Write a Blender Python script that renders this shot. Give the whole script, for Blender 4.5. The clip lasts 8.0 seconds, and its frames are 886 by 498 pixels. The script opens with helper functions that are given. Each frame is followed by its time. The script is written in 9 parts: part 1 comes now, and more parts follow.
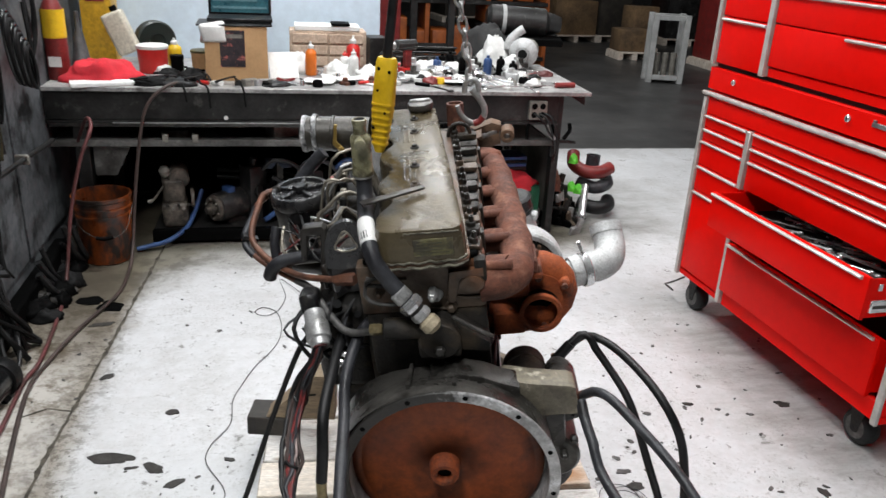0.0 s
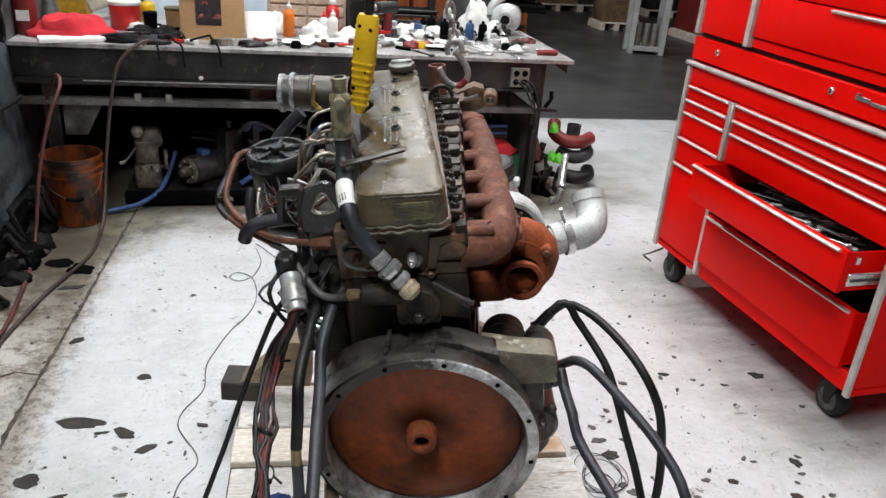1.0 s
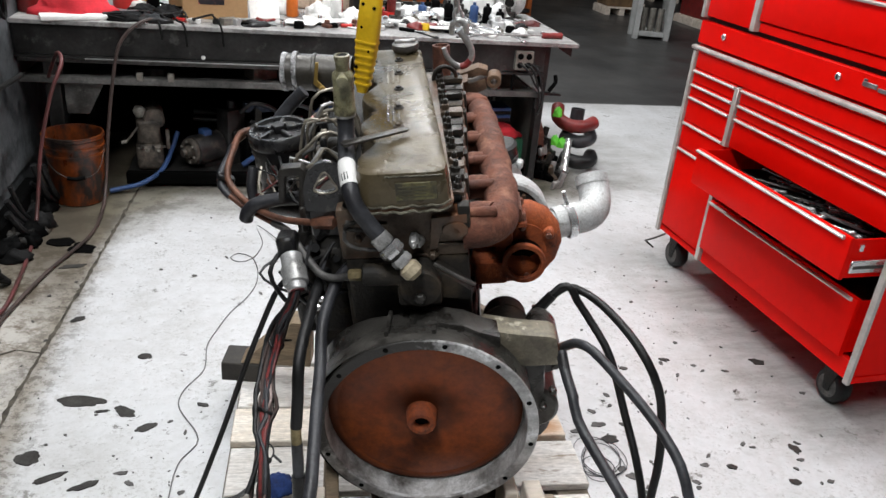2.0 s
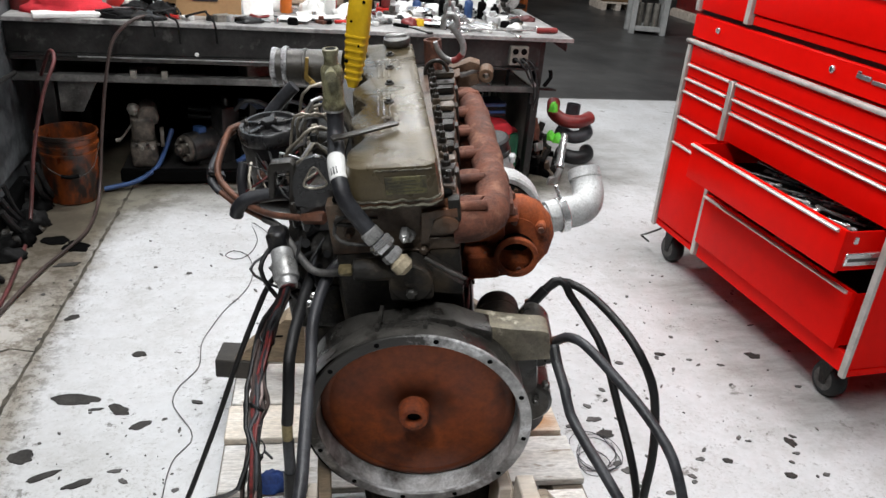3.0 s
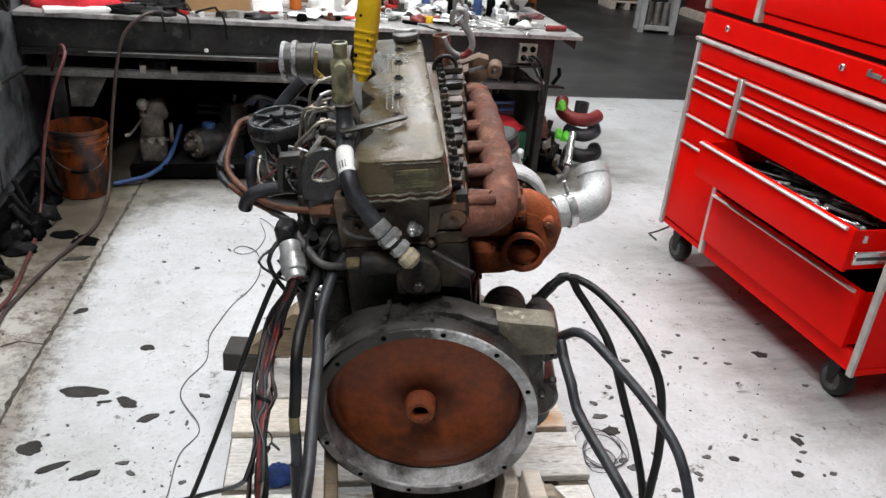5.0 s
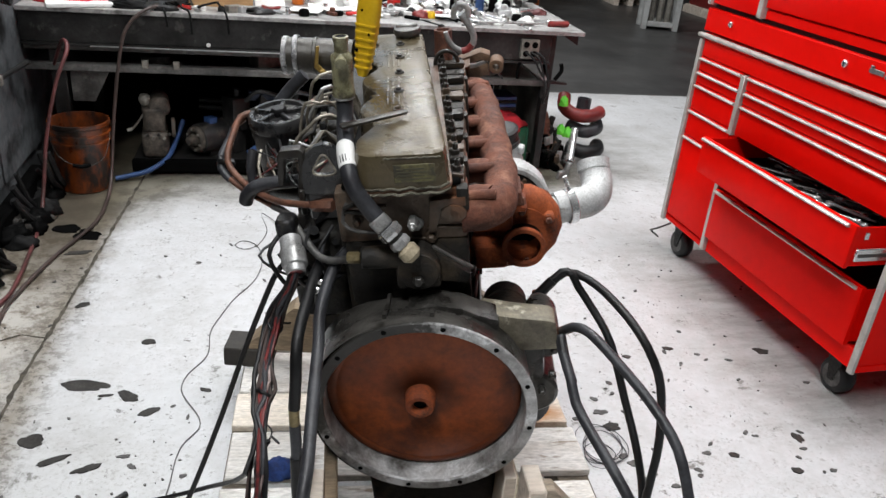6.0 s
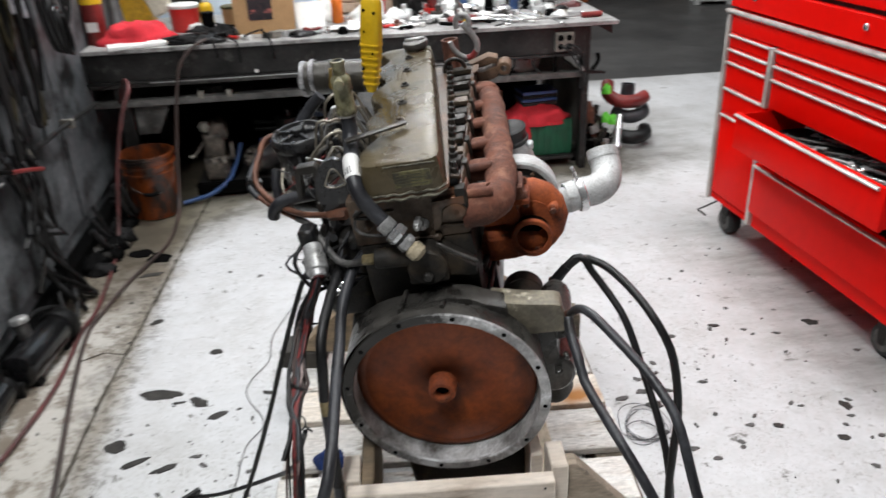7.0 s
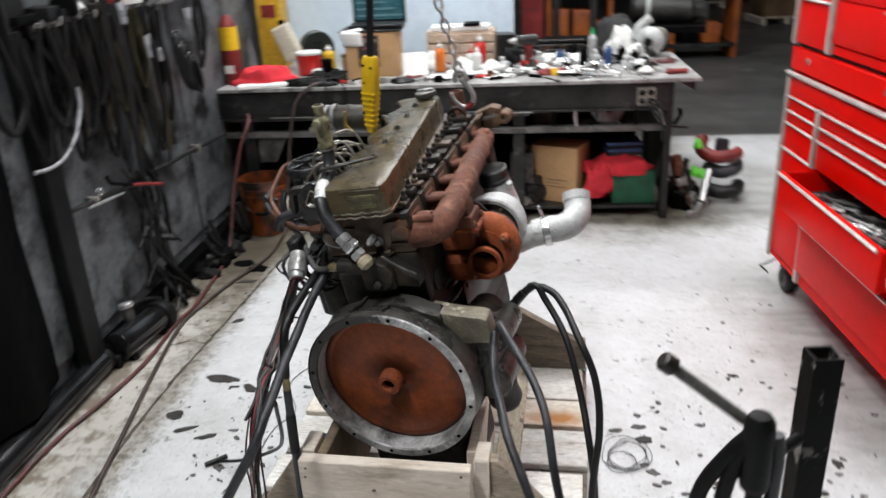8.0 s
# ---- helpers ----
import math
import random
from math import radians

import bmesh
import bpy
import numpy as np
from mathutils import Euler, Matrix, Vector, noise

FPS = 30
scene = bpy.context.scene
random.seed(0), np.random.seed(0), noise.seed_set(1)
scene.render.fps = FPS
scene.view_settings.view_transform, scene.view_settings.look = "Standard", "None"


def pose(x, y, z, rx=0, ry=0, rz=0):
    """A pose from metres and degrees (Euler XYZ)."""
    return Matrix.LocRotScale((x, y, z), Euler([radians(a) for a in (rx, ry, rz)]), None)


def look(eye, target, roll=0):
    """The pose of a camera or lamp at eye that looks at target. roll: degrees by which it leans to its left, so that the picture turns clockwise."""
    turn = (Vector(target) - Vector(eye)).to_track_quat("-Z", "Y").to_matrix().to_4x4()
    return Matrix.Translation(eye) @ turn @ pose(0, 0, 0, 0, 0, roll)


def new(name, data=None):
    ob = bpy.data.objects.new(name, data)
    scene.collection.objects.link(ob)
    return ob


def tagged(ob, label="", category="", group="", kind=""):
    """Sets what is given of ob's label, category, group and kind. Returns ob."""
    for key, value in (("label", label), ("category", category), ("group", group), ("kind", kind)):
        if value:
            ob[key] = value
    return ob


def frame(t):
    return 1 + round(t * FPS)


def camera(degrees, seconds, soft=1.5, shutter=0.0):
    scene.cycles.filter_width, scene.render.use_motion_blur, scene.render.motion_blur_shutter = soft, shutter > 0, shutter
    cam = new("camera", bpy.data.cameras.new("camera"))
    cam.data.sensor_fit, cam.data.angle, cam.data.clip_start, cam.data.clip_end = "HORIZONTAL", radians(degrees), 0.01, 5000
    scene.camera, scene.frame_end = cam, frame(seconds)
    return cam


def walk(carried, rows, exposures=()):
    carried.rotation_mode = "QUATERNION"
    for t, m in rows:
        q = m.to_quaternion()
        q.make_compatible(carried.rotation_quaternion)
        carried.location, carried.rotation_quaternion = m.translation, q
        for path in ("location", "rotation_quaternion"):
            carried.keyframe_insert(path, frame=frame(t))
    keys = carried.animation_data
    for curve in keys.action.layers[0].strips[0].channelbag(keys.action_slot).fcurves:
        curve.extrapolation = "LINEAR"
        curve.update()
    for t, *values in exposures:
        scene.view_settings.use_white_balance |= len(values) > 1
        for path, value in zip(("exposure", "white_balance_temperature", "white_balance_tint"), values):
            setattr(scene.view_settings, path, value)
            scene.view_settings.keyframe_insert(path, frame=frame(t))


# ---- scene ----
cam = camera(59.3, 8.0, 1.5, 0.4)
PATH = [
    (0, (0.1470, -1.3740, 1.6610), (-0.0810, 0.4672, 0.9139), 2.90),
    (0.2, (0.1450, -1.3546, 1.6505), (-0.0604, 0.4887, 0.9022), 3.17),
    (0.5, (0.1390, -1.3370, 1.6530), (-0.0420, 0.4952, 0.8719), 2.30),
    (0.7, (0.1443, -1.3415, 1.6369), (-0.0226, 0.4830, 0.8346), 3.51),
    (1, (0.1370, -1.3440, 1.6380), (-0.0240, 0.4749, 0.8221), 4.60),
    (1.2, (0.1349, -1.3483, 1.6261), (-0.0341, 0.4703, 0.8111), 4.95),
    (1.5, (0.1310, -1.3460, 1.6290), (-0.0320, 0.4644, 0.7948), 5.30),
    (3, (0.1520, -1.3340, 1.6210), (-0.0040, 0.4659, 0.7631), 4.90),
    (3.5, (0.1520, -1.3360, 1.6200), (-0.0060, 0.4664, 0.7678), 4.80),
    (4, (0.1520, -1.3400, 1.6180), (-0.0120, 0.4620, 0.7660), 5.00),
    (4.5, (0.1510, -1.3410, 1.6150), (-0.0190, 0.4575, 0.7568), 5.00),
    (6, (0.1570, -1.3430, 1.6110), (-0.0210, 0.4486, 0.7402), 5.20),
    (6.5, (0.1660, -1.3490, 1.6090), (0.0040, 0.4328, 0.7151), 5.40),
    (6.7, (0.2093, -1.3637, 1.6264), (0.0260, 0.4288, 0.7584), 3.79),
    (6.8, (0.2426, -1.3792, 1.6421), (0.0125, 0.4100, 0.7785), 1.66),
    (6.9, (0.2787, -1.4041, 1.6571), (-0.0165, 0.3743, 0.7908), -0.34),
    (7, (0.3280, -1.4350, 1.6680), (-0.0531, 0.3205, 0.7888), -2.20),
    (7.2, (0.4562, -1.5206, 1.6760), (-0.0180, 0.2183, 0.8091), -2.61),
    (7.3, (0.5452, -1.5537, 1.6736), (0.0461, 0.1848, 0.8199), -2.49),
    (7.5, (0.6810, -1.6080, 1.6940), (0.1520, 0.1169, 0.8310), -1.60),
    (7.8, (0.8055, -1.6085, 1.7142), (0.1482, 0.1047, 0.9187), -4.90),
    (8, (0.9280, -1.5810, 1.7260), (0.1340, 0.0899, 0.9660), -2.70),
]
walk(cam, [(t, look(eye, target, roll)) for t, eye, target, roll in PATH])

# ---- world and light ----
world = bpy.data.worlds.new("shop_world")
scene.world = world
world.use_nodes = True
world.node_tree.nodes["Background"].inputs[0].default_value = (0.62, 0.68, 0.75, 1)
world.node_tree.nodes["Background"].inputs[1].default_value = 0.012

ROOM_TURN = 19.0
ROOM = pose(0, 0, 0, 0, 0, ROOM_TURN)
CEILING = 4.6


def strip_lamp(x, y, length, watts, turn=0.0, width=0.35):
    data = bpy.data.lights.new("strip_light", "AREA")
    data.shape, data.size, data.size_y, data.energy = "RECTANGLE", length, width, watts
    data.color = (0.98, 0.99, 1.0)
    ob = new("strip_light", data)
    ob.matrix_world = ROOM @ pose(x, y, CEILING - 0.32, 0, 0, turn)
    return ob


LAMPS = [(-0.1, 0.5, 2.4, 72, 90), (1.6, 1.6, 2.4, 48, 90), (0.0, 3.0, 2.4, 144, 0), (-1.0, -1.7, 1.6, 120, 90), (1.0, 6.6, 1.2, 130, 0), (4.0, 1.2, 2.4, 62, 90), (3.4, 9.5, 2.4, 40, 0)]
for lx, ly, ll, lw, lt in LAMPS:
    strip_lamp(lx, ly, ll, lw, lt)


# ---- materials ----
def mat(name, c1, c2=None, scale=6.0, rough=0.5, metal=0.0, bump=0.15, spots=None, fine=9.0, rvar=0.2, coat=0.0, stretch=(1, 1, 1), island=0.0, gain=0.22, spec=0.5):
    """A two-scale procedural surface: broad tone, fine grain, optional spots (colour, scale, threshold, softness)."""
    m = bpy.data.materials.new(name)
    m.use_nodes = True
    nt = m.node_tree
    n, link = nt.nodes, nt.links.new
    bsdf = n["Principled BSDF"]
    tc, mp = n.new("ShaderNodeTexCoord"), n.new("ShaderNodeMapping")
    mp.inputs["Scale"].default_value = stretch
    link(tc.outputs["Object"], mp.inputs["Vector"])
    c2 = c2 or tuple(v * 0.7 for v in c1)
    broad, grain = n.new("ShaderNodeTexNoise"), n.new("ShaderNodeTexNoise")
    broad.inputs["Scale"].default_value, broad.inputs["Detail"].default_value, broad.inputs["Roughness"].default_value = scale, 5, 0.62
    grain.inputs["Scale"].default_value, grain.inputs["Detail"].default_value, grain.inputs["Roughness"].default_value = scale * fine, 4, 0.7
    for t in (broad, grain):
        link(mp.outputs["Vector"], t.inputs["Vector"])
    ramp = n.new("ShaderNodeValToRGB")
    ramp.color_ramp.elements[0].position, ramp.color_ramp.elements[1].position = 0.36, 0.64
    ramp.color_ramp.elements[0].color, ramp.color_ramp.elements[1].color = (*c2, 1), (*c1, 1)
    link(broad.outputs["Fac"], ramp.inputs["Fac"])
    mix = n.new("ShaderNodeMix")
    mix.data_type, mix.blend_type = "RGBA", "MULTIPLY"
    mix.inputs["Factor"].default_value = 1.0
    gr = n.new("ShaderNodeMapRange")
    gr.inputs["From Min"].default_value, gr.inputs["From Max"].default_value = 0.3, 0.7
    gr.inputs["To Min"].default_value, gr.inputs["To Max"].default_value = 1 - 1.4 * gain, 1 + gain
    link(grain.outputs["Fac"], gr.inputs["Value"])
    link(ramp.outputs["Color"], mix.inputs["A"])
    link(gr.outputs["Result"], mix.inputs["B"])
    col = mix.outputs["Result"]
    rr = n.new("ShaderNodeMapRange")
    rr.inputs["From Min"].default_value, rr.inputs["From Max"].default_value = 0.3, 0.7
    rr.inputs["To Min"].default_value, rr.inputs["To Max"].default_value = max(0.03, rough - rvar * 0.5), min(1.0, rough + rvar * 0.5)
    link(broad.outputs["Fac"], rr.inputs["Value"])
    rgh = rr.outputs["Result"]
    if spots:
        sc, sscale, thr, soft = spots
        sp, sr, sm = n.new("ShaderNodeTexNoise"), n.new("ShaderNodeMapRange"), n.new("ShaderNodeMix")
        sp.inputs["Scale"].default_value, sp.inputs["Detail"].default_value, sp.inputs["Roughness"].default_value = sscale, 6, 0.65
        link(mp.outputs["Vector"], sp.inputs["Vector"])
        sr.inputs["From Min"].default_value, sr.inputs["From Max"].default_value = thr - soft, thr + soft
        link(sp.outputs["Fac"], sr.inputs["Value"])
        sm.data_type = "RGBA"
        link(sr.outputs["Result"], sm.inputs["Factor"])
        link(col, sm.inputs["A"])
        sm.inputs["B"].default_value = (*sc, 1)
        col = sm.outputs["Result"]
    if island:
        oi, im = n.new("ShaderNodeObjectInfo"), n.new("ShaderNodeMix")
        ir = n.new("ShaderNodeMapRange")
        ir.inputs["To Min"].default_value, ir.inputs["To Max"].default_value = 1 - island, 1 + island * 0.5
        link(oi.outputs["Random"], ir.inputs["Value"])
        im.data_type, im.blend_type = "RGBA", "MULTIPLY"
        im.inputs["Factor"].default_value = 1.0
        link(col, im.inputs["A"])
        link(ir.outputs["Result"], im.inputs["B"])
        col = im.outputs["Result"]
    link(col, bsdf.inputs["Base Color"])
    link(rgh, bsdf.inputs["Roughness"])
    bsdf.inputs["Metallic"].default_value = metal
    bsdf.inputs["Specular IOR Level"].default_value = spec
    bsdf.inputs["Coat Weight"].default_value = coat
    bsdf.inputs["Coat Roughness"].default_value = 0.08
    if bump:
        b = n.new("ShaderNodeBump")
        b.inputs["Strength"].default_value, b.inputs["Distance"].default_value = bump, 0.004
        link(grain.outputs["Fac"], b.inputs["Height"])
        link(b.outputs["Normal"], bsdf.inputs["Normal"])
    return m


M_BLACK = mat("black_engine_paint", (0.032, 0.028, 0.024), (0.007, 0.007, 0.006), 12, 0.54, 0, 0.7, ((0.070, 0.052, 0.034), 11, 0.60, 0.08), spec=0.3)
M_BELL = mat("greasy_grey_casting", (0.100, 0.094, 0.085), (0.022, 0.021, 0.019), 8, 0.30, 0.1, 0.5, ((0.018, 0.016, 0.014), 13, 0.58, 0.07))
M_HEAD = mat("greasy_brown_casting", (0.138, 0.098, 0.068), (0.050, 0.038, 0.028), 11, 0.38, 0.1, 0.6, ((0.15, 0.062, 0.028), 7, 0.58, 0.08))
M_COVER = mat("oily_olive_cover", (0.106, 0.083, 0.045), (0.055, 0.042, 0.023), 8, 0.27, 0.10, 0.40, ((0.040, 0.031, 0.017), 9, 0.60, 0.06), spec=0.55, gain=0.15, rvar=0.22)
M_GASKET = mat("light_gasket_edge", (0.24, 0.225, 0.17), (0.055, 0.048, 0.033), 34, 0.4, 0.3, 0.6)
M_RUST = mat("rusty_manifold", (0.174, 0.060, 0.034), (0.076, 0.027, 0.017), 14, 0.8, 0, 0.8, ((0.250, 0.110, 0.066), 26, 0.60, 0.08))
M_RUSTO = mat("orange_rust", (0.38, 0.083, 0.018), (0.17, 0.036, 0.012), 14, 0.75, 0, 0.8, ((0.07, 0.026, 0.016), 20, 0.60, 0.07))
M_DISC = mat("rusty_flywheel", (0.35, 0.078, 0.015), (0.21, 0.042, 0.010), 6, 0.5, 0.15, 0.15, ((0.11, 0.027, 0.012), 9, 0.62, 0.1))


def disc_stain(m):
    """Oily dark halo round the hub and a faint ring near the rim."""
    nt = m.node_tree
    n, link = nt.nodes, nt.links.new
    bsdf = n["Principled BSDF"]
    tc = [q for q in n if q.bl_idname == "ShaderNodeTexCoord"][0]
    sep, r = n.new("ShaderNodeMapping"), n.new("ShaderNodeVectorMath")
    sep.inputs["Location"].default_value = (-0.002, 0.0, -0.020)
    sep.inputs["Scale"].default_value = (1, 0, 1)
    link(tc.outputs["Object"], sep.inputs["Vector"])
    wob, mixv = n.new("ShaderNodeTexNoise"), n.new("ShaderNodeMath")
    wob.inputs["Scale"].default_value = 14
    link(tc.outputs["Object"], wob.inputs["Vector"])
    r.operation = "LENGTH"
    link(sep.outputs["Vector"], r.inputs[0])
    mixv.operation = "MULTIPLY_ADD"
    link(wob.outputs["Fac"], mixv.inputs[0])
    mixv.inputs[1].default_value = 0.03
    link(r.outputs["Value"], mixv.inputs[2])
    ramp = n.new("ShaderNodeValToRGB")
    e = ramp.color_ramp.elements
    e[0].position, e[0].color = 0.04, (0.75, 0.75, 0.75, 1)
    e[1].position, e[1].color = 0.105, (1, 1, 1, 1)
    for pos, v in ((0.052, 0.42), (0.075, 0.5), (0.185, 1.0), (0.200, 0.85), (0.212, 0.45)):
        q = e.new(pos)
        q.color = (v, v, v, 1)
    link(mixv.outputs[0], ramp.inputs["Fac"])
    old = bsdf.inputs["Base Color"].links[0].from_socket
    mul = n.new("ShaderNodeMix")
    mul.data_type, mul.blend_type = "RGBA", "MULTIPLY"
    mul.inputs["Factor"].default_value = 1.0
    link(old, mul.inputs["A"])
    link(ramp.outputs["Color"], mul.inputs["B"])
    link(mul.outputs["Result"], bsdf.inputs["Base Color"])


disc_stain(M_DISC)
M_FLANGE = mat("scuffed_flange_metal", (0.68, 0.68, 0.68), (0.25, 0.245, 0.24), 9, 0.36, 0.20, 0.5, ((0.76, 0.77, 0.78), 18, 0.58, 0.04))


def grease_and_shade(m):
    """Old grease and painted shade on the flange's upper filter side, with a ragged edge."""
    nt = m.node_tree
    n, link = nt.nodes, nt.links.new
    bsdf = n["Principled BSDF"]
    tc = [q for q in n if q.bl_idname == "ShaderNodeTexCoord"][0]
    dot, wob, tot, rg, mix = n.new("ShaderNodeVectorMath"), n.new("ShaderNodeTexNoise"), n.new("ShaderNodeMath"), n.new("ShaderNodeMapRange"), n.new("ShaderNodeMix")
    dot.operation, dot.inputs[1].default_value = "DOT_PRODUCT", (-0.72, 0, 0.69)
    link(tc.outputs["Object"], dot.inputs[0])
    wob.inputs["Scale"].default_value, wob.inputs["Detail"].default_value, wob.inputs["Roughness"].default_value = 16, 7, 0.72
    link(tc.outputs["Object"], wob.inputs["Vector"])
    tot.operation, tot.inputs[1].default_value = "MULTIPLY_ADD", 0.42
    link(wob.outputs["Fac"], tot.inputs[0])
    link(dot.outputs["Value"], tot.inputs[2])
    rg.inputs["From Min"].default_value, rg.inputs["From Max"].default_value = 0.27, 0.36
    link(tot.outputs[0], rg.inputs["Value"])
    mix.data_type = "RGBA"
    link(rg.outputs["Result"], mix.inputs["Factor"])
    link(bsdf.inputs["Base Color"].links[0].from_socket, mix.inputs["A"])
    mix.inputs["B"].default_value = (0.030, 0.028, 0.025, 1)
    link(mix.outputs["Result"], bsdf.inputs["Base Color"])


grease_and_shade(M_FLANGE)
M_RING = mat("scraped_aluminium", (0.78, 0.79, 0.80), (0.50, 0.50, 0.49), 16, 0.42, 0.2, 0.4, ((0.08, 0.074, 0.066), 6, 0.57, 0.10))
M_ALU = mat("cast_aluminium", (0.60, 0.61, 0.61), (0.46, 0.46, 0.455), 22, 0.55, 0.25, 0.4, ((0.27, 0.26, 0.24), 40, 0.63, 0.05))
M_PAD = mat("dirty_bare_aluminium", (0.27, 0.24, 0.175), (0.115, 0.100, 0.074), 11, 0.45, 0.15, 0.5, ((0.52, 0.48, 0.38), 24, 0.63, 0.035))
M_STEEL = mat("worn_steel", (0.52, 0.52, 0.52), (0.30, 0.30, 0.29), 25, 0.35, 0.5, 0.15)
M_CHROME = mat("bright_steel", (0.78, 0.78, 0.78), (0.62, 0.62, 0.62), 30, 0.20, 0.75, 0.05, gain=0.06)
M_TRIM = mat("brushed_trim", (0.585, 0.559, 0.525), (0.430, 0.404, 0.370), 16, 0.38, 0.35, 0.08, gain=0.08)
M_RUBBER = mat("black_rubber", (0.013, 0.013, 0.014), (0.006, 0.006, 0.006), 20, 0.45, 0, 0.3, spec=0.4)
M_HOSE = mat("dusty_black_hose", (0.042, 0.044, 0.050), (0.018, 0.018, 0.021), 18, 0.42, 0, 0.3)
M_PLASTIC = mat("black_plastic", (0.014, 0.014, 0.015), (0.006, 0.006, 0.007), 15, 0.36, 0, 0.25, ((0.045, 0.040, 0.032), 14, 0.62, 0.06), spec=0.3)
M_DUSTY = mat("dusty_black_plastic", (0.060, 0.060, 0.060), (0.022, 0.022, 0.022), 18, 0.45, 0, 0.25)
M_CAPBLACK = mat("worn_black_cap", (0.026, 0.026, 0.027), (0.011, 0.011, 0.012), 22, 0.30, 0, 0.2, ((0.085, 0.082, 0.075), 16, 0.64, 0.05))
M_DARKSTEEL = mat("dark_oily_steel", (0.040, 0.036, 0.031), (0.018, 0.016, 0.014), 18, 0.40, 0.3, 0.3, ((0.10, 0.060, 0.036), 14, 0.64, 0.06))
M_BREATHER = mat("grimy_clear_tube", (0.30, 0.285, 0.17), (0.13, 0.12, 0.07), 26, 0.3, 0, 0.2, ((0.050, 0.042, 0.024), 22, 0.58, 0.06))
M_BRASS = mat("brass_fitting_metal", (0.38, 0.31, 0.16), (0.25, 0.2, 0.11), 14, 0.45, 0.6)
M_HORN = mat("grimy_grey_horn", (0.066, 0.060, 0.050), (0.030, 0.027, 0.022), 9, 0.38, 0.2, 0.4, ((0.13, 0.12, 0.105), 15, 0.63, 0.06))
M_CLAMP = mat("crinkled_bright_band", (0.42, 0.42, 0.43), (0.10, 0.10, 0.10), 30, 0.30, 0.5, 0.7, ((0.72, 0.73, 0.75), 26, 0.58, 0.05))
M_TANZINC = mat("yellow_zinc", (0.44, 0.30, 0.075), (0.25, 0.16, 0.045), 18, 0.4, 0.3, 0.2)
M_GLOSS = mat("glossy_black_paint", (0.010, 0.010, 0.011), (0.006, 0.006, 0.006), 9, 0.16, 0, 0.15, rvar=0.1)
M_COPPER = mat("rusty_copper_line", (0.22, 0.095, 0.058), (0.09, 0.045, 0.032), 28, 0.5, 0.3, 0.3)
M_RED = mat("red_toolbox_enamel", (0.80, 0.0045, 0.0022), (0.74, 0.0040, 0.0020), 2.5, 0.34, 0, 0.02, rvar=0.12, gain=0.03, spec=0.06)
M_INSIDE = mat("black_liner_and_shade", (0.018, 0.018, 0.018), (0.012, 0.012, 0.012), 20, 0.7)
M_WOOD = mat("pale_pallet_wood", (0.86, 0.775, 0.675), (0.67, 0.575, 0.48), 3.4, 0.75, 0, 0.3, ((0.34, 0.26, 0.19), 5, 0.63, 0.10), stretch=(1, 4, 4), island=0.14, gain=0.08)
M_DIRTYWOOD = mat("whitewashed_deck_board", (0.84, 0.825, 0.795), (0.69, 0.65, 0.60), 4, 0.8, 0, 0.35, ((0.30, 0.24, 0.18), 11, 0.63, 0.06), stretch=(1, 4, 4), island=0.15)
M_BEAM = mat("greasy_dark_timber", (0.055, 0.047, 0.037), (0.022, 0.019, 0.016), 6, 0.7, 0, 0.35)


def rust_wash():
    """Orange rust soaked into one end of a deck board, fading out softly."""
    m = mat("rust_stained_board", (0.80, 0.74, 0.66), (0.66, 0.58, 0.48), 5, 0.8, 0, 0.3, stretch=(1, 4, 4))
    nt = m.node_tree
    n, link = nt.nodes, nt.links.new
    bsdf, tc = n["Principled BSDF"], [q for q in n if q.bl_idname == "ShaderNodeTexCoord"][0]
    mp, ln, wob, add_, rng, mix = n.new("ShaderNodeMapping"), n.new("ShaderNodeVectorMath"), n.new("ShaderNodeTexNoise"), n.new("ShaderNodeMath"), n.new("ShaderNodeMapRange"), n.new("ShaderNodeMix")
    mp.inputs["Location"].default_value, mp.inputs["Scale"].default_value = (-0.44 * 8, -0.530 * 17, 0), (8, 17, 0)
    link(tc.outputs["Object"], mp.inputs["Vector"])
    ln.operation = "LENGTH"
    link(mp.outputs["Vector"], ln.inputs[0])
    wob.inputs["Scale"].default_value, wob.inputs["Detail"].default_value = 22, 6
    link(tc.outputs["Object"], wob.inputs["Vector"])
    add_.operation = "MULTIPLY_ADD"
    link(wob.outputs["Fac"], add_.inputs[0])
    add_.inputs[1].default_value = 0.9
    link(ln.outputs["Value"], add_.inputs[2])
    rng.inputs["From Min"].default_value, rng.inputs["From Max"].default_value = 1.55, 0.75
    link(add_.outputs[0], rng.inputs["Value"])
    mix.data_type = "RGBA"
    link(rng.outputs["Result"], mix.inputs["Factor"])
    link(bsdf.inputs["Base Color"].links[0].from_socket, mix.inputs["A"])
    mix.inputs["B"].default_value = (0.43, 0.19, 0.055, 1)
    link(mix.outputs["Result"], bsdf.inputs["Base Color"])
    return m


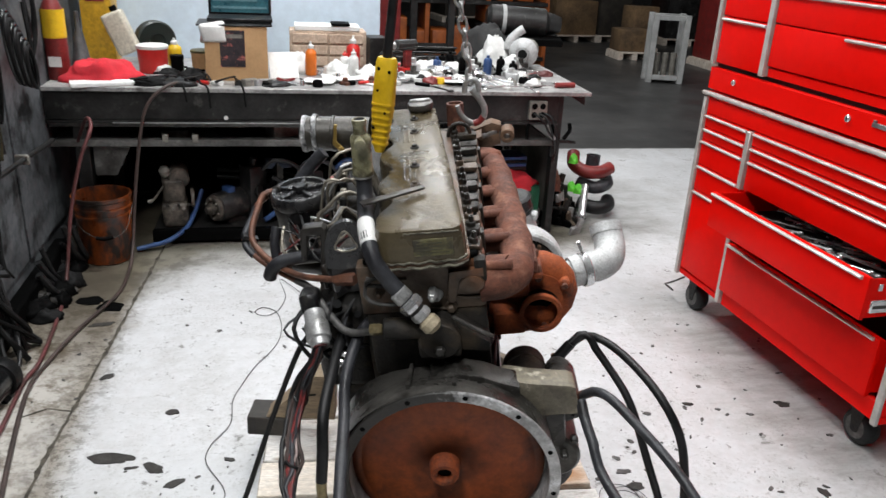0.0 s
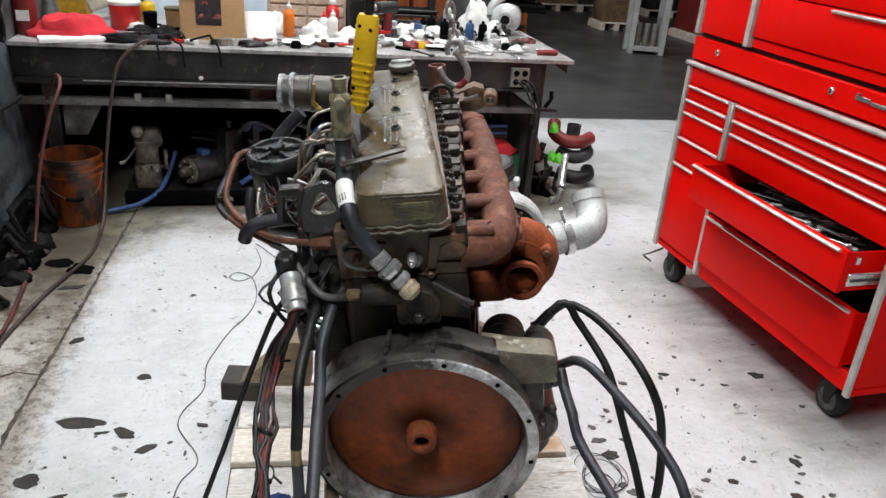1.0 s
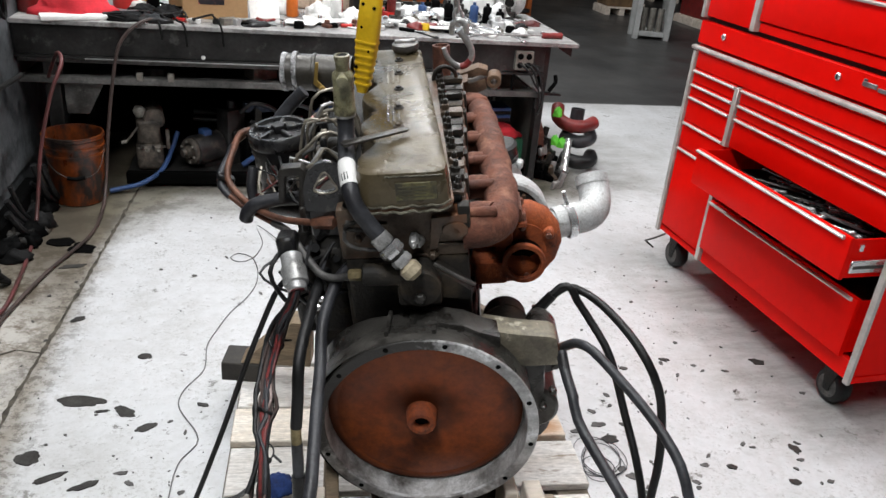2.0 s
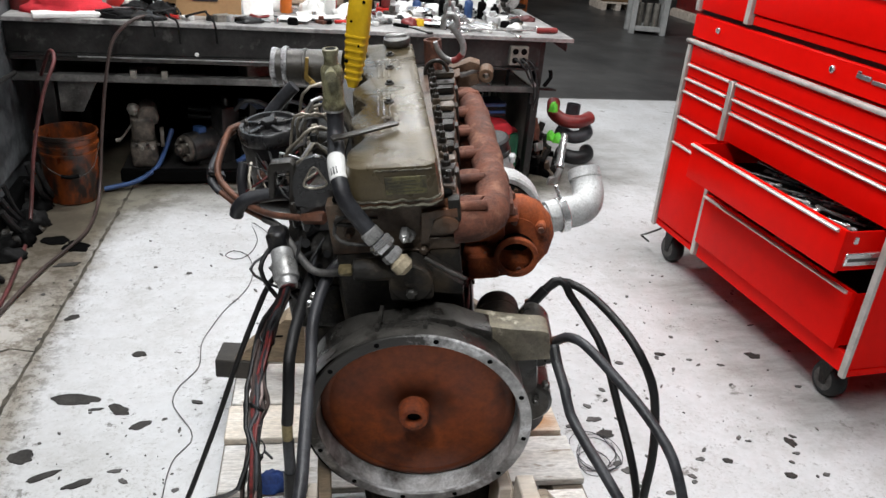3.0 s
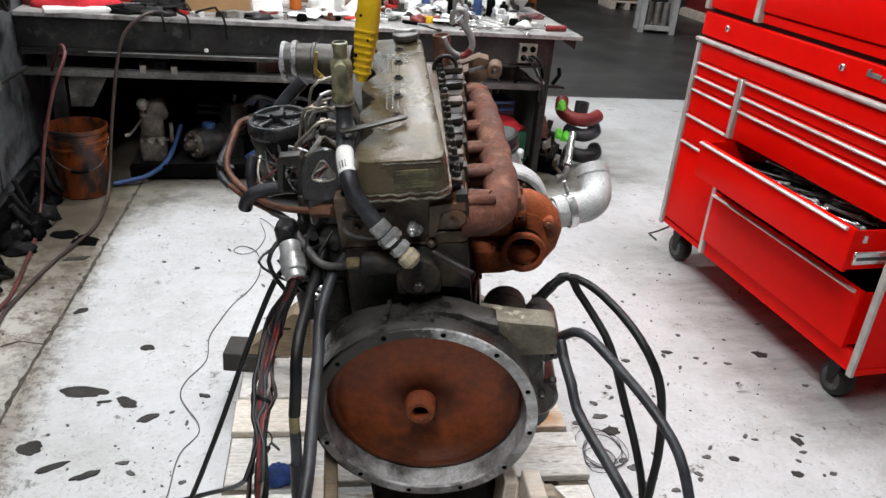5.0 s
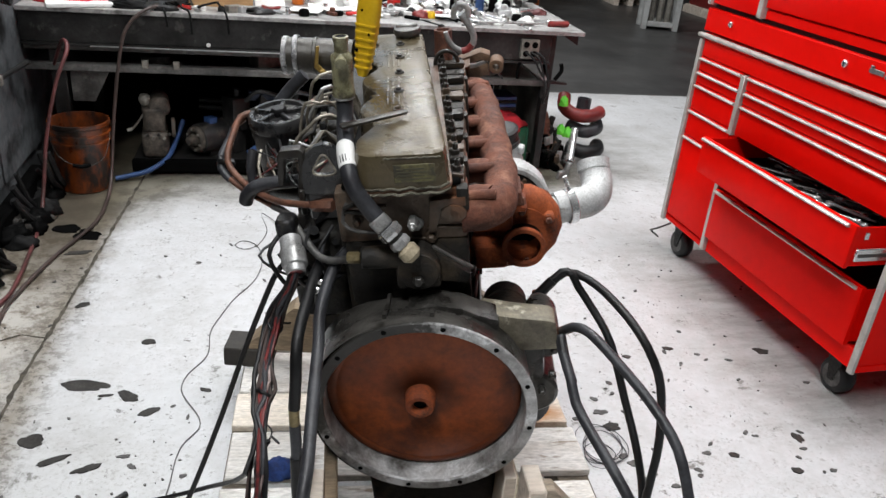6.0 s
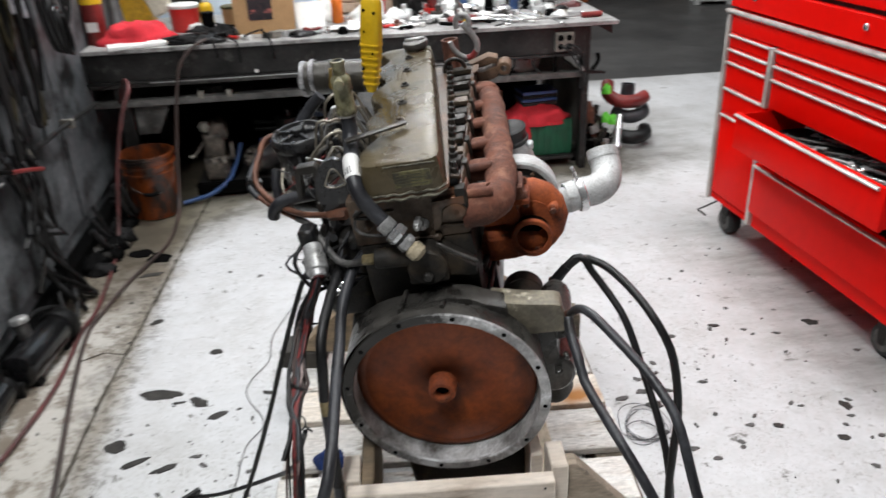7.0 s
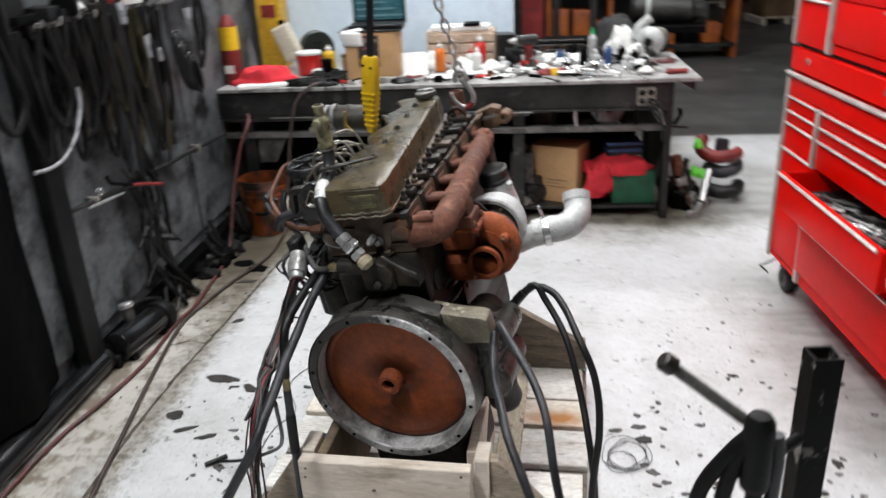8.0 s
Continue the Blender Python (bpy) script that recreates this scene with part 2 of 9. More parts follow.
M_RUSTBOARD = rust_wash()
M_RUNNER = mat("spotted_pale_board", (0.62, 0.55, 0.42), (0.46, 0.40, 0.30), 5, 0.75, 0, 0.3, ((0.17, 0.15, 0.12), 14, 0.62, 0.06), stretch=(3, 1, 3))
M_BRACE = mat("weathered_brown_board", (0.42, 0.345, 0.265), (0.27, 0.22, 0.17), 4, 0.75, 0, 0.3, ((0.15, 0.125, 0.10), 8, 0.62, 0.08), stretch=(1, 4, 4))
M_OLDTIMBER = mat("grey_weathered_timber", (0.25, 0.205, 0.155), (0.13, 0.11, 0.085), 6, 0.75, 0, 0.35, ((0.07, 0.058, 0.045), 9, 0.60, 0.07), stretch=(1, 5, 5))
M_WEDGE = mat("brown_timber", (0.30, 0.225, 0.145), (0.18, 0.135, 0.09), 5, 0.75, 0, 0.3, stretch=(1, 5, 5))
M_BRACKET = mat("tan_rusty_casting", (0.16, 0.092, 0.052), (0.075, 0.042, 0.026), 12, 0.65, 0, 0.5)
M_YELLOW = mat("yellow_plastic", (0.80, 0.52, 0.015), (0.62, 0.38, 0.012), 9, 0.42, 0, 0.1, ((0.2, 0.13, 0.03), 14, 0.68, 0.05), gain=0.06)
# Near-black paint; also stands in for the shade in bores, slots and openings.
M_DARK = mat("black_paint_and_shade", (0.0032, 0.0032, 0.0032), (0.0015, 0.0015, 0.0015), 9, 0.6, spec=0.04)
M_BENCH = mat("greasy_bench_steel", (0.040, 0.039, 0.038), (0.012, 0.0115, 0.011), 5, 0.40, 0.4, 0.35, ((0.085, 0.082, 0.078), 11, 0.64, 0.06))
M_BENCHRAIL = mat("dirty_bench_rail", (0.15, 0.147, 0.14), (0.06, 0.058, 0.055), 8, 0.5, 0.3, 0.3, ((0.22, 0.215, 0.20), 14, 0.62, 0.06))
M_TOP = mat("worn_bench_plate", (0.46, 0.45, 0.44), (0.25, 0.245, 0.24), 6, 0.4, 0.2, 0.2, ((0.11, 0.105, 0.10), 8, 0.6, 0.08))
M_WALLDARK = mat("dark_grey_steel_wall", (0.168, 0.178, 0.187), (0.092, 0.099, 0.105), 3.2, 0.5, 0.2, 0.25, ((0.012, 0.012, 0.012), 5.5, 0.57, 0.09), spec=0.25)
M_BLUEWALL = mat("pale_blue_wall", (0.62, 0.73, 0.83), (0.59, 0.70, 0.80), 1.5, 0.45, 0, 0.05, ((0.3, 0.34, 0.36), 3, 0.7, 0.06), gain=0.06)
M_HALL = mat("dim_grey_wall", (0.10, 0.10, 0.10), (0.06, 0.06, 0.06), 1.2, 0.8)
M_CEIL = mat("dim_ceiling_sheet", (0.16, 0.16, 0.155), (0.11, 0.11, 0.105), 1.0, 0.8)
M_CARD = mat("brown_cardboard", (0.56, 0.345, 0.17), (0.48, 0.29, 0.135), 6, 0.8, 0, 0.1, gain=0.06)
M_ORANGEB = mat("dirty_orange_bucket", (0.24, 0.050, 0.006), (0.085, 0.019, 0.004), 7, 0.34, 0, 0.3, ((0.014, 0.009, 0.007), 9, 0.51, 0.07), stretch=(1, 1, 0.6))
M_REDCLOTH = mat("red_shop_cloth", (0.66, 0.030, 0.045), (0.50, 0.02, 0.03), 14, 0.9, 0, 0.4, gain=0.06)
M_GREENB = mat("green_crate_plastic", (0.012, 0.115, 0.055), (0.008, 0.07, 0.035), 12, 0.5, gain=0.06)
M_LIME = mat("lime_green_cap", (0.18, 0.78, 0.06), (0.12, 0.62, 0.05), 10, 0.5, gain=0.06)
M_WHITEP = mat("white_paper", (0.80, 0.80, 0.78), (0.72, 0.72, 0.70), 8, 0.8, gain=0.06)
M_WHITEPL = mat("white_plastic", (0.75, 0.75, 0.73), (0.62, 0.62, 0.60), 8, 0.4, gain=0.06)
M_REDP = mat("red_plastic", (0.62, 0.025, 0.02), (0.48, 0.02, 0.016), 8, 0.4, gain=0.06)
M_DKRED = mat("dark_red_hose", (0.24, 0.024, 0.022), (0.14, 0.015, 0.014), 14, 0.45)
M_ORANGEP = mat("orange_plastic", (0.80, 0.20, 0.02), (0.66, 0.15, 0.015), 8, 0.45, gain=0.06)
M_BLUEP = mat("blue_hose_plastic", (0.035, 0.09, 0.24), (0.02, 0.05, 0.14), 9, 0.5)
M_REDHOSE = mat("faded_red_air_hose", (0.130, 0.034, 0.034), (0.060, 0.026, 0.024), 7, 0.45)
M_BROWNHOSE = mat("dirty_brown_hose", (0.070, 0.046, 0.040), (0.034, 0.024, 0.021), 10, 0.5)
M_STAIN = mat("dark_oil_stain", (0.030, 0.028, 0.026), (0.055, 0.052, 0.048), 14, 0.5, 0, 0.2, spec=0.2)
M_CHIP = mat("dark_floor_chip", (0.055, 0.052, 0.049), (0.11, 0.105, 0.10), 20, 0.7, 0, 0.2)
M_OILYMOTOR = mat("oily_black_motor_paint", (0.030, 0.030, 0.031), (0.010, 0.010, 0.010), 12, 0.4, 0.1, 0.4, ((0.075, 0.066, 0.056), 15, 0.60, 0.07))
M_OLDCAST = mat("oily_brown_grey_casting", (0.16, 0.135, 0.110), (0.050, 0.043, 0.036), 16, 0.5, 0.15, 0.6, ((0.025, 0.022, 0.019), 13, 0.56, 0.08))
M_GREYMETAL = mat("grey_gearbox_casting", (0.30, 0.285, 0.25), (0.16, 0.15, 0.13), 10, 0.55, 0.3, 0.3)
M_ORANGEMACH = mat("orange_machine_paint", (0.40, 0.10, 0.015), (0.20, 0.05, 0.012), 3, 0.5)
M_LABEL = mat("worn_label", (0.21, 0.19, 0.075), (0.075, 0.068, 0.036), 26, 0.5, 0, 0.4, ((0.040, 0.034, 0.022), 30, 0.56, 0.06))
M_WORNPRINT = mat("worn_print", (0.105, 0.095, 0.050), (0.060, 0.054, 0.030), 40, 0.5)
M_WHITEPAINT = mat("off_white_rack_paint", (0.50, 0.51, 0.50), (0.36, 0.37, 0.36), 8, 0.5, gain=0.06)
M_GREYLINE = mat("dull_steel_line", (0.16, 0.155, 0.15), (0.06, 0.058, 0.055), 25, 0.42, 0.5, 0.25)
M_TANLINE = mat("tan_plated_line", (0.46, 0.42, 0.35), (0.20, 0.18, 0.145), 30, 0.38, 0.5, 0.2)
M_PALEWIRE = mat("grimy_pale_wire", (0.42, 0.33, 0.31), (0.16, 0.11, 0.10), 25, 0.5)
M_COPPERWIRE = mat("frayed_red_wire", (0.22, 0.028, 0.026), (0.055, 0.014, 0.014), 60, 0.5)


def floor_material():
    """White floor paint, worn and dirty, ending along a line beyond the bench; bare dark concrete elsewhere."""
    m = mat("worn_white_floor", (0.625, 0.632, 0.645), (0.583, 0.588, 0.598), 1.7, 0.42, 0, 0.03, fine=14, gain=0.05)
    nt = m.node_tree
    n, link = nt.nodes, nt.links.new
    bsdf = n["Principled BSDF"]
    tc = [q for q in n if q.bl_idname == "ShaderNodeTexCoord"][0]
    paint = bsdf.inputs["Base Color"].links[0].from_socket
    sep = n.new("ShaderNodeSeparateXYZ")
    link(tc.outputs["Object"], sep.inputs["Vector"])

    def noise_at(scale, detail=6, rough=0.65):
        t = n.new("ShaderNodeTexNoise")
        t.inputs["Scale"].default_value, t.inputs["Detail"].default_value, t.inputs["Roughness"].default_value = scale, detail, rough
        link(tc.outputs["Object"], t.inputs["Vector"])
        return t.outputs["Fac"]

    def ranged(sock, a, b, c=0.0, d=1.0):
        r = n.new("ShaderNodeMapRange")
        for k, v in (("From Min", a), ("From Max", b), ("To Min", c), ("To Max", d)):
            r.inputs[k].default_value = v
        link(sock, r.inputs["Value"])
        return r.outputs["Result"]

    def calc(op, a, b):
        k = n.new("ShaderNodeMath")
        k.operation = op
        for i, v in enumerate((a, b)):
            if isinstance(v, (int, float)):
                k.inputs[i].default_value = v
            else:
                link(v, k.inputs[i])
        return k.outputs[0]

    def blend(f, a, b):
        k = n.new("ShaderNodeMix")
        k.data_type = "RGBA"
        link(f, k.inputs["Factor"])
        for key, v in (("A", a), ("B", b)):
            if isinstance(v, tuple):
                k.inputs[key].default_value = (*v, 1)
            else:
                link(v, k.inputs[key])
        return k.outputs["Result"]

    # grey scuffs and grime in the paint
    scuff = ranged(noise_at(2.6, 9, 0.78), 0.50, 0.68)
    col = blend(calc("MULTIPLY", scuff, 0.42), paint, (0.33, 0.32, 0.30))
    speck = ranged(noise_at(24, 8, 0.82), 0.575, 0.61)
    col = blend(calc("MULTIPLY", speck, 0.5), col, (0.13, 0.125, 0.115))
    dust = ranged(noise_at(70, 5, 0.80), 0.53, 0.60)
    col = blend(calc("MULTIPLY", dust, calc("MULTIPLY", ranged(noise_at(3.2, 5, 0.7), 0.42, 0.60), 0.55)), col, (0.27, 0.26, 0.24))
    flake = ranged(noise_at(8.5, 10, 0.80), 0.605, 0.622)
    col = blend(calc("MULTIPLY", flake, 0.85), col, (0.12, 0.115, 0.105))
    mottle = ranged(noise_at(11, 8, 0.75), 0.45, 0.62)
    col = blend(calc("MULTIPLY", mottle, 0.22), col, (0.40, 0.39, 0.37))
    # broad dull smudges, drag marks; grime plus painted shadow round the tool cabinet's feet
    smudge = ranged(noise_at(0.8, 9, 0.68), 0.48, 0.66)
    col = blend(calc("MULTIPLY", smudge, 0.30), col, (0.36, 0.35, 0.325))
    drag = n.new("ShaderNodeMapping")
    drag.inputs["Rotation"].default_value = (0, 0, -0.35)
    drag.inputs["Scale"].default_value = (2.4, 7.5, 1)
    link(tc.outputs["Object"], drag.inputs["Vector"])
    streak = n.new("ShaderNodeTexNoise")
    streak.inputs["Scale"].default_value, streak.inputs["Detail"].default_value, streak.inputs["Roughness"].default_value = 1.3, 9, 0.72
    link(drag.outputs["Vector"], streak.inputs["Vector"])
    col = blend(calc("MULTIPLY", calc("MULTIPLY", ranged(streak.outputs["Fac"], 0.60, 0.70), smudge), 0.70), col, (0.20, 0.195, 0.18))
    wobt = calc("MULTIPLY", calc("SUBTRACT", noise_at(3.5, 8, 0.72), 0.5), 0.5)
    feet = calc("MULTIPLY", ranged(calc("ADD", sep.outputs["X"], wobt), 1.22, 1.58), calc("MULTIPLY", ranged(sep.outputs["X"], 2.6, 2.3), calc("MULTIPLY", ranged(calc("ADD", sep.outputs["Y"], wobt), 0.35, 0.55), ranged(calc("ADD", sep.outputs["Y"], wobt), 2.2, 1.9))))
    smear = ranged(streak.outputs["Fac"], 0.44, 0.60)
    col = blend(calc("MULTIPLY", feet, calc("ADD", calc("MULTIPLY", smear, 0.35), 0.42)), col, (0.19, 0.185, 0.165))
    # grime along the strip beside the left wall
    wob = calc("MULTIPLY", calc("SUBTRACT", noise_at(3.0, 7, 0.7), 0.5), 0.9)
    strip = ranged(calc("ADD", sep.outputs["X"], wob), -1.05, -1.20)
    patch = ranged(noise_at(6.0, 9, 0.78), 0.47, 0.56)
    col = blend(calc("MULTIPLY", strip, 0.60), col, (0.42, 0.385, 0.320))
    col = blend(calc("MULTIPLY", strip, calc("MULTIPLY", patch, 0.80)), col, (0.110, 0.080, 0.050))
    # brown dirt where the strip nears the bench, and round the hose pile
    dirty = calc("MULTIPLY", ranged(calc("ADD", sep.outputs["X"], calc("MULTIPLY", wob, 0.5)), -0.99, -1.12), ranged(calc("ADD", sep.outputs["Y"], wob), 1.30, 1.85))
    col = blend(calc("MULTIPLY", dirty, 0.70), col, (0.150, 0.120, 0.078))
    col = blend(calc("MULTIPLY", dirty, calc("MULTIPLY", patch, 0.75)), col, (0.050, 0.038, 0.025))
    pile = calc("MULTIPLY", calc("MULTIPLY", ranged(calc("ADD", sep.outputs["X"], wob), 1.05, 1.40), ranged(calc("ADD", sep.outputs["X"], wob), 2.5, 2.0)), calc("MULTIPLY", ranged(calc("ADD", sep.outputs["Y"], wob), 2.65, 2.95), ranged(calc("ADD", sep.outputs["Y"], wob), 4.1, 3.5)))
    col = blend(calc("MULTIPLY", pile, calc("ADD", calc("MULTIPLY", smear, 0.30), 0.30)), col, (0.17, 0.165, 0.145))
    # faint grime round the joint
    jwob = calc("MULTIPLY", calc("SUBTRACT", noise_at(9.0, 7, 0.7), 0.5), 0.10)
    off = calc("ABSOLUTE", calc("ADD", calc("ADD", sep.outputs["X"], 1.095), jwob), 0.0)
    near = ranged(off, 0.075, 0.0)
    crumbs = calc("MULTIPLY", ranged(off, 0.13, 0.01), ranged(noise_at(26, 8, 0.82), 0.49, 0.55))
    col = blend(calc("MULTIPLY", near, 0.75), col, (0.22, 0.19, 0.145))
    col = blend(calc("MULTIPLY", crumbs, 0.80), col, (0.075, 0.064, 0.048))
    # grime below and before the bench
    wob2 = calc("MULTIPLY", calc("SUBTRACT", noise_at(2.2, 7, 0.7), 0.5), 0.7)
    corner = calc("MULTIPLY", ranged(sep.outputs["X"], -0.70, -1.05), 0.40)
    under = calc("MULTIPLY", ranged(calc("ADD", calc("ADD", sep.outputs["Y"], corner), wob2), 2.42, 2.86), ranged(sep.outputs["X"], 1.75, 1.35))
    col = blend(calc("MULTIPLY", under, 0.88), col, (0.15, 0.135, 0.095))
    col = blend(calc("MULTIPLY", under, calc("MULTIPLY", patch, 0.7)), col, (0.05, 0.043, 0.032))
    # black grease and painted corner shadow by the bucket
    wob3 = calc("MULTIPLY", calc("SUBTRACT", noise_at(5.0, 8, 0.72), 0.5), 0.8)
    grease = calc("MULTIPLY", ranged(calc("ADD", sep.outputs["Y"], wob3), 1.55, 2.25), ranged(calc("ADD", sep.outputs["X"], calc("MULTIPLY", wob3, 0.5)), -0.98, -1.22))
    col = blend(calc("MULTIPLY", grease, 0.85), col, (0.060, 0.050, 0.037))
    # bare concrete beyond the painted area
    edge = ranged(calc("ADD", sep.outputs["Y"], calc("MULTIPLY", calc("SUBTRACT", noise_at(9.0, 6, 0.7), 0.5), 0.06)), 4.87, 4.90)
    bare = blend(ranged(noise_at(1.3, 7, 0.7), 0.35, 0.65), (0.036, 0.036, 0.036), (0.074, 0.073, 0.071))
    bare = blend(ranged(noise_at(0.9, 3, 0.5), 0.66, 0.70), bare, (0.15, 0.15, 0.15))
    col = blend(edge, col, bare)
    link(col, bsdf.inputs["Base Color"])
    return m


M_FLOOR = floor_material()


# ---- builders ----
def bm_box(x0, x1, y0, y1, z0, z1, bev=0.003, seg=1, turn=None):
    bm = bmesh.new()
    bmesh.ops.create_cube(bm, size=1, matrix=Matrix.Translation(((x0 + x1) / 2, (y0 + y1) / 2, (z0 + z1) / 2)) @ Matrix.Diagonal((abs(x1 - x0), abs(y1 - y0), abs(z1 - z0), 1)))
    if bev:
        bmesh.ops.bevel(bm, geom=bm.edges[:], offset=min(bev, 0.45 * min(abs(x1 - x0), abs(y1 - y0), abs(z1 - z0))), segments=seg, affect="EDGES", profile=0.6)
    if turn:
        bm.transform(turn)
    return bm


def add(bm, *others):
    for o in others:
        me = bpy.data.meshes.new("joined")
        o.to_mesh(me)
        bm.from_mesh(me)
        bpy.data.meshes.remove(me)
        o.free()
    return bm


def bm_lathe(profile, p0=(0, 0, 0), axis=(0, 0, 1), n=32):
    """A turned body: profile of (radius, height along the axis) from p0."""
    bm = bmesh.new()
    turn = Matrix.Translation(p0) @ Vector(axis).to_track_quat("Z", "Y").to_matrix().to_4x4()
    rings = []
    for r, h in profile:
        if r < 1e-6:
            rings.append([bm.verts.new(turn @ Vector((0, 0, h)))])
        else:
            rings.append([bm.verts.new(turn @ Vector((r * math.cos(2 * math.pi * i / n), r * math.sin(2 * math.pi * i / n), h))) for i in range(n)])
    for a, b in zip(rings, rings[1:]):
        for i in range(n):
            j = (i + 1) % n
            if len(a) == 1 and len(b) == 1:
                continue
            if len(a) == 1:
                bm.faces.new((a[0], b[j], b[i]))
            elif len(b) == 1:
                bm.faces.new((a[i], a[j], b[0]))
            else:
                bm.faces.new((a[i], a[j], b[j], b[i]))
    bmesh.ops.recalc_face_normals(bm, faces=bm.faces[:])
    return bm


def bm_cyl(p0, p1, r, r1=None, n=24, bev=0.003):
    """A capped round bar with softened rims."""
    p0, p1 = Vector(p0), Vector(p1)
    r1 = r if r1 is None else r1
    h = (p1 - p0).length
    b = min(bev, h * 0.3, r * 0.5, r1 * 0.5)
    return bm_lathe([(0, 0), (r - b, 0), (r, b), (r1, h - b), (r1 - b, h), (0, h)], p0, p1 - p0, n)


def bm_ring(p0, axis, r_in, r_out, depth, n=40):
    b = min(0.002, depth * 0.3)
    return bm_lathe([(r_in, b), (r_in + b, 0), (r_out - b, 0), (r_out, b), (r_out, depth - b), (r_out - b, depth), (r_in + b, depth), (r_in, depth - b), (r_in, b)], p0, axis, n)


def smooth_path(pts, step=0.02):
    pts = [Vector(p) for p in pts]
    if len(pts) < 3:
        return pts
    ext = [pts[0] * 2 - pts[1]] + pts + [pts[-1] * 2 - pts[-2]]
    out = []
    for a, b, c, d in zip(ext, ext[1:], ext[2:], ext[3:]):
        k = max(2, min(14, int((c - b).length / step)))
        for i in range(k):
            t = i / k
            out.append(0.5 * ((2 * b) + (c - a) * t + (2 * a - 5 * b + 4 * c - d) * t * t + (3 * b - a - 3 * c + d) * t ** 3))
    return out + [pts[-1]]


def bm_tube(pts, r, n=10, step=0.02, r_end=None, caps=True, hollow=0.0):
    """A round hose or pipe along a smooth path; hollow gives an open end with that wall."""
    path = smooth_path(pts, step)
    bm = bmesh.new()
    up = Vector((0, 0, 1))
    rings, last = [], None
    for i, p in enumerate(path):
        tan = (path[min(i + 1, len(path) - 1)] - path[max(i - 1, 0)]).normalized()
        if last is None:
            side = tan.cross(up if abs(tan.z) < 0.9 else Vector((1, 0, 0))).normalized()
        else:
            side = (last - tan * last.dot(tan)).normalized()
        last = side
        other = tan.cross(side)
        rad = r if r_end is None else r + (r_end - r) * i / (len(path) - 1)
        rings.append([bm.verts.new(p + (side * math.cos(2 * math.pi * k / n) + other * math.sin(2 * math.pi * k / n)) * rad) for k in range(n)])
    for a, b in zip(rings, rings[1:]):
        for k in range(n):
            j = (k + 1) % n
            bm.faces.new((a[k], a[j], b[j], b[k]))
    if hollow:
        for ring, nxt in ((rings[0], rings[1]), (rings[-1], rings[-2])):
            c = sum((v.co for v in ring), Vector()) / n
            c2 = sum((v.co for v in nxt), Vector()) / n
            ins = [bm.verts.new(c + (v.co - c) * (1 - hollow)) for v in ring]
            deep = [bm.verts.new(c + (c2 - c).normalized() * r * 1.2 + (v.co - c) * (1 - hollow)) for v in ring]
            for k in range(n):
                j = (k + 1) % n
                bm.faces.new((ring[k], ring[j], ins[j], ins[k]))
                bm.faces.new((ins[k], ins[j], deep[j], deep[k]))
            bm.faces.new(deep)
    elif caps:
        bm.faces.new(rings[0][::-1])
        bm.faces.new(rings[-1])
    bmesh.ops.recalc_face_normals(bm, faces=bm.faces[:])
    return bm


def bm_prism(poly, lo, hi, axis="y", bev=0.0, turn=None):
    """A flat outline pushed from lo to hi along an axis. Outline pairs: (x, z) for y, (y, z) for x, (x, y) for z."""
    put = {"y": lambda a, b, c: (a, c, b), "x": lambda a, b, c: (c, a, b), "z": lambda a, b, c: (a, b, c)}[axis]
    bm = bmesh.new()
    low = [bm.verts.new(put(a, b, lo)) for a, b in poly]
    high = [bm.verts.new(put(a, b, hi)) for a, b in poly]
    k = len(poly)
    bm.faces.new(low[::-1])
    bm.faces.new(high)
    for i in range(k):
        j = (i + 1) % k
        bm.faces.new((low[i], low[j], high[j], high[i]))
    bmesh.ops.recalc_face_normals(bm, faces=bm.faces[:])
    if bev:
        bmesh.ops.bevel(bm, geom=bm.edges[:], offset=bev, segments=2, affect="EDGES", profile=0.6)
    if turn:
        bm.transform(turn)
    return bm


def bm_loft(sections):
    """Skin over closed outlines of equal count, capped at both ends."""
    bm = bmesh.new()
    rings = [[bm.verts.new(p) for p in s] for s in sections]
    k = len(rings[0])
    for a, b in zip(rings, rings[1:]):
        for i in range(k):
            j = (i + 1) % k
            bm.faces.new((a[i], a[j], b[j], b[i]))
    bm.faces.new(rings[0][::-1])
    bm.faces.new(rings[-1])
    bmesh.ops.recalc_face_normals(bm, faces=bm.faces[:])
    return bm


def roughen(bm, amount, scale, seed=0.0):
    for v in bm.verts:
        v.co += noise.noise_vector(v.co * scale + Vector((seed, seed * 1.7, seed * 0.3))) * amount
    return bm


def mesh_ob(name, bm, material, smooth=True):
    me = bpy.data.meshes.new(name)
    if smooth:
        for f in bm.faces:
            f.smooth = True
        for e in bm.edges:
            if len(e.link_faces) == 2 and e.calc_face_angle(0) > 0.72:
                e.smooth = False
    bm.to_mesh(me)
    bm.free()
    me.materials.append(material)
    return new(name, me)


def part(name, bm, material, parent, label=""):
    ob = mesh_ob(name, bm, material)
    ob.parent = parent
    return tagged(ob, label) if label else ob


def thing(name, label, category, m=Matrix(), group="", kind=""):
    ob = new(name)
    ob.empty_display_size = 0.05
    ob.matrix_world = m
    return tagged(ob, label, category, group, kind)


def solid(name, bm, material, label, category, m=Matrix(), group="", kind=""):
    ob = mesh_ob(name, bm, material)
    ob.matrix_world = m
    return tagged(ob, label, category, group, kind)


def structure(name, bm, material, label="", m=Matrix()):
    return solid(name, bm, material, label, "", m, "", "structure")


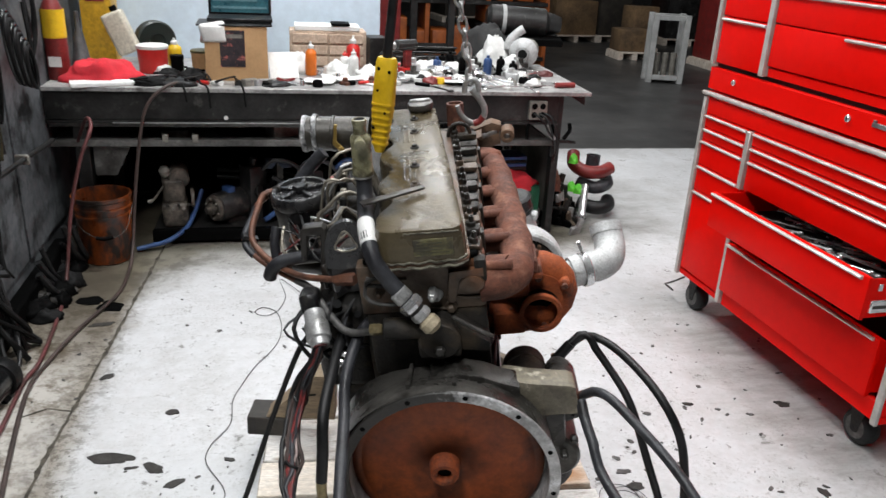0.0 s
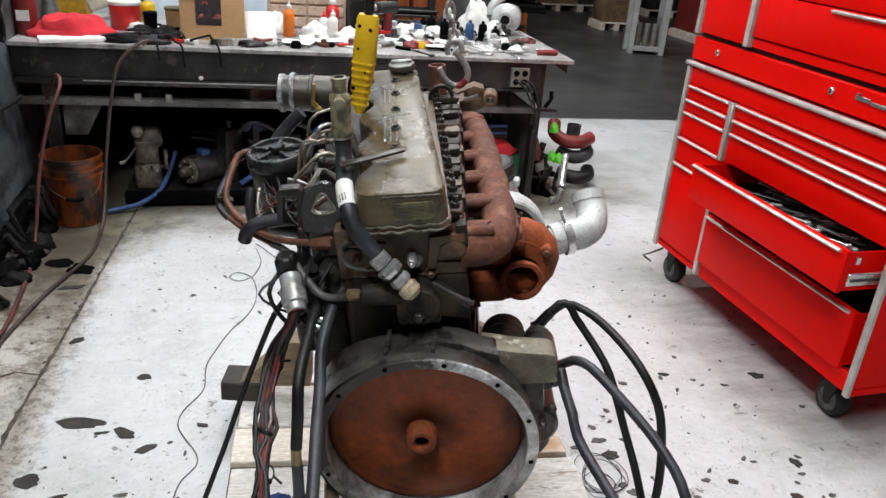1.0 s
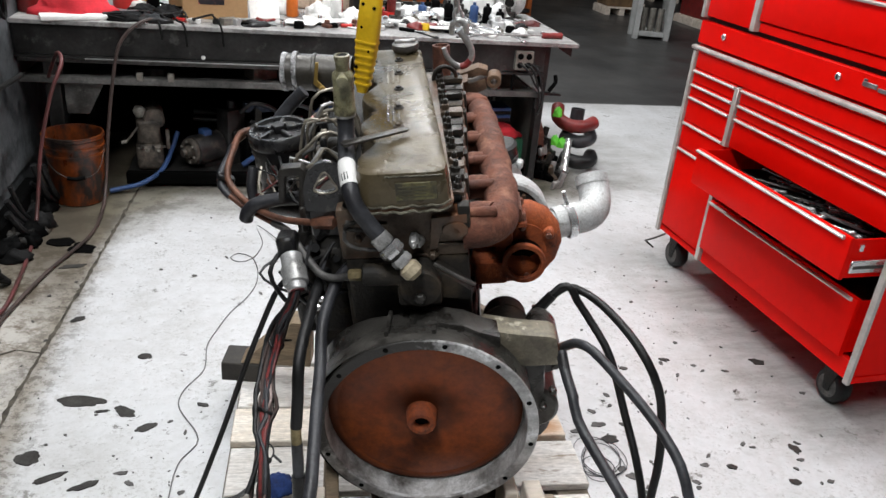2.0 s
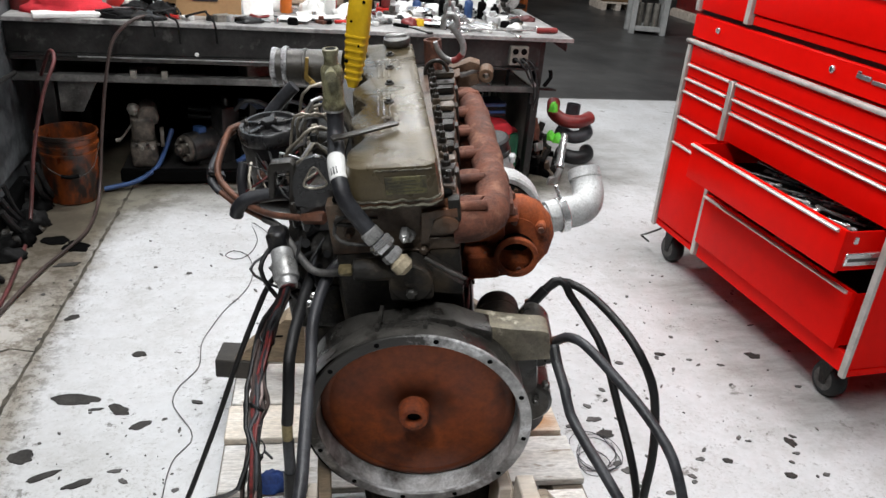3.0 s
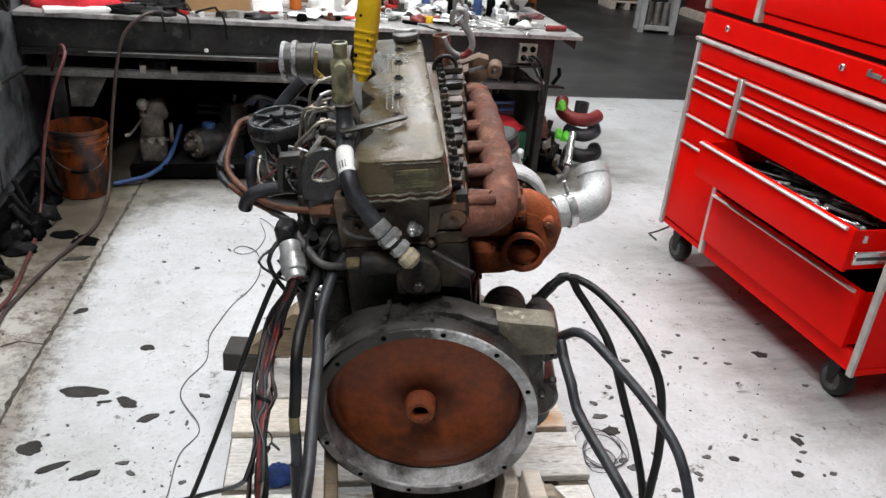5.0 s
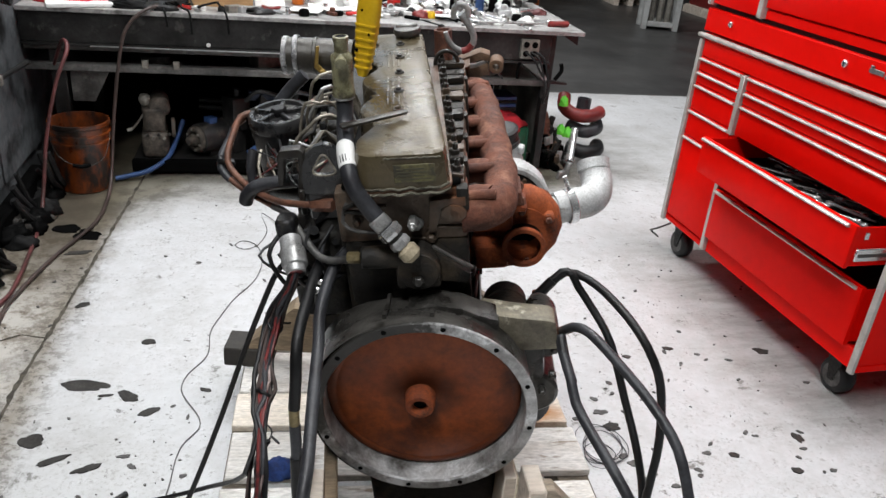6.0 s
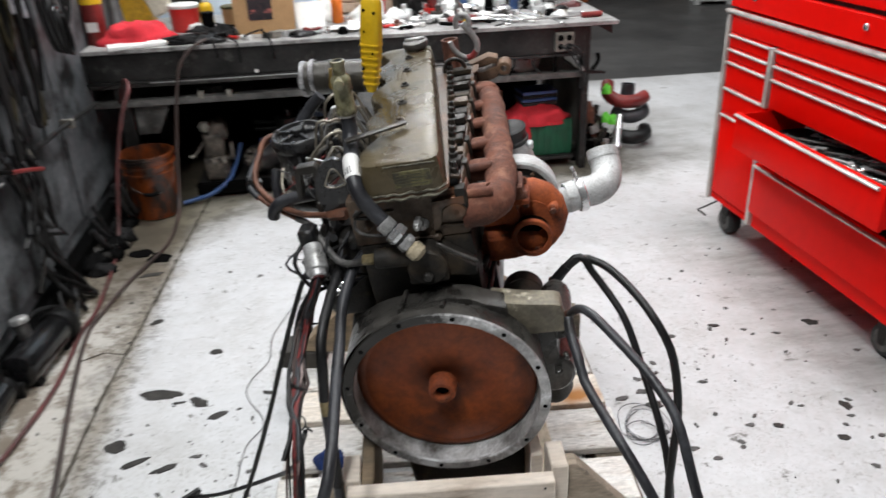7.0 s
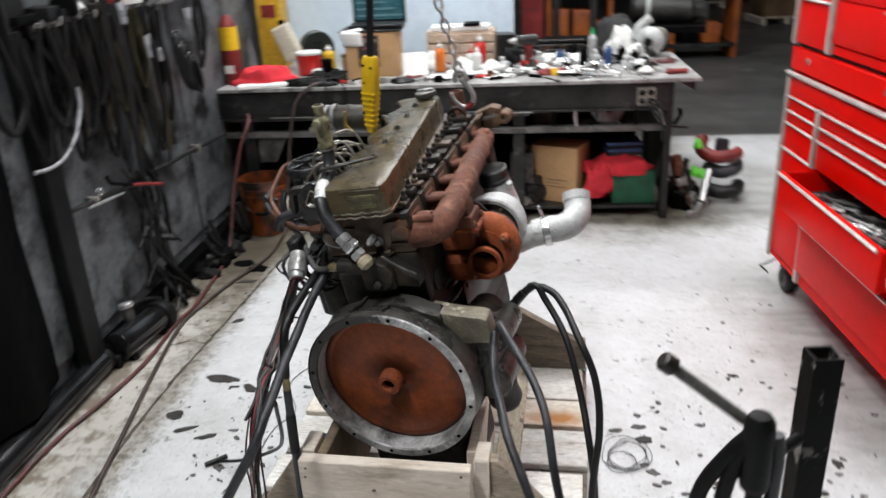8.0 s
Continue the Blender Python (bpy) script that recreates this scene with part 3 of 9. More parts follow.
def rounded_rect(cx, cz, hw, hh, r, n=6):
    pts = []
    for sx, sz, a0 in ((1, 1, 0), (-1, 1, 90), (-1, -1, 180), (1, -1, 270)):
        for i in range(n + 1):
            a = radians(a0 + 90 * i / n)
            pts.append((cx + sx * (hw - r) + r * math.cos(a), cz + sz * (hh - r) + r * math.sin(a)))
    return pts


# ---- the setting ----
def build_setting():
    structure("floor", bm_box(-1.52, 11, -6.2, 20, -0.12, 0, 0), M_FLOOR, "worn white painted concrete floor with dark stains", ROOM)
    structure("ceiling", bm_box(-1.7, 11.2, -6.4, 20.2, CEILING, CEILING + 0.1, 0), M_CEIL, "", ROOM)
    structure("wall_south", bm_box(-1.7, 11.2, -6.4, -6.2, 0, CEILING, 0), M_HALL, "", ROOM)
    structure("wall_north", bm_box(-1.7, 11.2, 20, 20.2, 0, CEILING, 0), M_HALL, "", ROOM)
    structure("wall_east", bm_box(11, 11.2, -6.2, 20, 0, CEILING, 0), M_HALL, "", ROOM)
    structure("wall_west", bm_box(-1.7, -1.52, -6.2, 20, 0, CEILING, 0), M_WALLDARK, "dark grey sheet steel wall behind hanging hoses", ROOM)
    structure("wall_partition", bm_box(-1.52, 0.30, 3.86, 3.96, 0, 2.7, 0.004), M_BLUEWALL, "pale blue partition behind the work bench", ROOM)


build_setting()


# ---- the diesel engine ----
ENGINE = pose(0.01, -0.01, 0.58, 7, -8.5, 6)


def build_engine():
    eng = thing("diesel_engine", "greasy six-cylinder diesel engine standing in a timber cradle", "engine", ENGINE)
    # flywheel housing: round at its flange, squarer towards the block
    n = 56
    def circle(r, y):
        return [(r * math.sin(2 * math.pi * i / n), y, 0.018 * (r > 0.22) + r * math.cos(2 * math.pi * i / n)) for i in range(n)]
    def rear(y, w, top, bottom, power=3.2):
        out = []
        for i in range(n):
            s, c = math.sin(2 * math.pi * i / n), math.cos(2 * math.pi * i / n)
            k = (abs(s) ** power + abs(c) ** power) ** (-1 / power)
            out.append((w * s * k, y, (top if c > 0 else bottom) * c * k))
        return out
    bell_bm = bm_loft([circle(0.2335, -0.0235), circle(0.2335, -0.006), circle(0.233, 0.004), rear(0.05, 0.236, 0.232, 0.22, 2.2), rear(0.098, 0.230, 0.226, 0.21, 2.6), rear(0.108, 0.222, 0.218, 0.20, 2.8), rear(0.112, 0.14, 0.12, 0.12, 3.4)])
    bmesh.ops.delete(bell_bm, geom=[f for f in bell_bm.faces if len(f.verts) > 8 and f.calc_center_median().y < 0.05], context="FACES")
    bell = part("flywheel_housing", bell_bm, M_BELL, eng, "greasy grey cast flywheel housing")
    for rx in (-0.052, 0.042):
        part("rib", bm_prism([(0.0, 0.240), (0.104, 0.212), (0.106, 0.231), (0.05, 0.2385), (0.0, 0.256)], rx - 0.004, rx + 0.004, "x"), M_BELL, bell)
    FC = (0.009, -0.03, 0.020)
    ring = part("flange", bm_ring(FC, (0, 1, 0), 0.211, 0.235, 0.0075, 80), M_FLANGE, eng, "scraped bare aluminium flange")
    # black discs stand in for the shaded bolt holes
    for i in range(12):
        a = radians(30 * i + 14)
        part("bolt_hole", bm_cyl((FC[0] + 0.2235 * math.sin(a), FC[1] - 0.0012, FC[2] + 0.2235 * math.cos(a)), (FC[0] + 0.2235 * math.sin(a), FC[1] + 0.003, FC[2] + 0.2235 * math.cos(a)), 0.0055, n=12, bev=0.0005), M_DARK, ring)
    part("housing_bore", bm_lathe([(0.2115, 0.004), (0.2105, 0.068), (0.15, 0.070)], FC, (0, 1, 0), 64), M_RING, eng)
    wheel = part("flywheel", bm_lathe([(0.0, 0.057), (0.052, 0.057), (0.058, 0.053), (0.183, 0.051), (0.186, 0.0525), (0.190, 0.0525), (0.193, 0.051), (0.205, 0.052), (0.208, 0.055), (0.208, 0.066), (0.0, 0.066)], (FC[0] - 0.003, FC[1], FC[2]), (0, 1, 0), 80), M_DISC, eng, "rust-brown flywheel face")
    part("pilot_hub", bm_lathe([(0.016, 0.034), (0.016, 0.018), (0.019, 0.014), (0.028, 0.014), (0.031, 0.018), (0.034, 0.050)], (FC[0] - 0.010, FC[1], FC[2]), (0, 1, 0), 32), M_RUSTO, wheel, "rusty open hub")
    part("hub_bore", bm_cyl((FC[0] - 0.010, FC[1] + 0.030, FC[2]), (FC[0] - 0.010, FC[1] + 0.036, FC[2]), 0.017, n=24), M_DARK, wheel)

    # block, oil pan, head
    block = bm_box(-0.150, 0.105, 0.16, 0.88, -0.13, 0.345, 0.012, 2)
    block = part("engine_block", block, M_BLACK, eng, "black painted cast engine block")
    for k in range(6):
        y = 0.23 + 0.118 * k
        part("core_plug", bm_cyl((0.104, y, 0.20), (0.112, y, 0.20), 0.03, n=18), M_BLACK, block)
        part("block_rib", bm_box(-0.160, -0.148, y - 0.045, y + 0.045, 0.02, 0.28, 0.006), M_BLACK, block)
    part("oil_pan", bm_box(-0.135, 0.095, 0.19, 0.86, -0.27, -0.125, 0.03, 3), M_BLACK, eng)
    part("sump", roughen(bm_box(-0.150, 0.150, 0.045, 0.300, -0.385, -0.215, 0.03, 3), 0.003, 12, 5), M_BLACK, eng, "black oil sump down in the cradle")
    part("rear_seal_plate", bm_box(-0.135, 0.118, 0.128, 0.165, 0.19, 0.345, 0.008, 2), M_BLACK, eng)
    head = bm_box(-0.142, 0.118, 0.128, 0.88, 0.345, 0.462, 0.010, 2)
    add(head, bm_cyl((0.093, 0.125, 0.413), (0.093, 0.116, 0.413), 0.020, n=20), bm_box(0.060, 0.118, 0.118, 0.13, 0.385, 0.445, 0.01, 2))
    head_ob = part("cylinder_head", head, M_HEAD, eng, "brown greasy cast cylinder head")
    part("head_deck", bm_box(-0.125, 0.110, 0.130, 0.85, 0.463, 0.475, 0.004), M_DARK, head_ob)
    for k in range(12):
        y = 0.165 + 0.056 * k
        x0 = 0.094 - 0.075 * max(0.0, y - 0.12)
        tall = 0.489 if k % 2 else 0.481
        post = add(bm_box(x0, 0.116, y - 0.020, y + 0.012, 0.470, tall, 0.007, 2), bm_cyl((x0 + 0.012, y - 0.002, tall - 0.006), (x0 + 0.012, y - 0.002, tall + 0.012), 0.0095, n=12, bev=0.002))
        part("rocker_post", roughen(post, 0.003, 60, k), (M_DARKSTEEL, M_BLACK, M_HEAD, M_BLACK, M_DARKSTEEL)[k % 5], head_ob)
        part("post_bolt", bm_lathe([(0.0035, 0.014), (0.0055, 0.014), (0.0060, 0.010), (0.0060, 0.0), (0.0, 0.0)], (x0 + 0.013, y - 0.002, tall + 0.010), (0.1, 0, 1), 10), M_DARKSTEEL, head_ob)
    for x, z, r in ((0.018, 0.385, 0.009), (0.045, 0.355, 0.009), (0.094, 0.413, 0.012), (-0.10, 0.40, 0.008)):
        part("bolt_head", add(bm_cyl((x, 0.130, z), (x, 0.108, z), r, n=6), bm_cyl((x, 0.13, z), (x, 0.123, z), r * 1.5, n=18)), M_STEEL if z == 0.385 else M_HEAD, head_ob)
    for x0, x1, z0, z1 in ((-0.06, 0.05, 0.348, 0.354), (0.035, 0.115, 0.372, 0.378), (-0.13, -0.04, 0.425, 0.431)):
        part("casting_seam", bm_box(x0, x1, 0.122, 0.130, z0, z1, 0.002), M_HEAD, head_ob)
    part("oval_boss", bm_prism([(0.093 + 0.026 * math.cos(a * 0.3927), 0.413 + 0.019 * math.sin(a * 0.3927)) for a in range(16)], 0.108, 0.12, "y", 0.003), M_HEAD, head_ob)
    part("sensor", add(bm_cyl((0.012, 0.12, 0.402), (0.012, 0.085, 0.402), 0.010, n=6), bm_cyl((0.012, 0.09, 0.402), (0.012, 0.075, 0.402), 0.006, n=12)), M_STEEL, head_ob, "bright sensor plug")
    part("head_bracket", bm_prism([(0.048, 0.442), (0.118, 0.448), (0.118, 0.428), (0.07, 0.424), (0.055, 0.372), (0.04, 0.372)], 0.112, 0.124, "y", 0.002), M_HEAD, head_ob)
    part("head_line", bm_tube([(-0.115, 0.115, 0.445), (-0.125, 0.10, 0.412), (-0.10, 0.095, 0.392), (-0.05, 0.10, 0.385), (-0.02, 0.11, 0.380)], 0.004, 8), M_GREYLINE, eng)
    part("head_line", bm_tube([(-0.07, 0.11, 0.455), (-0.105, 0.095, 0.450), (-0.12, 0.10, 0.436), (-0.08, 0.10, 0.430)], 0.0045, 8), M_BLACK, eng)
    # coolant cross pipe with its boss
    cross = bm_cyl((-0.095, 0.085, 0.337), (0.02, 0.085, 0.334), 0.023, n=20)
    add(cross, bm_cyl((0.018, 0.118, 0.310), (0.018, 0.062, 0.310), 0.043, n=28), bm_box(-0.028, 0.060, 0.066, 0.13, 0.268, 0.315, 0.008, 2), bm_prism([(0.05, 0.345), (0.12, 0.285), (0.118, 0.262), (0.05, 0.272)], 0.085, 0.13, "y", 0.005))
    cross_ob = part("rear_water_housing", cross, M_BLACK, eng)
    part("plug", bm_cyl((0.016, 0.066, 0.291), (0.016, 0.052, 0.291), 0.012, n=6), M_BELL, cross_ob)
    part("union_nut", bm_cyl((-0.125, 0.085, 0.338), (-0.098, 0.085, 0.337), 0.012, n=6), M_BRASS, cross_ob, "brass union nut")
    part("earth_strap", bm_tube([(0.05, 0.06, 0.372), (0.09, 0.055, 0.345), (0.125, 0.07, 0.312)], 0.004, 8), M_BELL, eng)

    # valve cover: scalloped on its filter side, ribbed on top
    secs = []
    for y, inset, zt in ((0.092, 0.02, -0.045), (0.094, 0.006, -0.010), (0.104, 0.0, 0.0)):
        secs.append((y, inset, zt))
    outline = []
    for k in range(61):
        y = 0.098 + (0.815 - 0.098) * k / 60
        wave = (0.5 + 0.5 * math.cos((y - 0.151) / 0.1675 * 2 * math.pi)) ** 0.75 if y > 0.151 else 1.0
        outline.append((-0.055 - 0.033 * wave, y))
    left = outline
    body_poly = [(-0.060, 0.086), (-0.078, 0.094)] + left[1:] + [(-0.068, 0.828), (0.052, 0.828), (0.066, 0.815), (0.090, 0.12), (0.086, 0.095), (0.070, 0.086)]
    cover = bmesh.new()
    levels = [(0.480, 0.0), (0.540, 0.002), (0.5535, 0.0045), (0.5572, 0.010)]
    cx, cy = 0.0, 0.455
    rings = []
    for z, inset in levels:
        rings.append([cover.verts.new((x + inset * (-1 if x > cx else 1), y + inset * (-1 if y > 0.78 else (1 if y < 0.13 else 0)), z)) for x, y in body_poly])
    k = len(body_poly)
    for a, b in zip(rings, rings[1:]):
        for i in range(k):
            j = (i + 1) % k
            cover.faces.new((a[i], a[j], b[j], b[i]))
    for v in cover.verts:
        v.co.x -= 0.075 * max(0.0, v.co.y - 0.12)
    cover.faces.new(rings[-1])
    cover.faces.new(rings[0][::-1])
    bmesh.ops.recalc_face_normals(cover, faces=cover.faces[:])
    cov = part("valve_cover", cover, M_COVER, eng, "oily olive-grey cast valve cover")
    part("cover_flange", bm_prism([(x - 0.075 * max(0.0, y - 0.12), y) for x, y in rounded_rect(0.002, 0.455, 0.093, 0.371, 0.03)], 0.476, 0.484, "z", 0.002), M_HEAD, cov, "greasy cover rim")
    for x in (-0.034, -0.022, -0.010):
        for y0, y1 in ((0.33, 0.50), (0.56, 0.70)):
            part("rib", bm_box(-0.003, 0.003, -(y1 - y0) / 2, (y1 - y0) / 2, 0.554, 0.5585, 0.0012, 1, pose(x - 0.075 * ((y0 + y1) / 2 - 0.25), (y0 + y1) / 2, 0, 0, 0, 4.3)), M_COVER, cov)
    for side, n_marks in ((-0.052, 4), (0.030, 5)):
        for k in range(n_marks):
            y = 0.345 + 0.042 * k
            part("cast_mark", bm_box(-0.009, 0.009, -0.004, 0.004, 0.5545, 0.5575, 0.0010, 1, pose(side - 0.075 * (y - 0.12), y, 0, 0, 0, 24 if k % 2 else -30)), M_COVER, cov)
    for y in (0.30, 0.405, 0.52, 0.625, 0.725):
        part("cover_bolt", add(bm_cyl((-0.016 - 0.06 * (y - 0.3), y, 0.556), (-0.016 - 0.06 * (y - 0.3), y, 0.561), 0.011, n=18), bm_cyl((-0.016 - 0.06 * (y - 0.3), y, 0.56), (-0.016 - 0.06 * (y - 0.3), y, 0.566), 0.0065, n=6)), M_BLACK, cov)
    lip = []
    for i in range(25):
        q = i / 24
        lip.append((-0.088 + 0.178 * q, 0.0835 + 0.02 * (2 * q - 1) ** 8 + 0.003 * noise.noise(Vector((i * 0.7, 5.1, 0))), 0.487 + 0.004 * noise.noise(Vector((i * 0.6, 0, 2.2)))))
    part("gasket_bead", bm_tube(lip, 0.0026, 7, 0.006), M_GASKET, cov, "crinkled pale gasket bead")
    part("lower_lip", bm_tube([(x, y - 0.002, z - 0.0105) for x, y, z in lip], 0.0030, 7, 0.006), M_GASKET, cov)
    part("flaking_edge", bm_tube([(-0.030 + 0.0045 * i, 0.0885 + 0.001 * math.sin(i * 2.3), 0.5485 + 0.0022 * noise.noise(Vector((i * 0.9, 0.3, 1.7)))) for i in range(25)], 0.0014, 6, 0.004), M_GASKET, cov, "flaking pale edge")
    plate = part("data_plate", bm_box(-0.012, 0.066, 0.0835, 0.0865, 0.500, 0.537, 0.001), M_LABEL, cov, "worn yellowish data plate")
    for i in range(4):
        part("plate_bar", bm_box(-0.006, 0.058 - 0.012 * (i % 2), 0.0825, 0.0838, 0.506 + 0.007 * i, 0.5085 + 0.007 * i, 0), M_WORNPRINT, plate)
    cap = part("filler_cap", bm_lathe([(0.03, 0), (0.033, 0.003), (0.036, 0.012), (0.034, 0.020), (0.026, 0.023), (0, 0.023)], (-0.028, 0.80, 0.558), (0, 0, 1), 28), M_GREYLINE, eng, "silver oil filler cap")
    part("cap_grip", bm_box(-0.056, 0.0, 0.794, 0.806, 0.578, 0.588, 0.003), M_STEEL, cap)
    # pry bar lying on the cover
    strap = bm_prism([(-0.062, -0.010), (-0.052, -0.012), (0.070, -0.0085), (0.076, -0.003), (0.075, 0.006), (0.068, 0.010), (-0.050, 0.0085), (-0.060, 0.012), (-0.072, 0.004), (-0.073, -0.014)], -0.0025, 0.0025, "z", 0.001, pose(-0.056, 0.212, 0.577, 0, 4, 33))
    part("flat_strap", strap, M_DARKSTEEL, eng, "dark flat steel strap")

    # exhaust manifold: a log that swells where each runner joins it
    def swollen_log():
        way = [(0.128, 0.815, 0.398), (0.150, 0.765, 0.410), (0.166, 0.640, 0.418), (0.177, 0.490, 0.418), (0.186, 0.340, 0.413), (0.190, 0.235, 0.406), (0.180, 0.172, 0.397), (0.150, 0.150, 0.392), (0.106, 0.146, 0.390)]
        bm = bm_tube(way, 0.029, 22, 0.012, 0.0375)
        core = smooth_path(way, 0.006)
        for v in bm.verts:
            c = min(core, key=lambda q: (q - v.co).length_squared)
            near = min(abs(v.co.y - (0.163 + 0.118 * k)) for k in range(6))
            swell = 0.07 * math.exp(-(near / 0.026) ** 2) - 0.05 * math.exp(-((near - 0.059) / 0.016) ** 2)
            v.co = c + (v.co - c) * (1 + swell)
        return roughen(bm, 0.0022, 38, 2)
    man = part("exhaust_manifold", swollen_log(), M_RUST, eng, "rusty cast exhaust manifold")
    for k in range(6):
        y = 0.175 + 0.118 * k
        rb = bm_tube([(0.105, y, 0.405), (0.135, y, 0.412), (0.168, y - 0.012, 0.415)], 0.026, 14)
        add(rb, bm_box(0.104, 0.122, y - 0.034, y + 0.034, 0.372, 0.445, 0.008, 2))
        part("runner", roughen(rb, 0.002, 30, k), M_RUST, man)
        part("manifold_bolt", bm_cyl((0.108, y - 0.030, 0.432), (0.178, y - 0.034, 0.436), 0.0105, n=14), M_RUST, man)
        part("clamp_plate", bm_box(0.100, 0.124, y - 0.062, y - 0.034, 0.415, 0.466, 0.006, 2), M_DARKSTEEL if k % 2 else M_BLACK, man)
    part("turbo_foot", add(bm_box(0.165, 0.235, 0.26, 0.345, 0.335, 0.37, 0.008, 2), bm_box(0.175, 0.225, 0.27, 0.335, 0.36, 0.405, 0.012, 2)), M_RUST, man)

    # turbocharger
    tur = part("turbocharger", roughen(bm_tube([(0.125, 0.335, 0.205), (0.15, 0.33, 0.20), (0.20, 0.335, 0.185), (0.262, 0.345, 0.192), (0.292, 0.35, 0.238), (0.272, 0.352, 0.288), (0.222, 0.35, 0.305), (0.178, 0.345, 0.268)], 0.048, 20, 0.02, 0.034), 0.003, 25), M_RUSTO, eng, "orange-rusted turbine housing")
    part("turbine_core", bm_lathe([(0, 0), (0.06, 0), (0.068, 0.02), (0.066, 0.07), (0.03, 0.10), (0, 0.10)], (0.238, 0.315, 0.24), (0.05, 1, 0), 30), M_RUSTO, tur)
    part("outlet_flange", bm_ring((0.237, 0.274, 0.2180), (0.02, 1, -0.05), 0.038, 0.050, 0.014, 36), M_RUSTO, tur, "rusty outlet ring")
    part("outlet_bore", bm_lathe([(0.0495, 0.012), (0.046, 0.036), (0, 0.039)], (0.237, 0.274, 0.2180), (0.02, 1, -0.05), 30), M_DARK, tur)
    part("inlet_foot", add(bm_box(0.125, 0.20, 0.275, 0.36, 0.165, 0.225, 0.010, 2), bm_box(0.118, 0.215, 0.290, 0.345, 0.255, 0.32, 0.012, 2)), M_RUSTO, tur)
    for a in range(5):
        ang = radians(20 + 72 * a)
        part("housing_bolt", bm_cyl((0.238 + 0.062 * math.cos(ang), 0.40, 0.24 + 0.062 * math.sin(ang)), (0.238 + 0.062 * math.cos(ang), 0.37, 0.24 + 0.062 * math.sin(ang)), 0.008, n=6), M_RUST, tur)
    part("centre_housing", bm_lathe([(0.045, 0), (0.04, 0.02), (0.038, 0.07), (0.05, 0.085)], (0.242, 0.405, 0.243), (0.05, 1, 0), 24), M_BLACK, tur)
    CC = (0.213, 0.468, 0.229)
    comp = part("compressor_housing", bm_lathe([(0.080, 0.006), (0.083, 0.0), (0.094, 0.0), (0.099, 0.005), (0.099, 0.020), (0.094, 0.025), (0.092, 0.040), (0.094, 0.055), (0.082, 0.085), (0.058, 0.104), (0.050, 0.135), (0.0, 0.135)], CC, (0.05, 1, 0), 48), M_ALU, eng, "silver cast compressor housing")
    part("back_plate", bm_lathe([(0.040, -0.004), (0.060, -0.004), (0.064, 0.002), (0.078, 0.004), (0.081, 0.010), (0.0, 0.012)], CC, (0.05, 1, 0), 40), M_BLACK, comp, "black recessed back plate")
    for a in range(8):
        ang = radians(45 * a + 12)
        part("plate_bolt", bm_cyl((CC[0] + 0.071 * math.cos(ang), CC[1] + 0.004, CC[2] + 0.071 * math.sin(ang)), (CC[0] + 0.071 * math.cos(ang), CC[1] - 0.006, CC[2] + 0.071 * math.sin(ang)), 0.0055, n=6, bev=0.001), (M_BRACKET if a % 3 == 1 else M_BLACK), comp)
    part("volute", bm_tube([(0.125, 0.520, 0.265), (0.128, 0.520, 0.195), (0.175, 0.515, 0.146), (0.240, 0.507, 0.146), (0.300, 0.500, 0.172), (0.345, 0.499, 0.191)], 0.026, 18, 0.015, 0.036), M_ALU, comp)
    part("inlet_elbow", bm_tube([(0.222, 0.590, 0.229), (0.217, 0.622, 0.236), (0.208, 0.628, 0.270), (0.202, 0.622, 0.322)], 0.050, 24, 0.012, 0.0455), M_ALU, comp, "silver inlet elbow")
    part("inlet_lug", bm_cyl((0.250, 0.612, 0.296), (0.252, 0.600, 0.318), 0.010, n=12), M_ALU, comp)
    part("inlet_boot", bm_lathe([(0.046, 0.0), (0.0485, 0.003), (0.0485, 0.012), (0.0455, 0.015), (0.0450, 0.034), (0.047, 0.037), (0.047, 0.043), (0.040, 0.047), (0.030, 0.044), (0.0, 0.044)], (0.202, 0.622, 0.316), (-0.05, -0.05, 1), 32), M_RUBBER, comp, "black rubber boot")
    # discharge elbow of pale aluminium
    elb = part("discharge_elbow", bm_tube([(0.330, 0.497, 0.190), (0.375, 0.510, 0.193), (0.410, 0.528, 0.188), (0.437, 0.560, 0.190), (0.446, 0.605, 0.206), (0.440, 0.645, 0.238)], 0.0405, 26, 0.012, hollow=0.1), M_ALU, eng, "pale cast aluminium discharge elbow")
    part("pipe_rim", bm_ring((0.4425, 0.626, 0.222), (-0.08, 0.68, 0.72), 0.040, 0.0425, 0.028, 32), M_ALU, elb)
    clampr = part("band_clamp", bm_ring((0.356, 0.500, 0.1915), (0.97, 0.25, 0.05), 0.040, 0.0445, 0.022, 32), M_CHROME, elb, "bright band clamp")
    part("clamp_bolt", bm_tube([(0.362, 0.505, 0.236), (0.358, 0.508, 0.252), (0.353, 0.51, 0.272)], 0.005, 8), M_CHROME, clampr)

    for a in range(4):
        ang = radians(35 + 80 * a)
        part("housing_lug", roughen(bm_cyl((0.238 + 0.070 * math.cos(ang), 0.300, 0.238 + 0.066 * math.sin(ang)), (0.238 + 0.072 * math.cos(ang), 0.345, 0.238 + 0.068 * math.sin(ang)), 0.0125, n=10), 0.001, 40, a), M_RUSTO, tur)
        part("lug_bolt", bm_cyl((0.238 + 0.070 * math.cos(ang), 0.292, 0.238 + 0.066 * math.sin(ang)), (0.238 + 0.070 * math.cos(ang), 0.301, 0.238 + 0.066 * math.sin(ang)), 0.0075, n=6, bev=0.001), M_RUST, tur)
    part("clamp_band", bm_ring((0.2405, 0.398, 0.242), (0.05, 1, 0), 0.058, 0.070, 0.014, 36), M_RUST, tur)
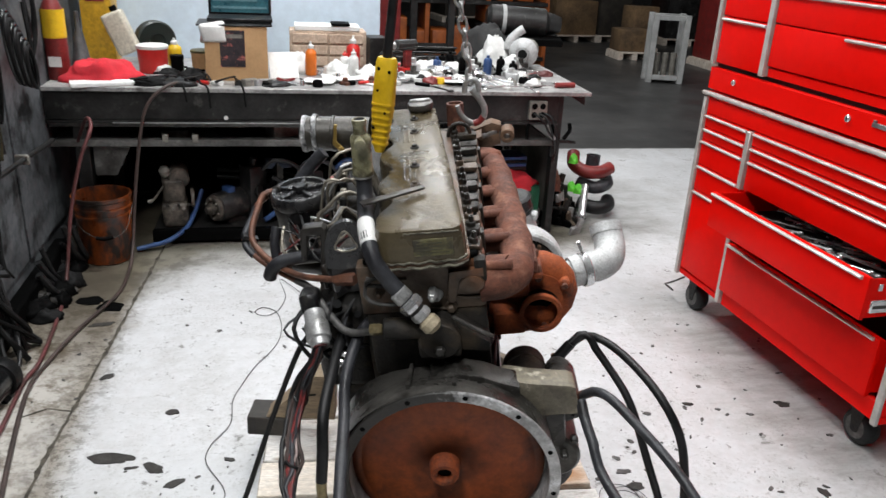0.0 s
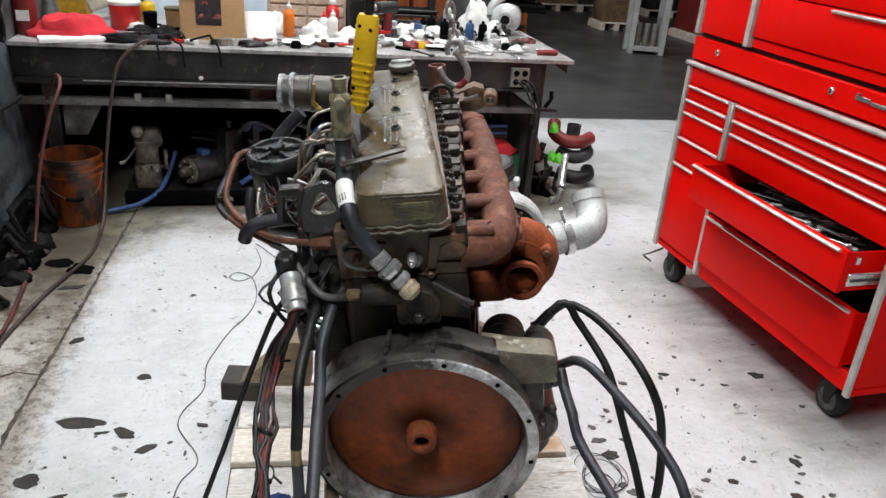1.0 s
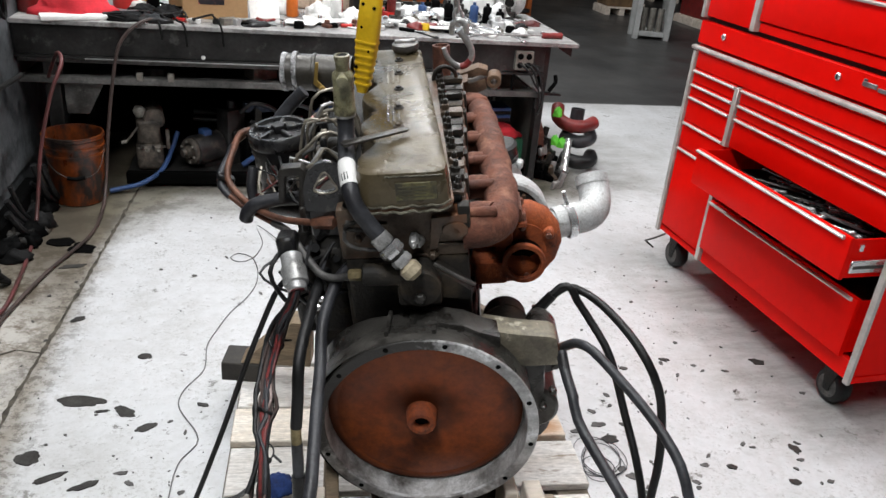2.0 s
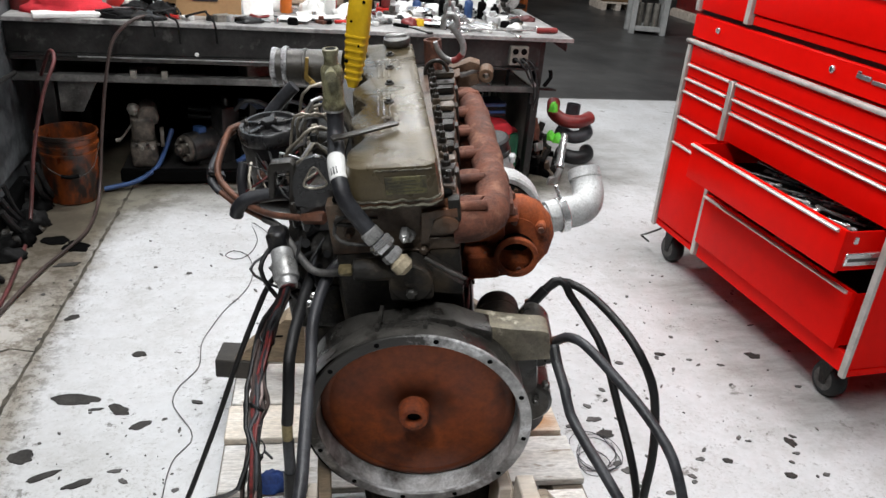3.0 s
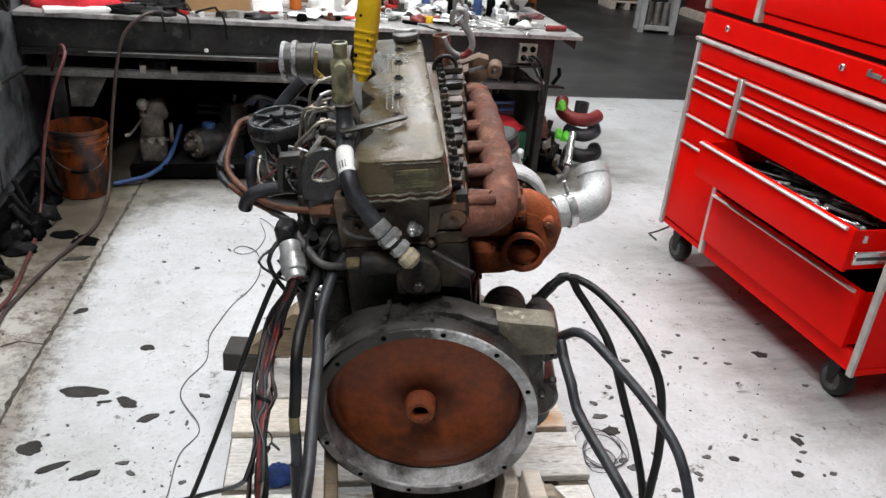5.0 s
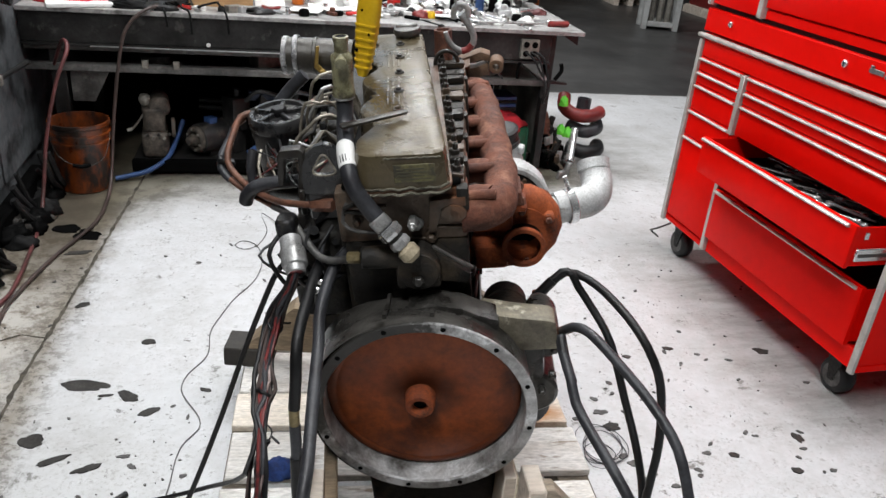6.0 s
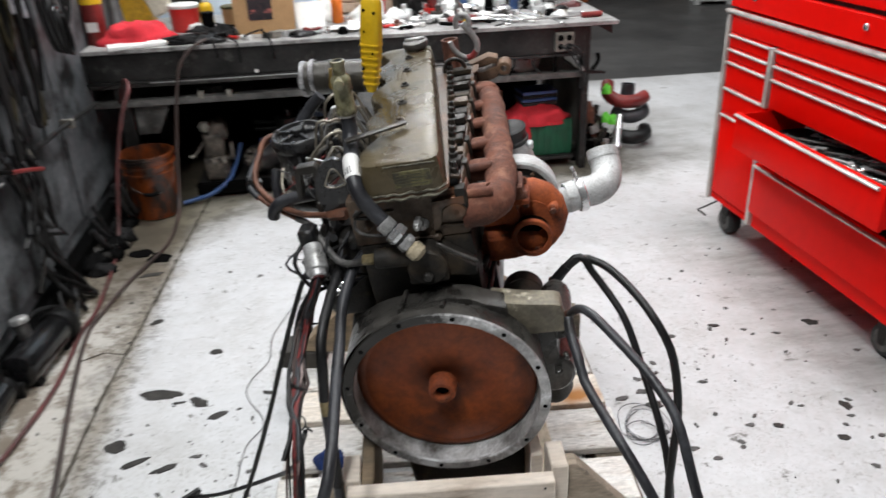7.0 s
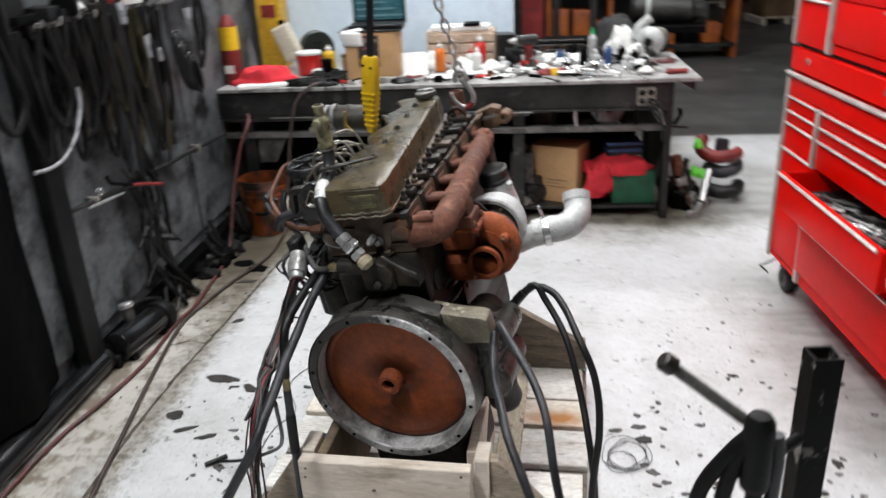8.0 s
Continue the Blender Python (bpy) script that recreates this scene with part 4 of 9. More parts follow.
    part("mounting_flange", roughen(bm_box(0.150, 0.245, 0.262, 0.352, 0.318, 0.335, 0.004, 1), 0.0015, 30, 3), M_RUSTO, tur)
    for fx, fy in ((0.160, 0.272), (0.235, 0.272), (0.160, 0.342), (0.235, 0.342)):
        part("flange_bolt", bm_cyl((fx, fy, 0.308), (fx, fy, 0.352), 0.008, n=6), M_RUST, tur)
    part("oil_feed", bm_tube([(0.225, 0.44, 0.285), (0.205, 0.43, 0.33), (0.17, 0.42, 0.35), (0.13, 0.41, 0.33)], 0.005, 8), M_GREYLINE, tur)

    # aluminium starter pad and starter motor
    part("housing_shoulder", roughen(bm_prism([(-0.01, 0.236), (0.05, 0.244), (0.098, 0.233), (0.135, 0.212), (0.172, 0.200), (0.172, 0.11), (-0.01, 0.12)], 0.040, 0.098, "y", 0.006), 0.0015, 18, 4), M_BELL, eng)
    pad = part("starter_pad", roughen(bm_prism([(0.138, 0.208), (0.205, 0.192), (0.276, 0.180), (0.289, 0.174), (0.294, 0.104), (0.205, 0.104), (0.180, 0.118), (0.138, 0.15)], 0.056, 0.112, "y", 0.005), 0.001, 20, 2), M_PAD, eng, "scratched bare aluminium pad")
    st = part("starter_motor", bm_lathe([(0.0, 0.0), (0.046, 0.0), (0.053, 0.006), (0.053, 0.150), (0.055, 0.152), (0.055, 0.162), (0.052, 0.164), (0.052, 0.205), (0.042, 0.216), (0.0, 0.218)], (0.193, 0.14, 0.062), (-0.01, 0.98, -0.17), 32), M_BLACK, eng, "black starter motor")
    part("starter_cap", bm_cyl((0.191, 0.345, 0.024), (0.191, 0.362, 0.021), 0.036, n=28, bev=0.01), M_PLASTIC, st)
    part("solenoid", bm_lathe([(0.0, 0.0), (0.034, 0.0), (0.039, 0.005), (0.039, 0.150), (0.034, 0.170), (0.018, 0.205), (0.010, 0.212), (0.0, 0.213)], (0.270, 0.13, 0.060), (0.01, 0.99, -0.13), 28), M_BELL, st)
    part("terminal", bm_cyl((0.268, 0.335, 0.03), (0.266, 0.345, 0.052), 0.008, n=12), M_COPPER, st)
    # oil cooler, drain pipe and lines along the exhaust side of the block
    part("oil_cooler", roughen(bm_box(0.106, 0.134, 0.34, 0.74, -0.02, 0.115, 0.014, 2), 0.002, 14, 6), M_PLASTIC, eng, "oily black oil cooler cover")
    for k in range(7):
        part("cooler_bolt", bm_cyl((0.133, 0.365 + 0.055 * k, 0.10), (0.140, 0.365 + 0.055 * k, 0.10), 0.008, n=6), M_BLACK, eng)
    part("oil_drain_pipe", bm_tube([(0.205, 0.385, 0.20), (0.175, 0.40, 0.175), (0.14, 0.42, 0.15), (0.13, 0.45, 0.12), (0.135, 0.47, 0.10)], 0.012, 14), M_PLASTIC, eng)
    for k, (yy, zz) in enumerate(((0.25, 0.17), (0.28, 0.14), (0.22, 0.11))):
        part("oil_line", bm_tube([(0.11, yy, zz), (0.118, yy + 0.01, zz + 0.008), (0.121, yy + 0.10, zz - 0.006), (0.122, yy + 0.26, zz + 0.01), (0.11, yy + 0.36, zz + 0.02)], 0.007, 10), M_RUBBER, eng)
    part("block_foot", roughen(bm_prism([(-0.140, 0.10), (-0.24, 0.075), (-0.262, 0.02), (-0.255, -0.145), (-0.20, -0.16), (-0.140, -0.14)], 0.24, 0.34, "y", 0.008), 0.002, 16, 9), M_BLACK, eng)
    part("side_pump", bm_cyl((0.245, 0.10, -0.06), (0.245, 0.30, -0.075), 0.055, n=28, bev=0.008), M_BELL, eng)
    part("side_filter", bm_lathe([(0.0, 0.0), (0.040, 0.0), (0.044, 0.006), (0.044, 0.022), (0.051, 0.026), (0.051, 0.036), (0.047, 0.042), (0.050, 0.10), (0.040, 0.122), (0.0, 0.128)], (0.235, 0.18, -0.085), (0.04, 0.16, -1.0), 28), M_BLACK, eng)
    for bx, by, bz in ((0.285, 0.105, 0.0), (0.262, 0.10, -0.04), (0.29, 0.11, 0.07)):
        part("casting_bolt", bm_cyl((bx, by, bz), (bx, by - 0.022, bz), 0.009, n=6), M_BELL, eng)
    part("side_cover", bm_box(0.105, 0.27, 0.10, 0.24, -0.04, 0.09, 0.02, 2), M_BELL, eng)

    # cast bracket with its eye
    bro = part("alternator_bracket", bm_prism([(0.088, 0.440), (0.100, 0.462), (0.160, 0.480), (0.186, 0.470), (0.184, 0.452), (0.163, 0.456), (0.122, 0.449), (0.108, 0.436)], 0.862, 0.905, "y", 0.003), M_BRACKET, eng, "tan cast bracket with a round eye")
    part("bracket_arm", bm_prism([(0.080, 0.385), (0.080, 0.425), (0.108, 0.437), (0.140, 0.436), (0.178, 0.446), (0.182, 0.416), (0.130, 0.398)], 0.862, 0.905, "y", 0.004), M_BRACKET, bro)
    part("bracket_eye", bm_ring((0.200, 0.846, 0.441), (0.06, 1, 0), 0.0085, 0.020, 0.050, 28), M_BRACKET, bro)
    part("bracket_web", bm_prism([(0.085, 0.452), (0.130, 0.466), (0.130, 0.458), (0.085, 0.440)], 0.80, 0.862, "y", 0.003), M_BRACKET, bro)
    part("front_cover", bm_box(-0.15, 0.12, 0.88, 0.95, -0.1, 0.45, 0.02, 2), M_BLACK, eng)
    part("thermostat_stub", bm_tube([(0.06, 0.83, 0.46), (0.062, 0.835, 0.52), (0.063, 0.838, 0.555)], 0.024, 18, hollow=0.25), M_RUST, eng)

    # fuel filter with a ribbed cap
    filt = part("fuel_filter", bm_lathe([(0.0, -0.15), (0.052, -0.15), (0.060, -0.138), (0.063, -0.10), (0.063, -0.085), (0.066, -0.08), (0.066, -0.03), (0.069, -0.022), (0.069, 0.0)], (-0.300, 0.428, 0.492), (0.02, -0.04, 1), 36), M_PLASTIC, eng, "black canister fuel filter")
    capf = part("filter_cap", bm_lathe([(0.068, -0.004), (0.071, 0.0), (0.071, 0.022), (0.066, 0.028), (0.058, 0.028), (0.055, 0.020), (0.0, 0.020)], (-0.300, 0.428, 0.490), (0.02, -0.04, 1), 40), M_CAPBLACK, filt)
    for a in range(5):
        part("cap_rib", bm_box(0.016, 0.060, -0.005, 0.005, 0.018, 0.030, 0.002, 1, Matrix.Translation((-0.300, 0.428, 0.490)) @ pose(0, 0, 0, 2, 1, 72 * a + 20)), M_CAPBLACK, capf)
    part("cap_nut", bm_cyl((-0.2995, 0.4275, 0.505), (-0.299, 0.426, 0.528), 0.018, n=6), M_PLASTIC, capf)
    part("drain_plug", bm_cyl((-0.315, 0.375, 0.43), (-0.318, 0.345, 0.42), 0.012, n=12), M_COPPER, filt)
    part("filter_bracket", add(bm_prism([(-0.272, 0.440), (-0.262, 0.508), (-0.255, 0.518), (-0.214, 0.520), (-0.207, 0.510), (-0.222, 0.420), (-0.233, 0.420), (-0.219, 0.500), (-0.248, 0.500), (-0.260, 0.440)], 0.212, 0.240, "y", 0.003), bm_box(-0.232, -0.219, 0.205, 0.215, 0.37, 0.43, 0.003)), M_DARKSTEEL, eng)
    part("filter_arm", bm_tube([(-0.335, 0.35, 0.37), (-0.26, 0.30, 0.385), (-0.15, 0.25, 0.39)], 0.026, 14), M_PLASTIC, eng)
    # black lifting bracket with a three-cornered window
    knots = [(-0.206, 0.445), (-0.206, 0.481), (-0.200, 0.510), (-0.188, 0.533), (-0.172, 0.546), (-0.153, 0.551), (-0.137, 0.546), (-0.126, 0.532), (-0.122, 0.510), (-0.126, 0.475), (-0.130, 0.445), (-0.168, 0.440)]
    window = [(-0.182, 0.489), (-0.181, 0.497), (-0.174, 0.508), (-0.164, 0.524), (-0.156, 0.529), (-0.149, 0.522), (-0.142, 0.507), (-0.136, 0.495), (-0.138, 0.488), (-0.150, 0.4835), (-0.162, 0.4825), (-0.174, 0.4845)]
    # both outlines start at the lower left and run clockwise
    lb = bmesh.new()
    faces = []
    for y in (0.164, 0.178):
        faces.append(([lb.verts.new((x, y, z)) for x, z in knots], [lb.verts.new((x, y, z)) for x, z in window]))
    for i in range(12):
        j = (i + 1) % 12
        for o, h in faces:
            lb.faces.new((o[i], o[j], h[j], h[i]))
        for a, b in ((faces[0][0], faces[1][0]), (faces[0][1], faces[1][1])):
            lb.faces.new((a[i], a[j], b[j], b[i]))
    bmesh.ops.recalc_face_normals(lb, faces=lb.faces[:])
    add(lb, bm_box(-0.203, -0.130, 0.168, 0.19, 0.38, 0.444, 0.004))
    lift = part("lifting_bracket", lb, M_CAPBLACK, eng, "black lifting bracket with a cut-out")
    part("window_rim", bm_tube([(x, 0.1635, z) for x, z in window + window[:1]], 0.0020, 6, 0.004), M_TANLINE, lift, "worn bright rim of the cut-out")
    part("filter_hose", bm_tube([(-0.368, 0.273, 0.374), (-0.360, 0.27, 0.392), (-0.345, 0.27, 0.406), (-0.329, 0.27, 0.413), (-0.278, 0.27, 0.420), (-0.200, 0.26, 0.424)], 0.0155, 16, 0.012), M_HOSE, eng)
    part("hose_stub", bm_tube([(-0.345, 0.33, 0.47), (-0.352, 0.31, 0.44), (-0.350, 0.295, 0.405)], 0.011, 12), M_HOSE, eng)
    part("pale_lead", bm_tube([(-0.328, 0.33, 0.470), (-0.332, 0.30, 0.445), (-0.326, 0.285, 0.420), (-0.318, 0.28, 0.385)], 0.0034, 8), M_TANLINE, eng)

    # copper and steel lines
    part("fuel_line", bm_tube([(-0.365, 0.44, 0.512), (-0.390, 0.430, 0.509), (-0.402, 0.40, 0.487), (-0.412, 0.355, 0.456), (-0.405, 0.33, 0.430), (-0.361, 0.29, 0.403), (-0.287, 0.23, 0.396), (-0.210, 0.18, 0.410), (-0.177, 0.165, 0.417)], 0.0074, 12), M_COPPER, eng, "rusty copper-coloured fuel line")
    part("fuel_line", bm_tube([(-0.385, 0.44, 0.500), (-0.405, 0.42, 0.490), (-0.416, 0.40, 0.469), (-0.431, 0.36, 0.445), (-0.427, 0.335, 0.424), (-0.378, 0.30, 0.392), (-0.320, 0.26, 0.378), (-0.290, 0.235, 0.375)], 0.0068, 12), M_COPPER, eng, "rusty copper-coloured fuel line")
    part("line_sleeve", bm_tube([(-0.408, 0.415, 0.487), (-0.416, 0.40, 0.469), (-0.429, 0.366, 0.449), (-0.4285, 0.337, 0.426), (-0.408, 0.32, 0.407)], 0.0088, 12), M_HOSE, eng, "black sleeve on a fuel line")
    part("steel_line", bm_tube([(-0.300, 0.243, 0.376), (-0.263, 0.21, 0.374), (-0.235, 0.17, 0.357), (-0.201, 0.125, 0.336), (-0.180, 0.106, 0.326), (-0.155, 0.095, 0.326), (-0.120, 0.085, 0.334)], 0.0082, 12), M_GREYLINE, eng, "grey steel water line")
    part("line_nut", bm_cyl((-0.198, 0.175, 0.412), (-0.150, 0.155, 0.420), 0.014, n=6), M_COPPER, eng)
    part("line_elbow", bm_cyl((-0.377, 0.44, 0.505), (-0.350, 0.445, 0.515), 0.012, n=8), M_DARKSTEEL, eng)
    part("line_clip", bm_box(-0.020, 0.020, -0.010, 0.010, -0.006, 0.006, 0.002, 1, pose(-0.418, 0.348, 0.440, 10, 35, 30)), M_PLASTIC, eng)
    # injector lines, looped and bundled beside the filter
    random.seed(14)
    for k in range(12):
        y = 0.27 + 0.020 * k
        h = 0.505 + 0.030 * math.sin(k * 2.1) + 0.003 * k
        x1 = -0.228 - 0.012 * (k % 3)
        j = [random.uniform(-0.016, 0.016) for _ in range(6)]
        part("injector_line", bm_tube([(-0.128, y + 0.03, 0.465), (-0.150 + j[0], y + 0.015, h + 0.01), (-0.178 + j[1], y - 0.01 + j[2], h + 0.028), (-0.205 + j[3], y - 0.02, h + 0.012 + j[4]), (x1, y - 0.012, 0.492 + j[5]), (x1 - 0.006, y + 0.012, 0.43)], 0.0033 + 0.0006 * (k % 2), 8), (M_TANLINE, M_TANLINE, M_STEEL, M_GREYLINE, M_TANLINE)[k % 5], eng)
    for k in range(5):
        part("line_clip", bm_box(-0.192 - 0.006 * k, -0.178 - 0.006 * k, 0.33 + 0.05 * k, 0.345 + 0.05 * k, 0.500, 0.524, 0.002), M_TANLINE if k % 2 else M_PLASTIC, eng)
    part("pink_plug", bm_cyl((-0.225, 0.46, 0.512), (-0.228, 0.45, 0.530), 0.006, n=10), mat("pink_plug_plastic", (0.45, 0.16, 0.15), None, 9, 0.5), eng)
    random.seed(88)
    for k in range(16):
        p0 = Vector((random.uniform(-0.37, -0.30), random.uniform(0.28, 0.44), random.uniform(0.40, 0.49)))
        p1 = Vector((random.uniform(-0.25, -0.15), random.uniform(0.20, 0.42), random.uniform(0.36, 0.50)))
        mid = (p0 + p1) / 2 + Vector((random.uniform(-0.03, 0.03), -0.06, random.uniform(-0.06, 0.03)))
        part("thin_lead", bm_tube([tuple(p0), tuple(mid), tuple(p1)], random.choice((0.0018, 0.0025, 0.0035)), 6, 0.015), (M_RUBBER, M_RUBBER, M_GREYLINE, M_RUBBER, M_COPPERWIRE, M_TANLINE)[k % 6], eng)
    for k in range(10):
        x0 = -0.16 - 0.012 * k
        part("thin_lead", bm_tube([(x0, 0.16 + 0.01 * (k % 3), 0.37 - 0.02 * (k % 4)), (x0 - 0.03 + 0.02 * math.sin(k * 2), 0.12, 0.33), (x0 - 0.01, 0.13, 0.28 - 0.02 * (k % 3)), (x0 + 0.015, 0.17, 0.24)], 0.003 + 0.001 * (k % 3), 7), (M_RUBBER, M_HOSE, M_RUBBER, M_PLASTIC)[k % 4], eng)
    part("pump_hose", bm_tube([(-0.330, 0.53, 0.485), (-0.321, 0.535, 0.499), (-0.287, 0.54, 0.532), (-0.255, 0.545, 0.558)], 0.0155, 14), M_HOSE, eng)
    part("fuel_pump", add(bm_box(-0.27, -0.15, 0.30, 0.62, 0.20, 0.40, 0.02, 2), bm_cyl((-0.21, 0.30, 0.30), (-0.21, 0.24, 0.30), 0.06, n=28)), M_BLACK, eng, "black injection pump")
    part("pump_drive", roughen(bm_box(-0.235, -0.145, 0.165, 0.31, 0.13, 0.345, 0.02, 3), 0.004, 14, 2), M_BLACK, eng)
    part("lift_pump", roughen(bm_cyl((-0.25, 0.24, 0.10), (-0.25, 0.24, 0.25), 0.035, n=20, bev=0.01), 0.002, 20, 1), M_BLACK, eng)
    part("intake_plenum", bm_box(-0.225, -0.12, 0.46, 0.85, 0.38, 0.465, 0.02, 3), M_BLACK, eng)
    # intake horn with its clamp
    horn = part("intake_horn", bm_tube([(-0.155, 0.66, 0.552), (-0.22, 0.66, 0.560), (-0.325, 0.66, 0.570)], 0.044, 28, hollow=0.08), M_HORN, eng, "grimy grey intake horn")
    for cx_, wob in ((-0.312, 1.0), (-0.285, 2.0)):
        part("horn_clamp", roughen(bm_ring((cx_, 0.66, 0.5685), (-1, 0, 0.09), 0.0435, 0.0475, 0.013, 44), 0.0025, 40, wob), M_CLAMP, horn, "crinkled bright clamp band")
    part("horn_bead", bm_ring((-0.240, 0.66, 0.562), (-1, 0, 0.09), 0.043, 0.0465, 0.010, 40), M_HORN, horn)
    part("horn_bracket", add(bm_prism([(-0.229, 0.606), (-0.222, 0.606), (-0.231, 0.562), (-0.218, 0.546), (-0.214, 0.536), (-0.224, 0.536), (-0.241, 0.556)], 0.596, 0.602, "y"), bm_cyl((-0.222, 0.602, 0.543), (-0.222, 0.590, 0.543), 0.008, n=6)), M_TANZINC, eng, "yellow zinc bracket")
    # clear breather tube on the end of the heater hose
    bt = part("breather_tube", bm_lathe([(0.0105, 0.113), (0.0115, 0.116), (0.0150, 0.115), (0.0155, 0.108), (0.0135, 0.104), (0.0135, 0.086), (0.0205, 0.079), (0.0215, 0.070), (0.0205, 0.064), (0.0205, 0.014), (0.0225, 0.010), (0.0225, 0.0), (0.019, -0.004)], (-0.111, 0.234, 0.622), (0.075, 0.02, 1), 28), M_BREATHER, eng, "grimy translucent breather tube")
    part("breather_bore", bm_cyl((-0.1025, 0.236, 0.728), (-0.1023, 0.236, 0.737), 0.011, n=20, bev=0.001), M_DARK, bt)
    part("breather_stub", bm_lathe([(0.006, 0.0), (0.0085, 0.002), (0.0085, 0.014), (0.011, 0.016), (0.011, 0.026), (0.0, 0.028)], (-0.105, 0.222, 0.700), (0.12, -1, -0.15), 16), M_BREATHER, bt)
    part("tube_clip", bm_ring((-0.1115, 0.234, 0.615), (0.05, 0.02, 1), 0.0175, 0.0215, 0.008, 28), M_STEEL, bt)
    # heater hose with a white band, coupling and plug
    hose = part("heater_hose", bm_tube([(-0.111, 0.234, 0.630), (-0.112, 0.232, 0.600), (-0.114, 0.216, 0.567), (-0.111, 0.180, 0.550), (-0.106, 0.136, 0.541), (-0.099, 0.104, 0.522), (-0.090, 0.086, 0.493), (-0.066, 0.075, 0.455), (-0.030, 0.060, 0.408)], 0.0168, 18, 0.012), M_HOSE, eng, "blue-black heater hose")
    part("white_band", bm_tube([(-0.109, 0.158, 0.5455), (-0.106, 0.136, 0.541), (-0.0995, 0.106, 0.524)], 0.0178, 18, 0.008), M_WHITEPL, hose, "white tape band")
    h0, h1 = Vector((-0.054, 0.069, 0.436)), Vector((0.016, 0.0455, 0.354))
    def seg(t):
        return tuple(h0.lerp(h1, t))
    part("ferrule", bm_cyl(seg(0.0), seg(0.24), 0.0195, n=22, bev=0.003), M_STEEL, hose, "steel hose ferrule")
    part("coupling_nut", bm_cyl(seg(0.25), seg(0.46), 0.0245, n=6, bev=0.004), M_CHROME, hose, "bright hexagon nut")
    part("coupling_neck", bm_cyl(seg(0.45), seg(0.53), 0.017, n=18, bev=0.001), M_BLACK, hose)
    part("coupling_body", bm_cyl(seg(0.52), seg(0.70), 0.021, n=6, bev=0.004), M_STEEL, hose)
    part("end_plug", bm_cyl(seg(0.69), seg(1.0), 0.0215, n=9, bev=0.009), mat("beige_plug", (0.46, 0.39, 0.27), (0.30, 0.25, 0.17), 16, 0.6), hose, "beige plastic plug")
    # connector with red wires
    con = part("round_connector", bm_lathe([(0.0155, 0.004), (0.0165, 0.0), (0.0195, 0.002), (0.0205, 0.016), (0.0255, 0.019), (0.0265, 0.028), (0.0255, 0.034), (0.0265, 0.040), (0.0260, 0.056), (0.0225, 0.060), (0.0225, 0.085), (0, 0.085)], (-0.229, 0.072, 0.312), (-0.22, 0.80, 0.42), 32), M_STEEL, eng, "bright round connector")
    part("connector_box", bm_box(-0.275, -0.235, 0.140, 0.185, 0.350, 0.395, 0.006), M_PLASTIC, con)
    part("wire_core", bm_cyl((-0.230, 0.073, 0.313), (-0.232, 0.080, 0.320), 0.0158, n=20, bev=0.001), M_COPPERWIRE, con)
    part("hose_clamp", bm_ring((-0.190, 0.072, 0.275), (0.25, 0.1, 0.9), 0.014, 0.019, 0.012, 20), M_CHROME, eng)
    part("clamp_screw", bm_cyl((-0.200, 0.058, 0.276), (-0.168, 0.056, 0.286), 0.006, n=8), M_CHROME, eng)
    for k, (x0, z0) in enumerate(((-0.17, 0.40), (-0.20, 0.36), (-0.16, 0.33), (-0.185, 0.30), (-0.165, 0.26))):
        part("side_cable", bm_tube([(x0, 0.16, z0), (x0 - 0.03, 0.20 + 0.03 * k, z0 - 0.04), (x0 + 0.01, 0.32, z0 - 0.05), (x0 - 0.01, 0.45, z0)], 0.008 + 0.002 * (k % 2), 8), M_RUBBER, eng)
    return eng


build_engine()


# ---- cables round the engine (world places) ----
def cable(name, pts, r, material, label, category="cable", group="", n=10):
    return solid(name, bm_tube(pts, r, n, 0.025), material, label, category, Matrix(), group)


cable("battery_cable", [(0.222, 0.335, 0.690), (0.245, 0.345, 0.722), (0.280, 0.36, 0.765), (0.305, 0.355, 0.765), (0.323, 0.35, 0.738), (0.370, 0.325, 0.688), (0.417, 0.285, 0.631), (0.467, 0.235, 0.516), (0.503, 0.180, 0.435), (0.530, 0.140, 0.354), (0.545, 0.115, 0.27), (0.555, 0.08, 0.15), (0.575, 0.0, 0.03), (0.65, -0.20, 0.014)], 0.0098, M_RUBBER, "thick black battery cable arching to the floor")
cable("battery_cable", [(0.228, 0.335, 0.688), (0.252, 0.35, 0.724), (0.290, 0.36, 0.765), (0.344, 0.36, 0.755), (0.402, 0.29, 0.745), (0.464, 0.200, 0.715), (0.515, 0.165, 0.641), (0.538, 0.150, 0.551), (0.546, 0.130, 0.46), (0.542, 0.110, 0.38), (0.542, 0.09, 0.249), (0.57, 0.04, 0.10), (0.62, -0.05, 0.016), (0.74, -0.22, 0.014)], 0.0102, M_RUBBER, "thick black battery cable arching to the floor")
cable("battery_cable", [(0.282, 0.10, 0.752), (0.300, 0.055, 0.795), (0.330, -0.010, 0.822), (0.390, -0.065, 0.793), (0.444, -0.115, 0.760), (0.485, -0.165, 0.728), (0.508, -0.20, 0.693), (0.535, -0.24, 0.614), (0.567, -0.27, 0.515), (0.59, -0.29, 0.38), (0.61, -0.31, 0.20), (0.64, -0.35, 0.03), (0.72, -0.50, 0.014)], 0.0100, M_HOSE, "grey-black cable with a copper lug")
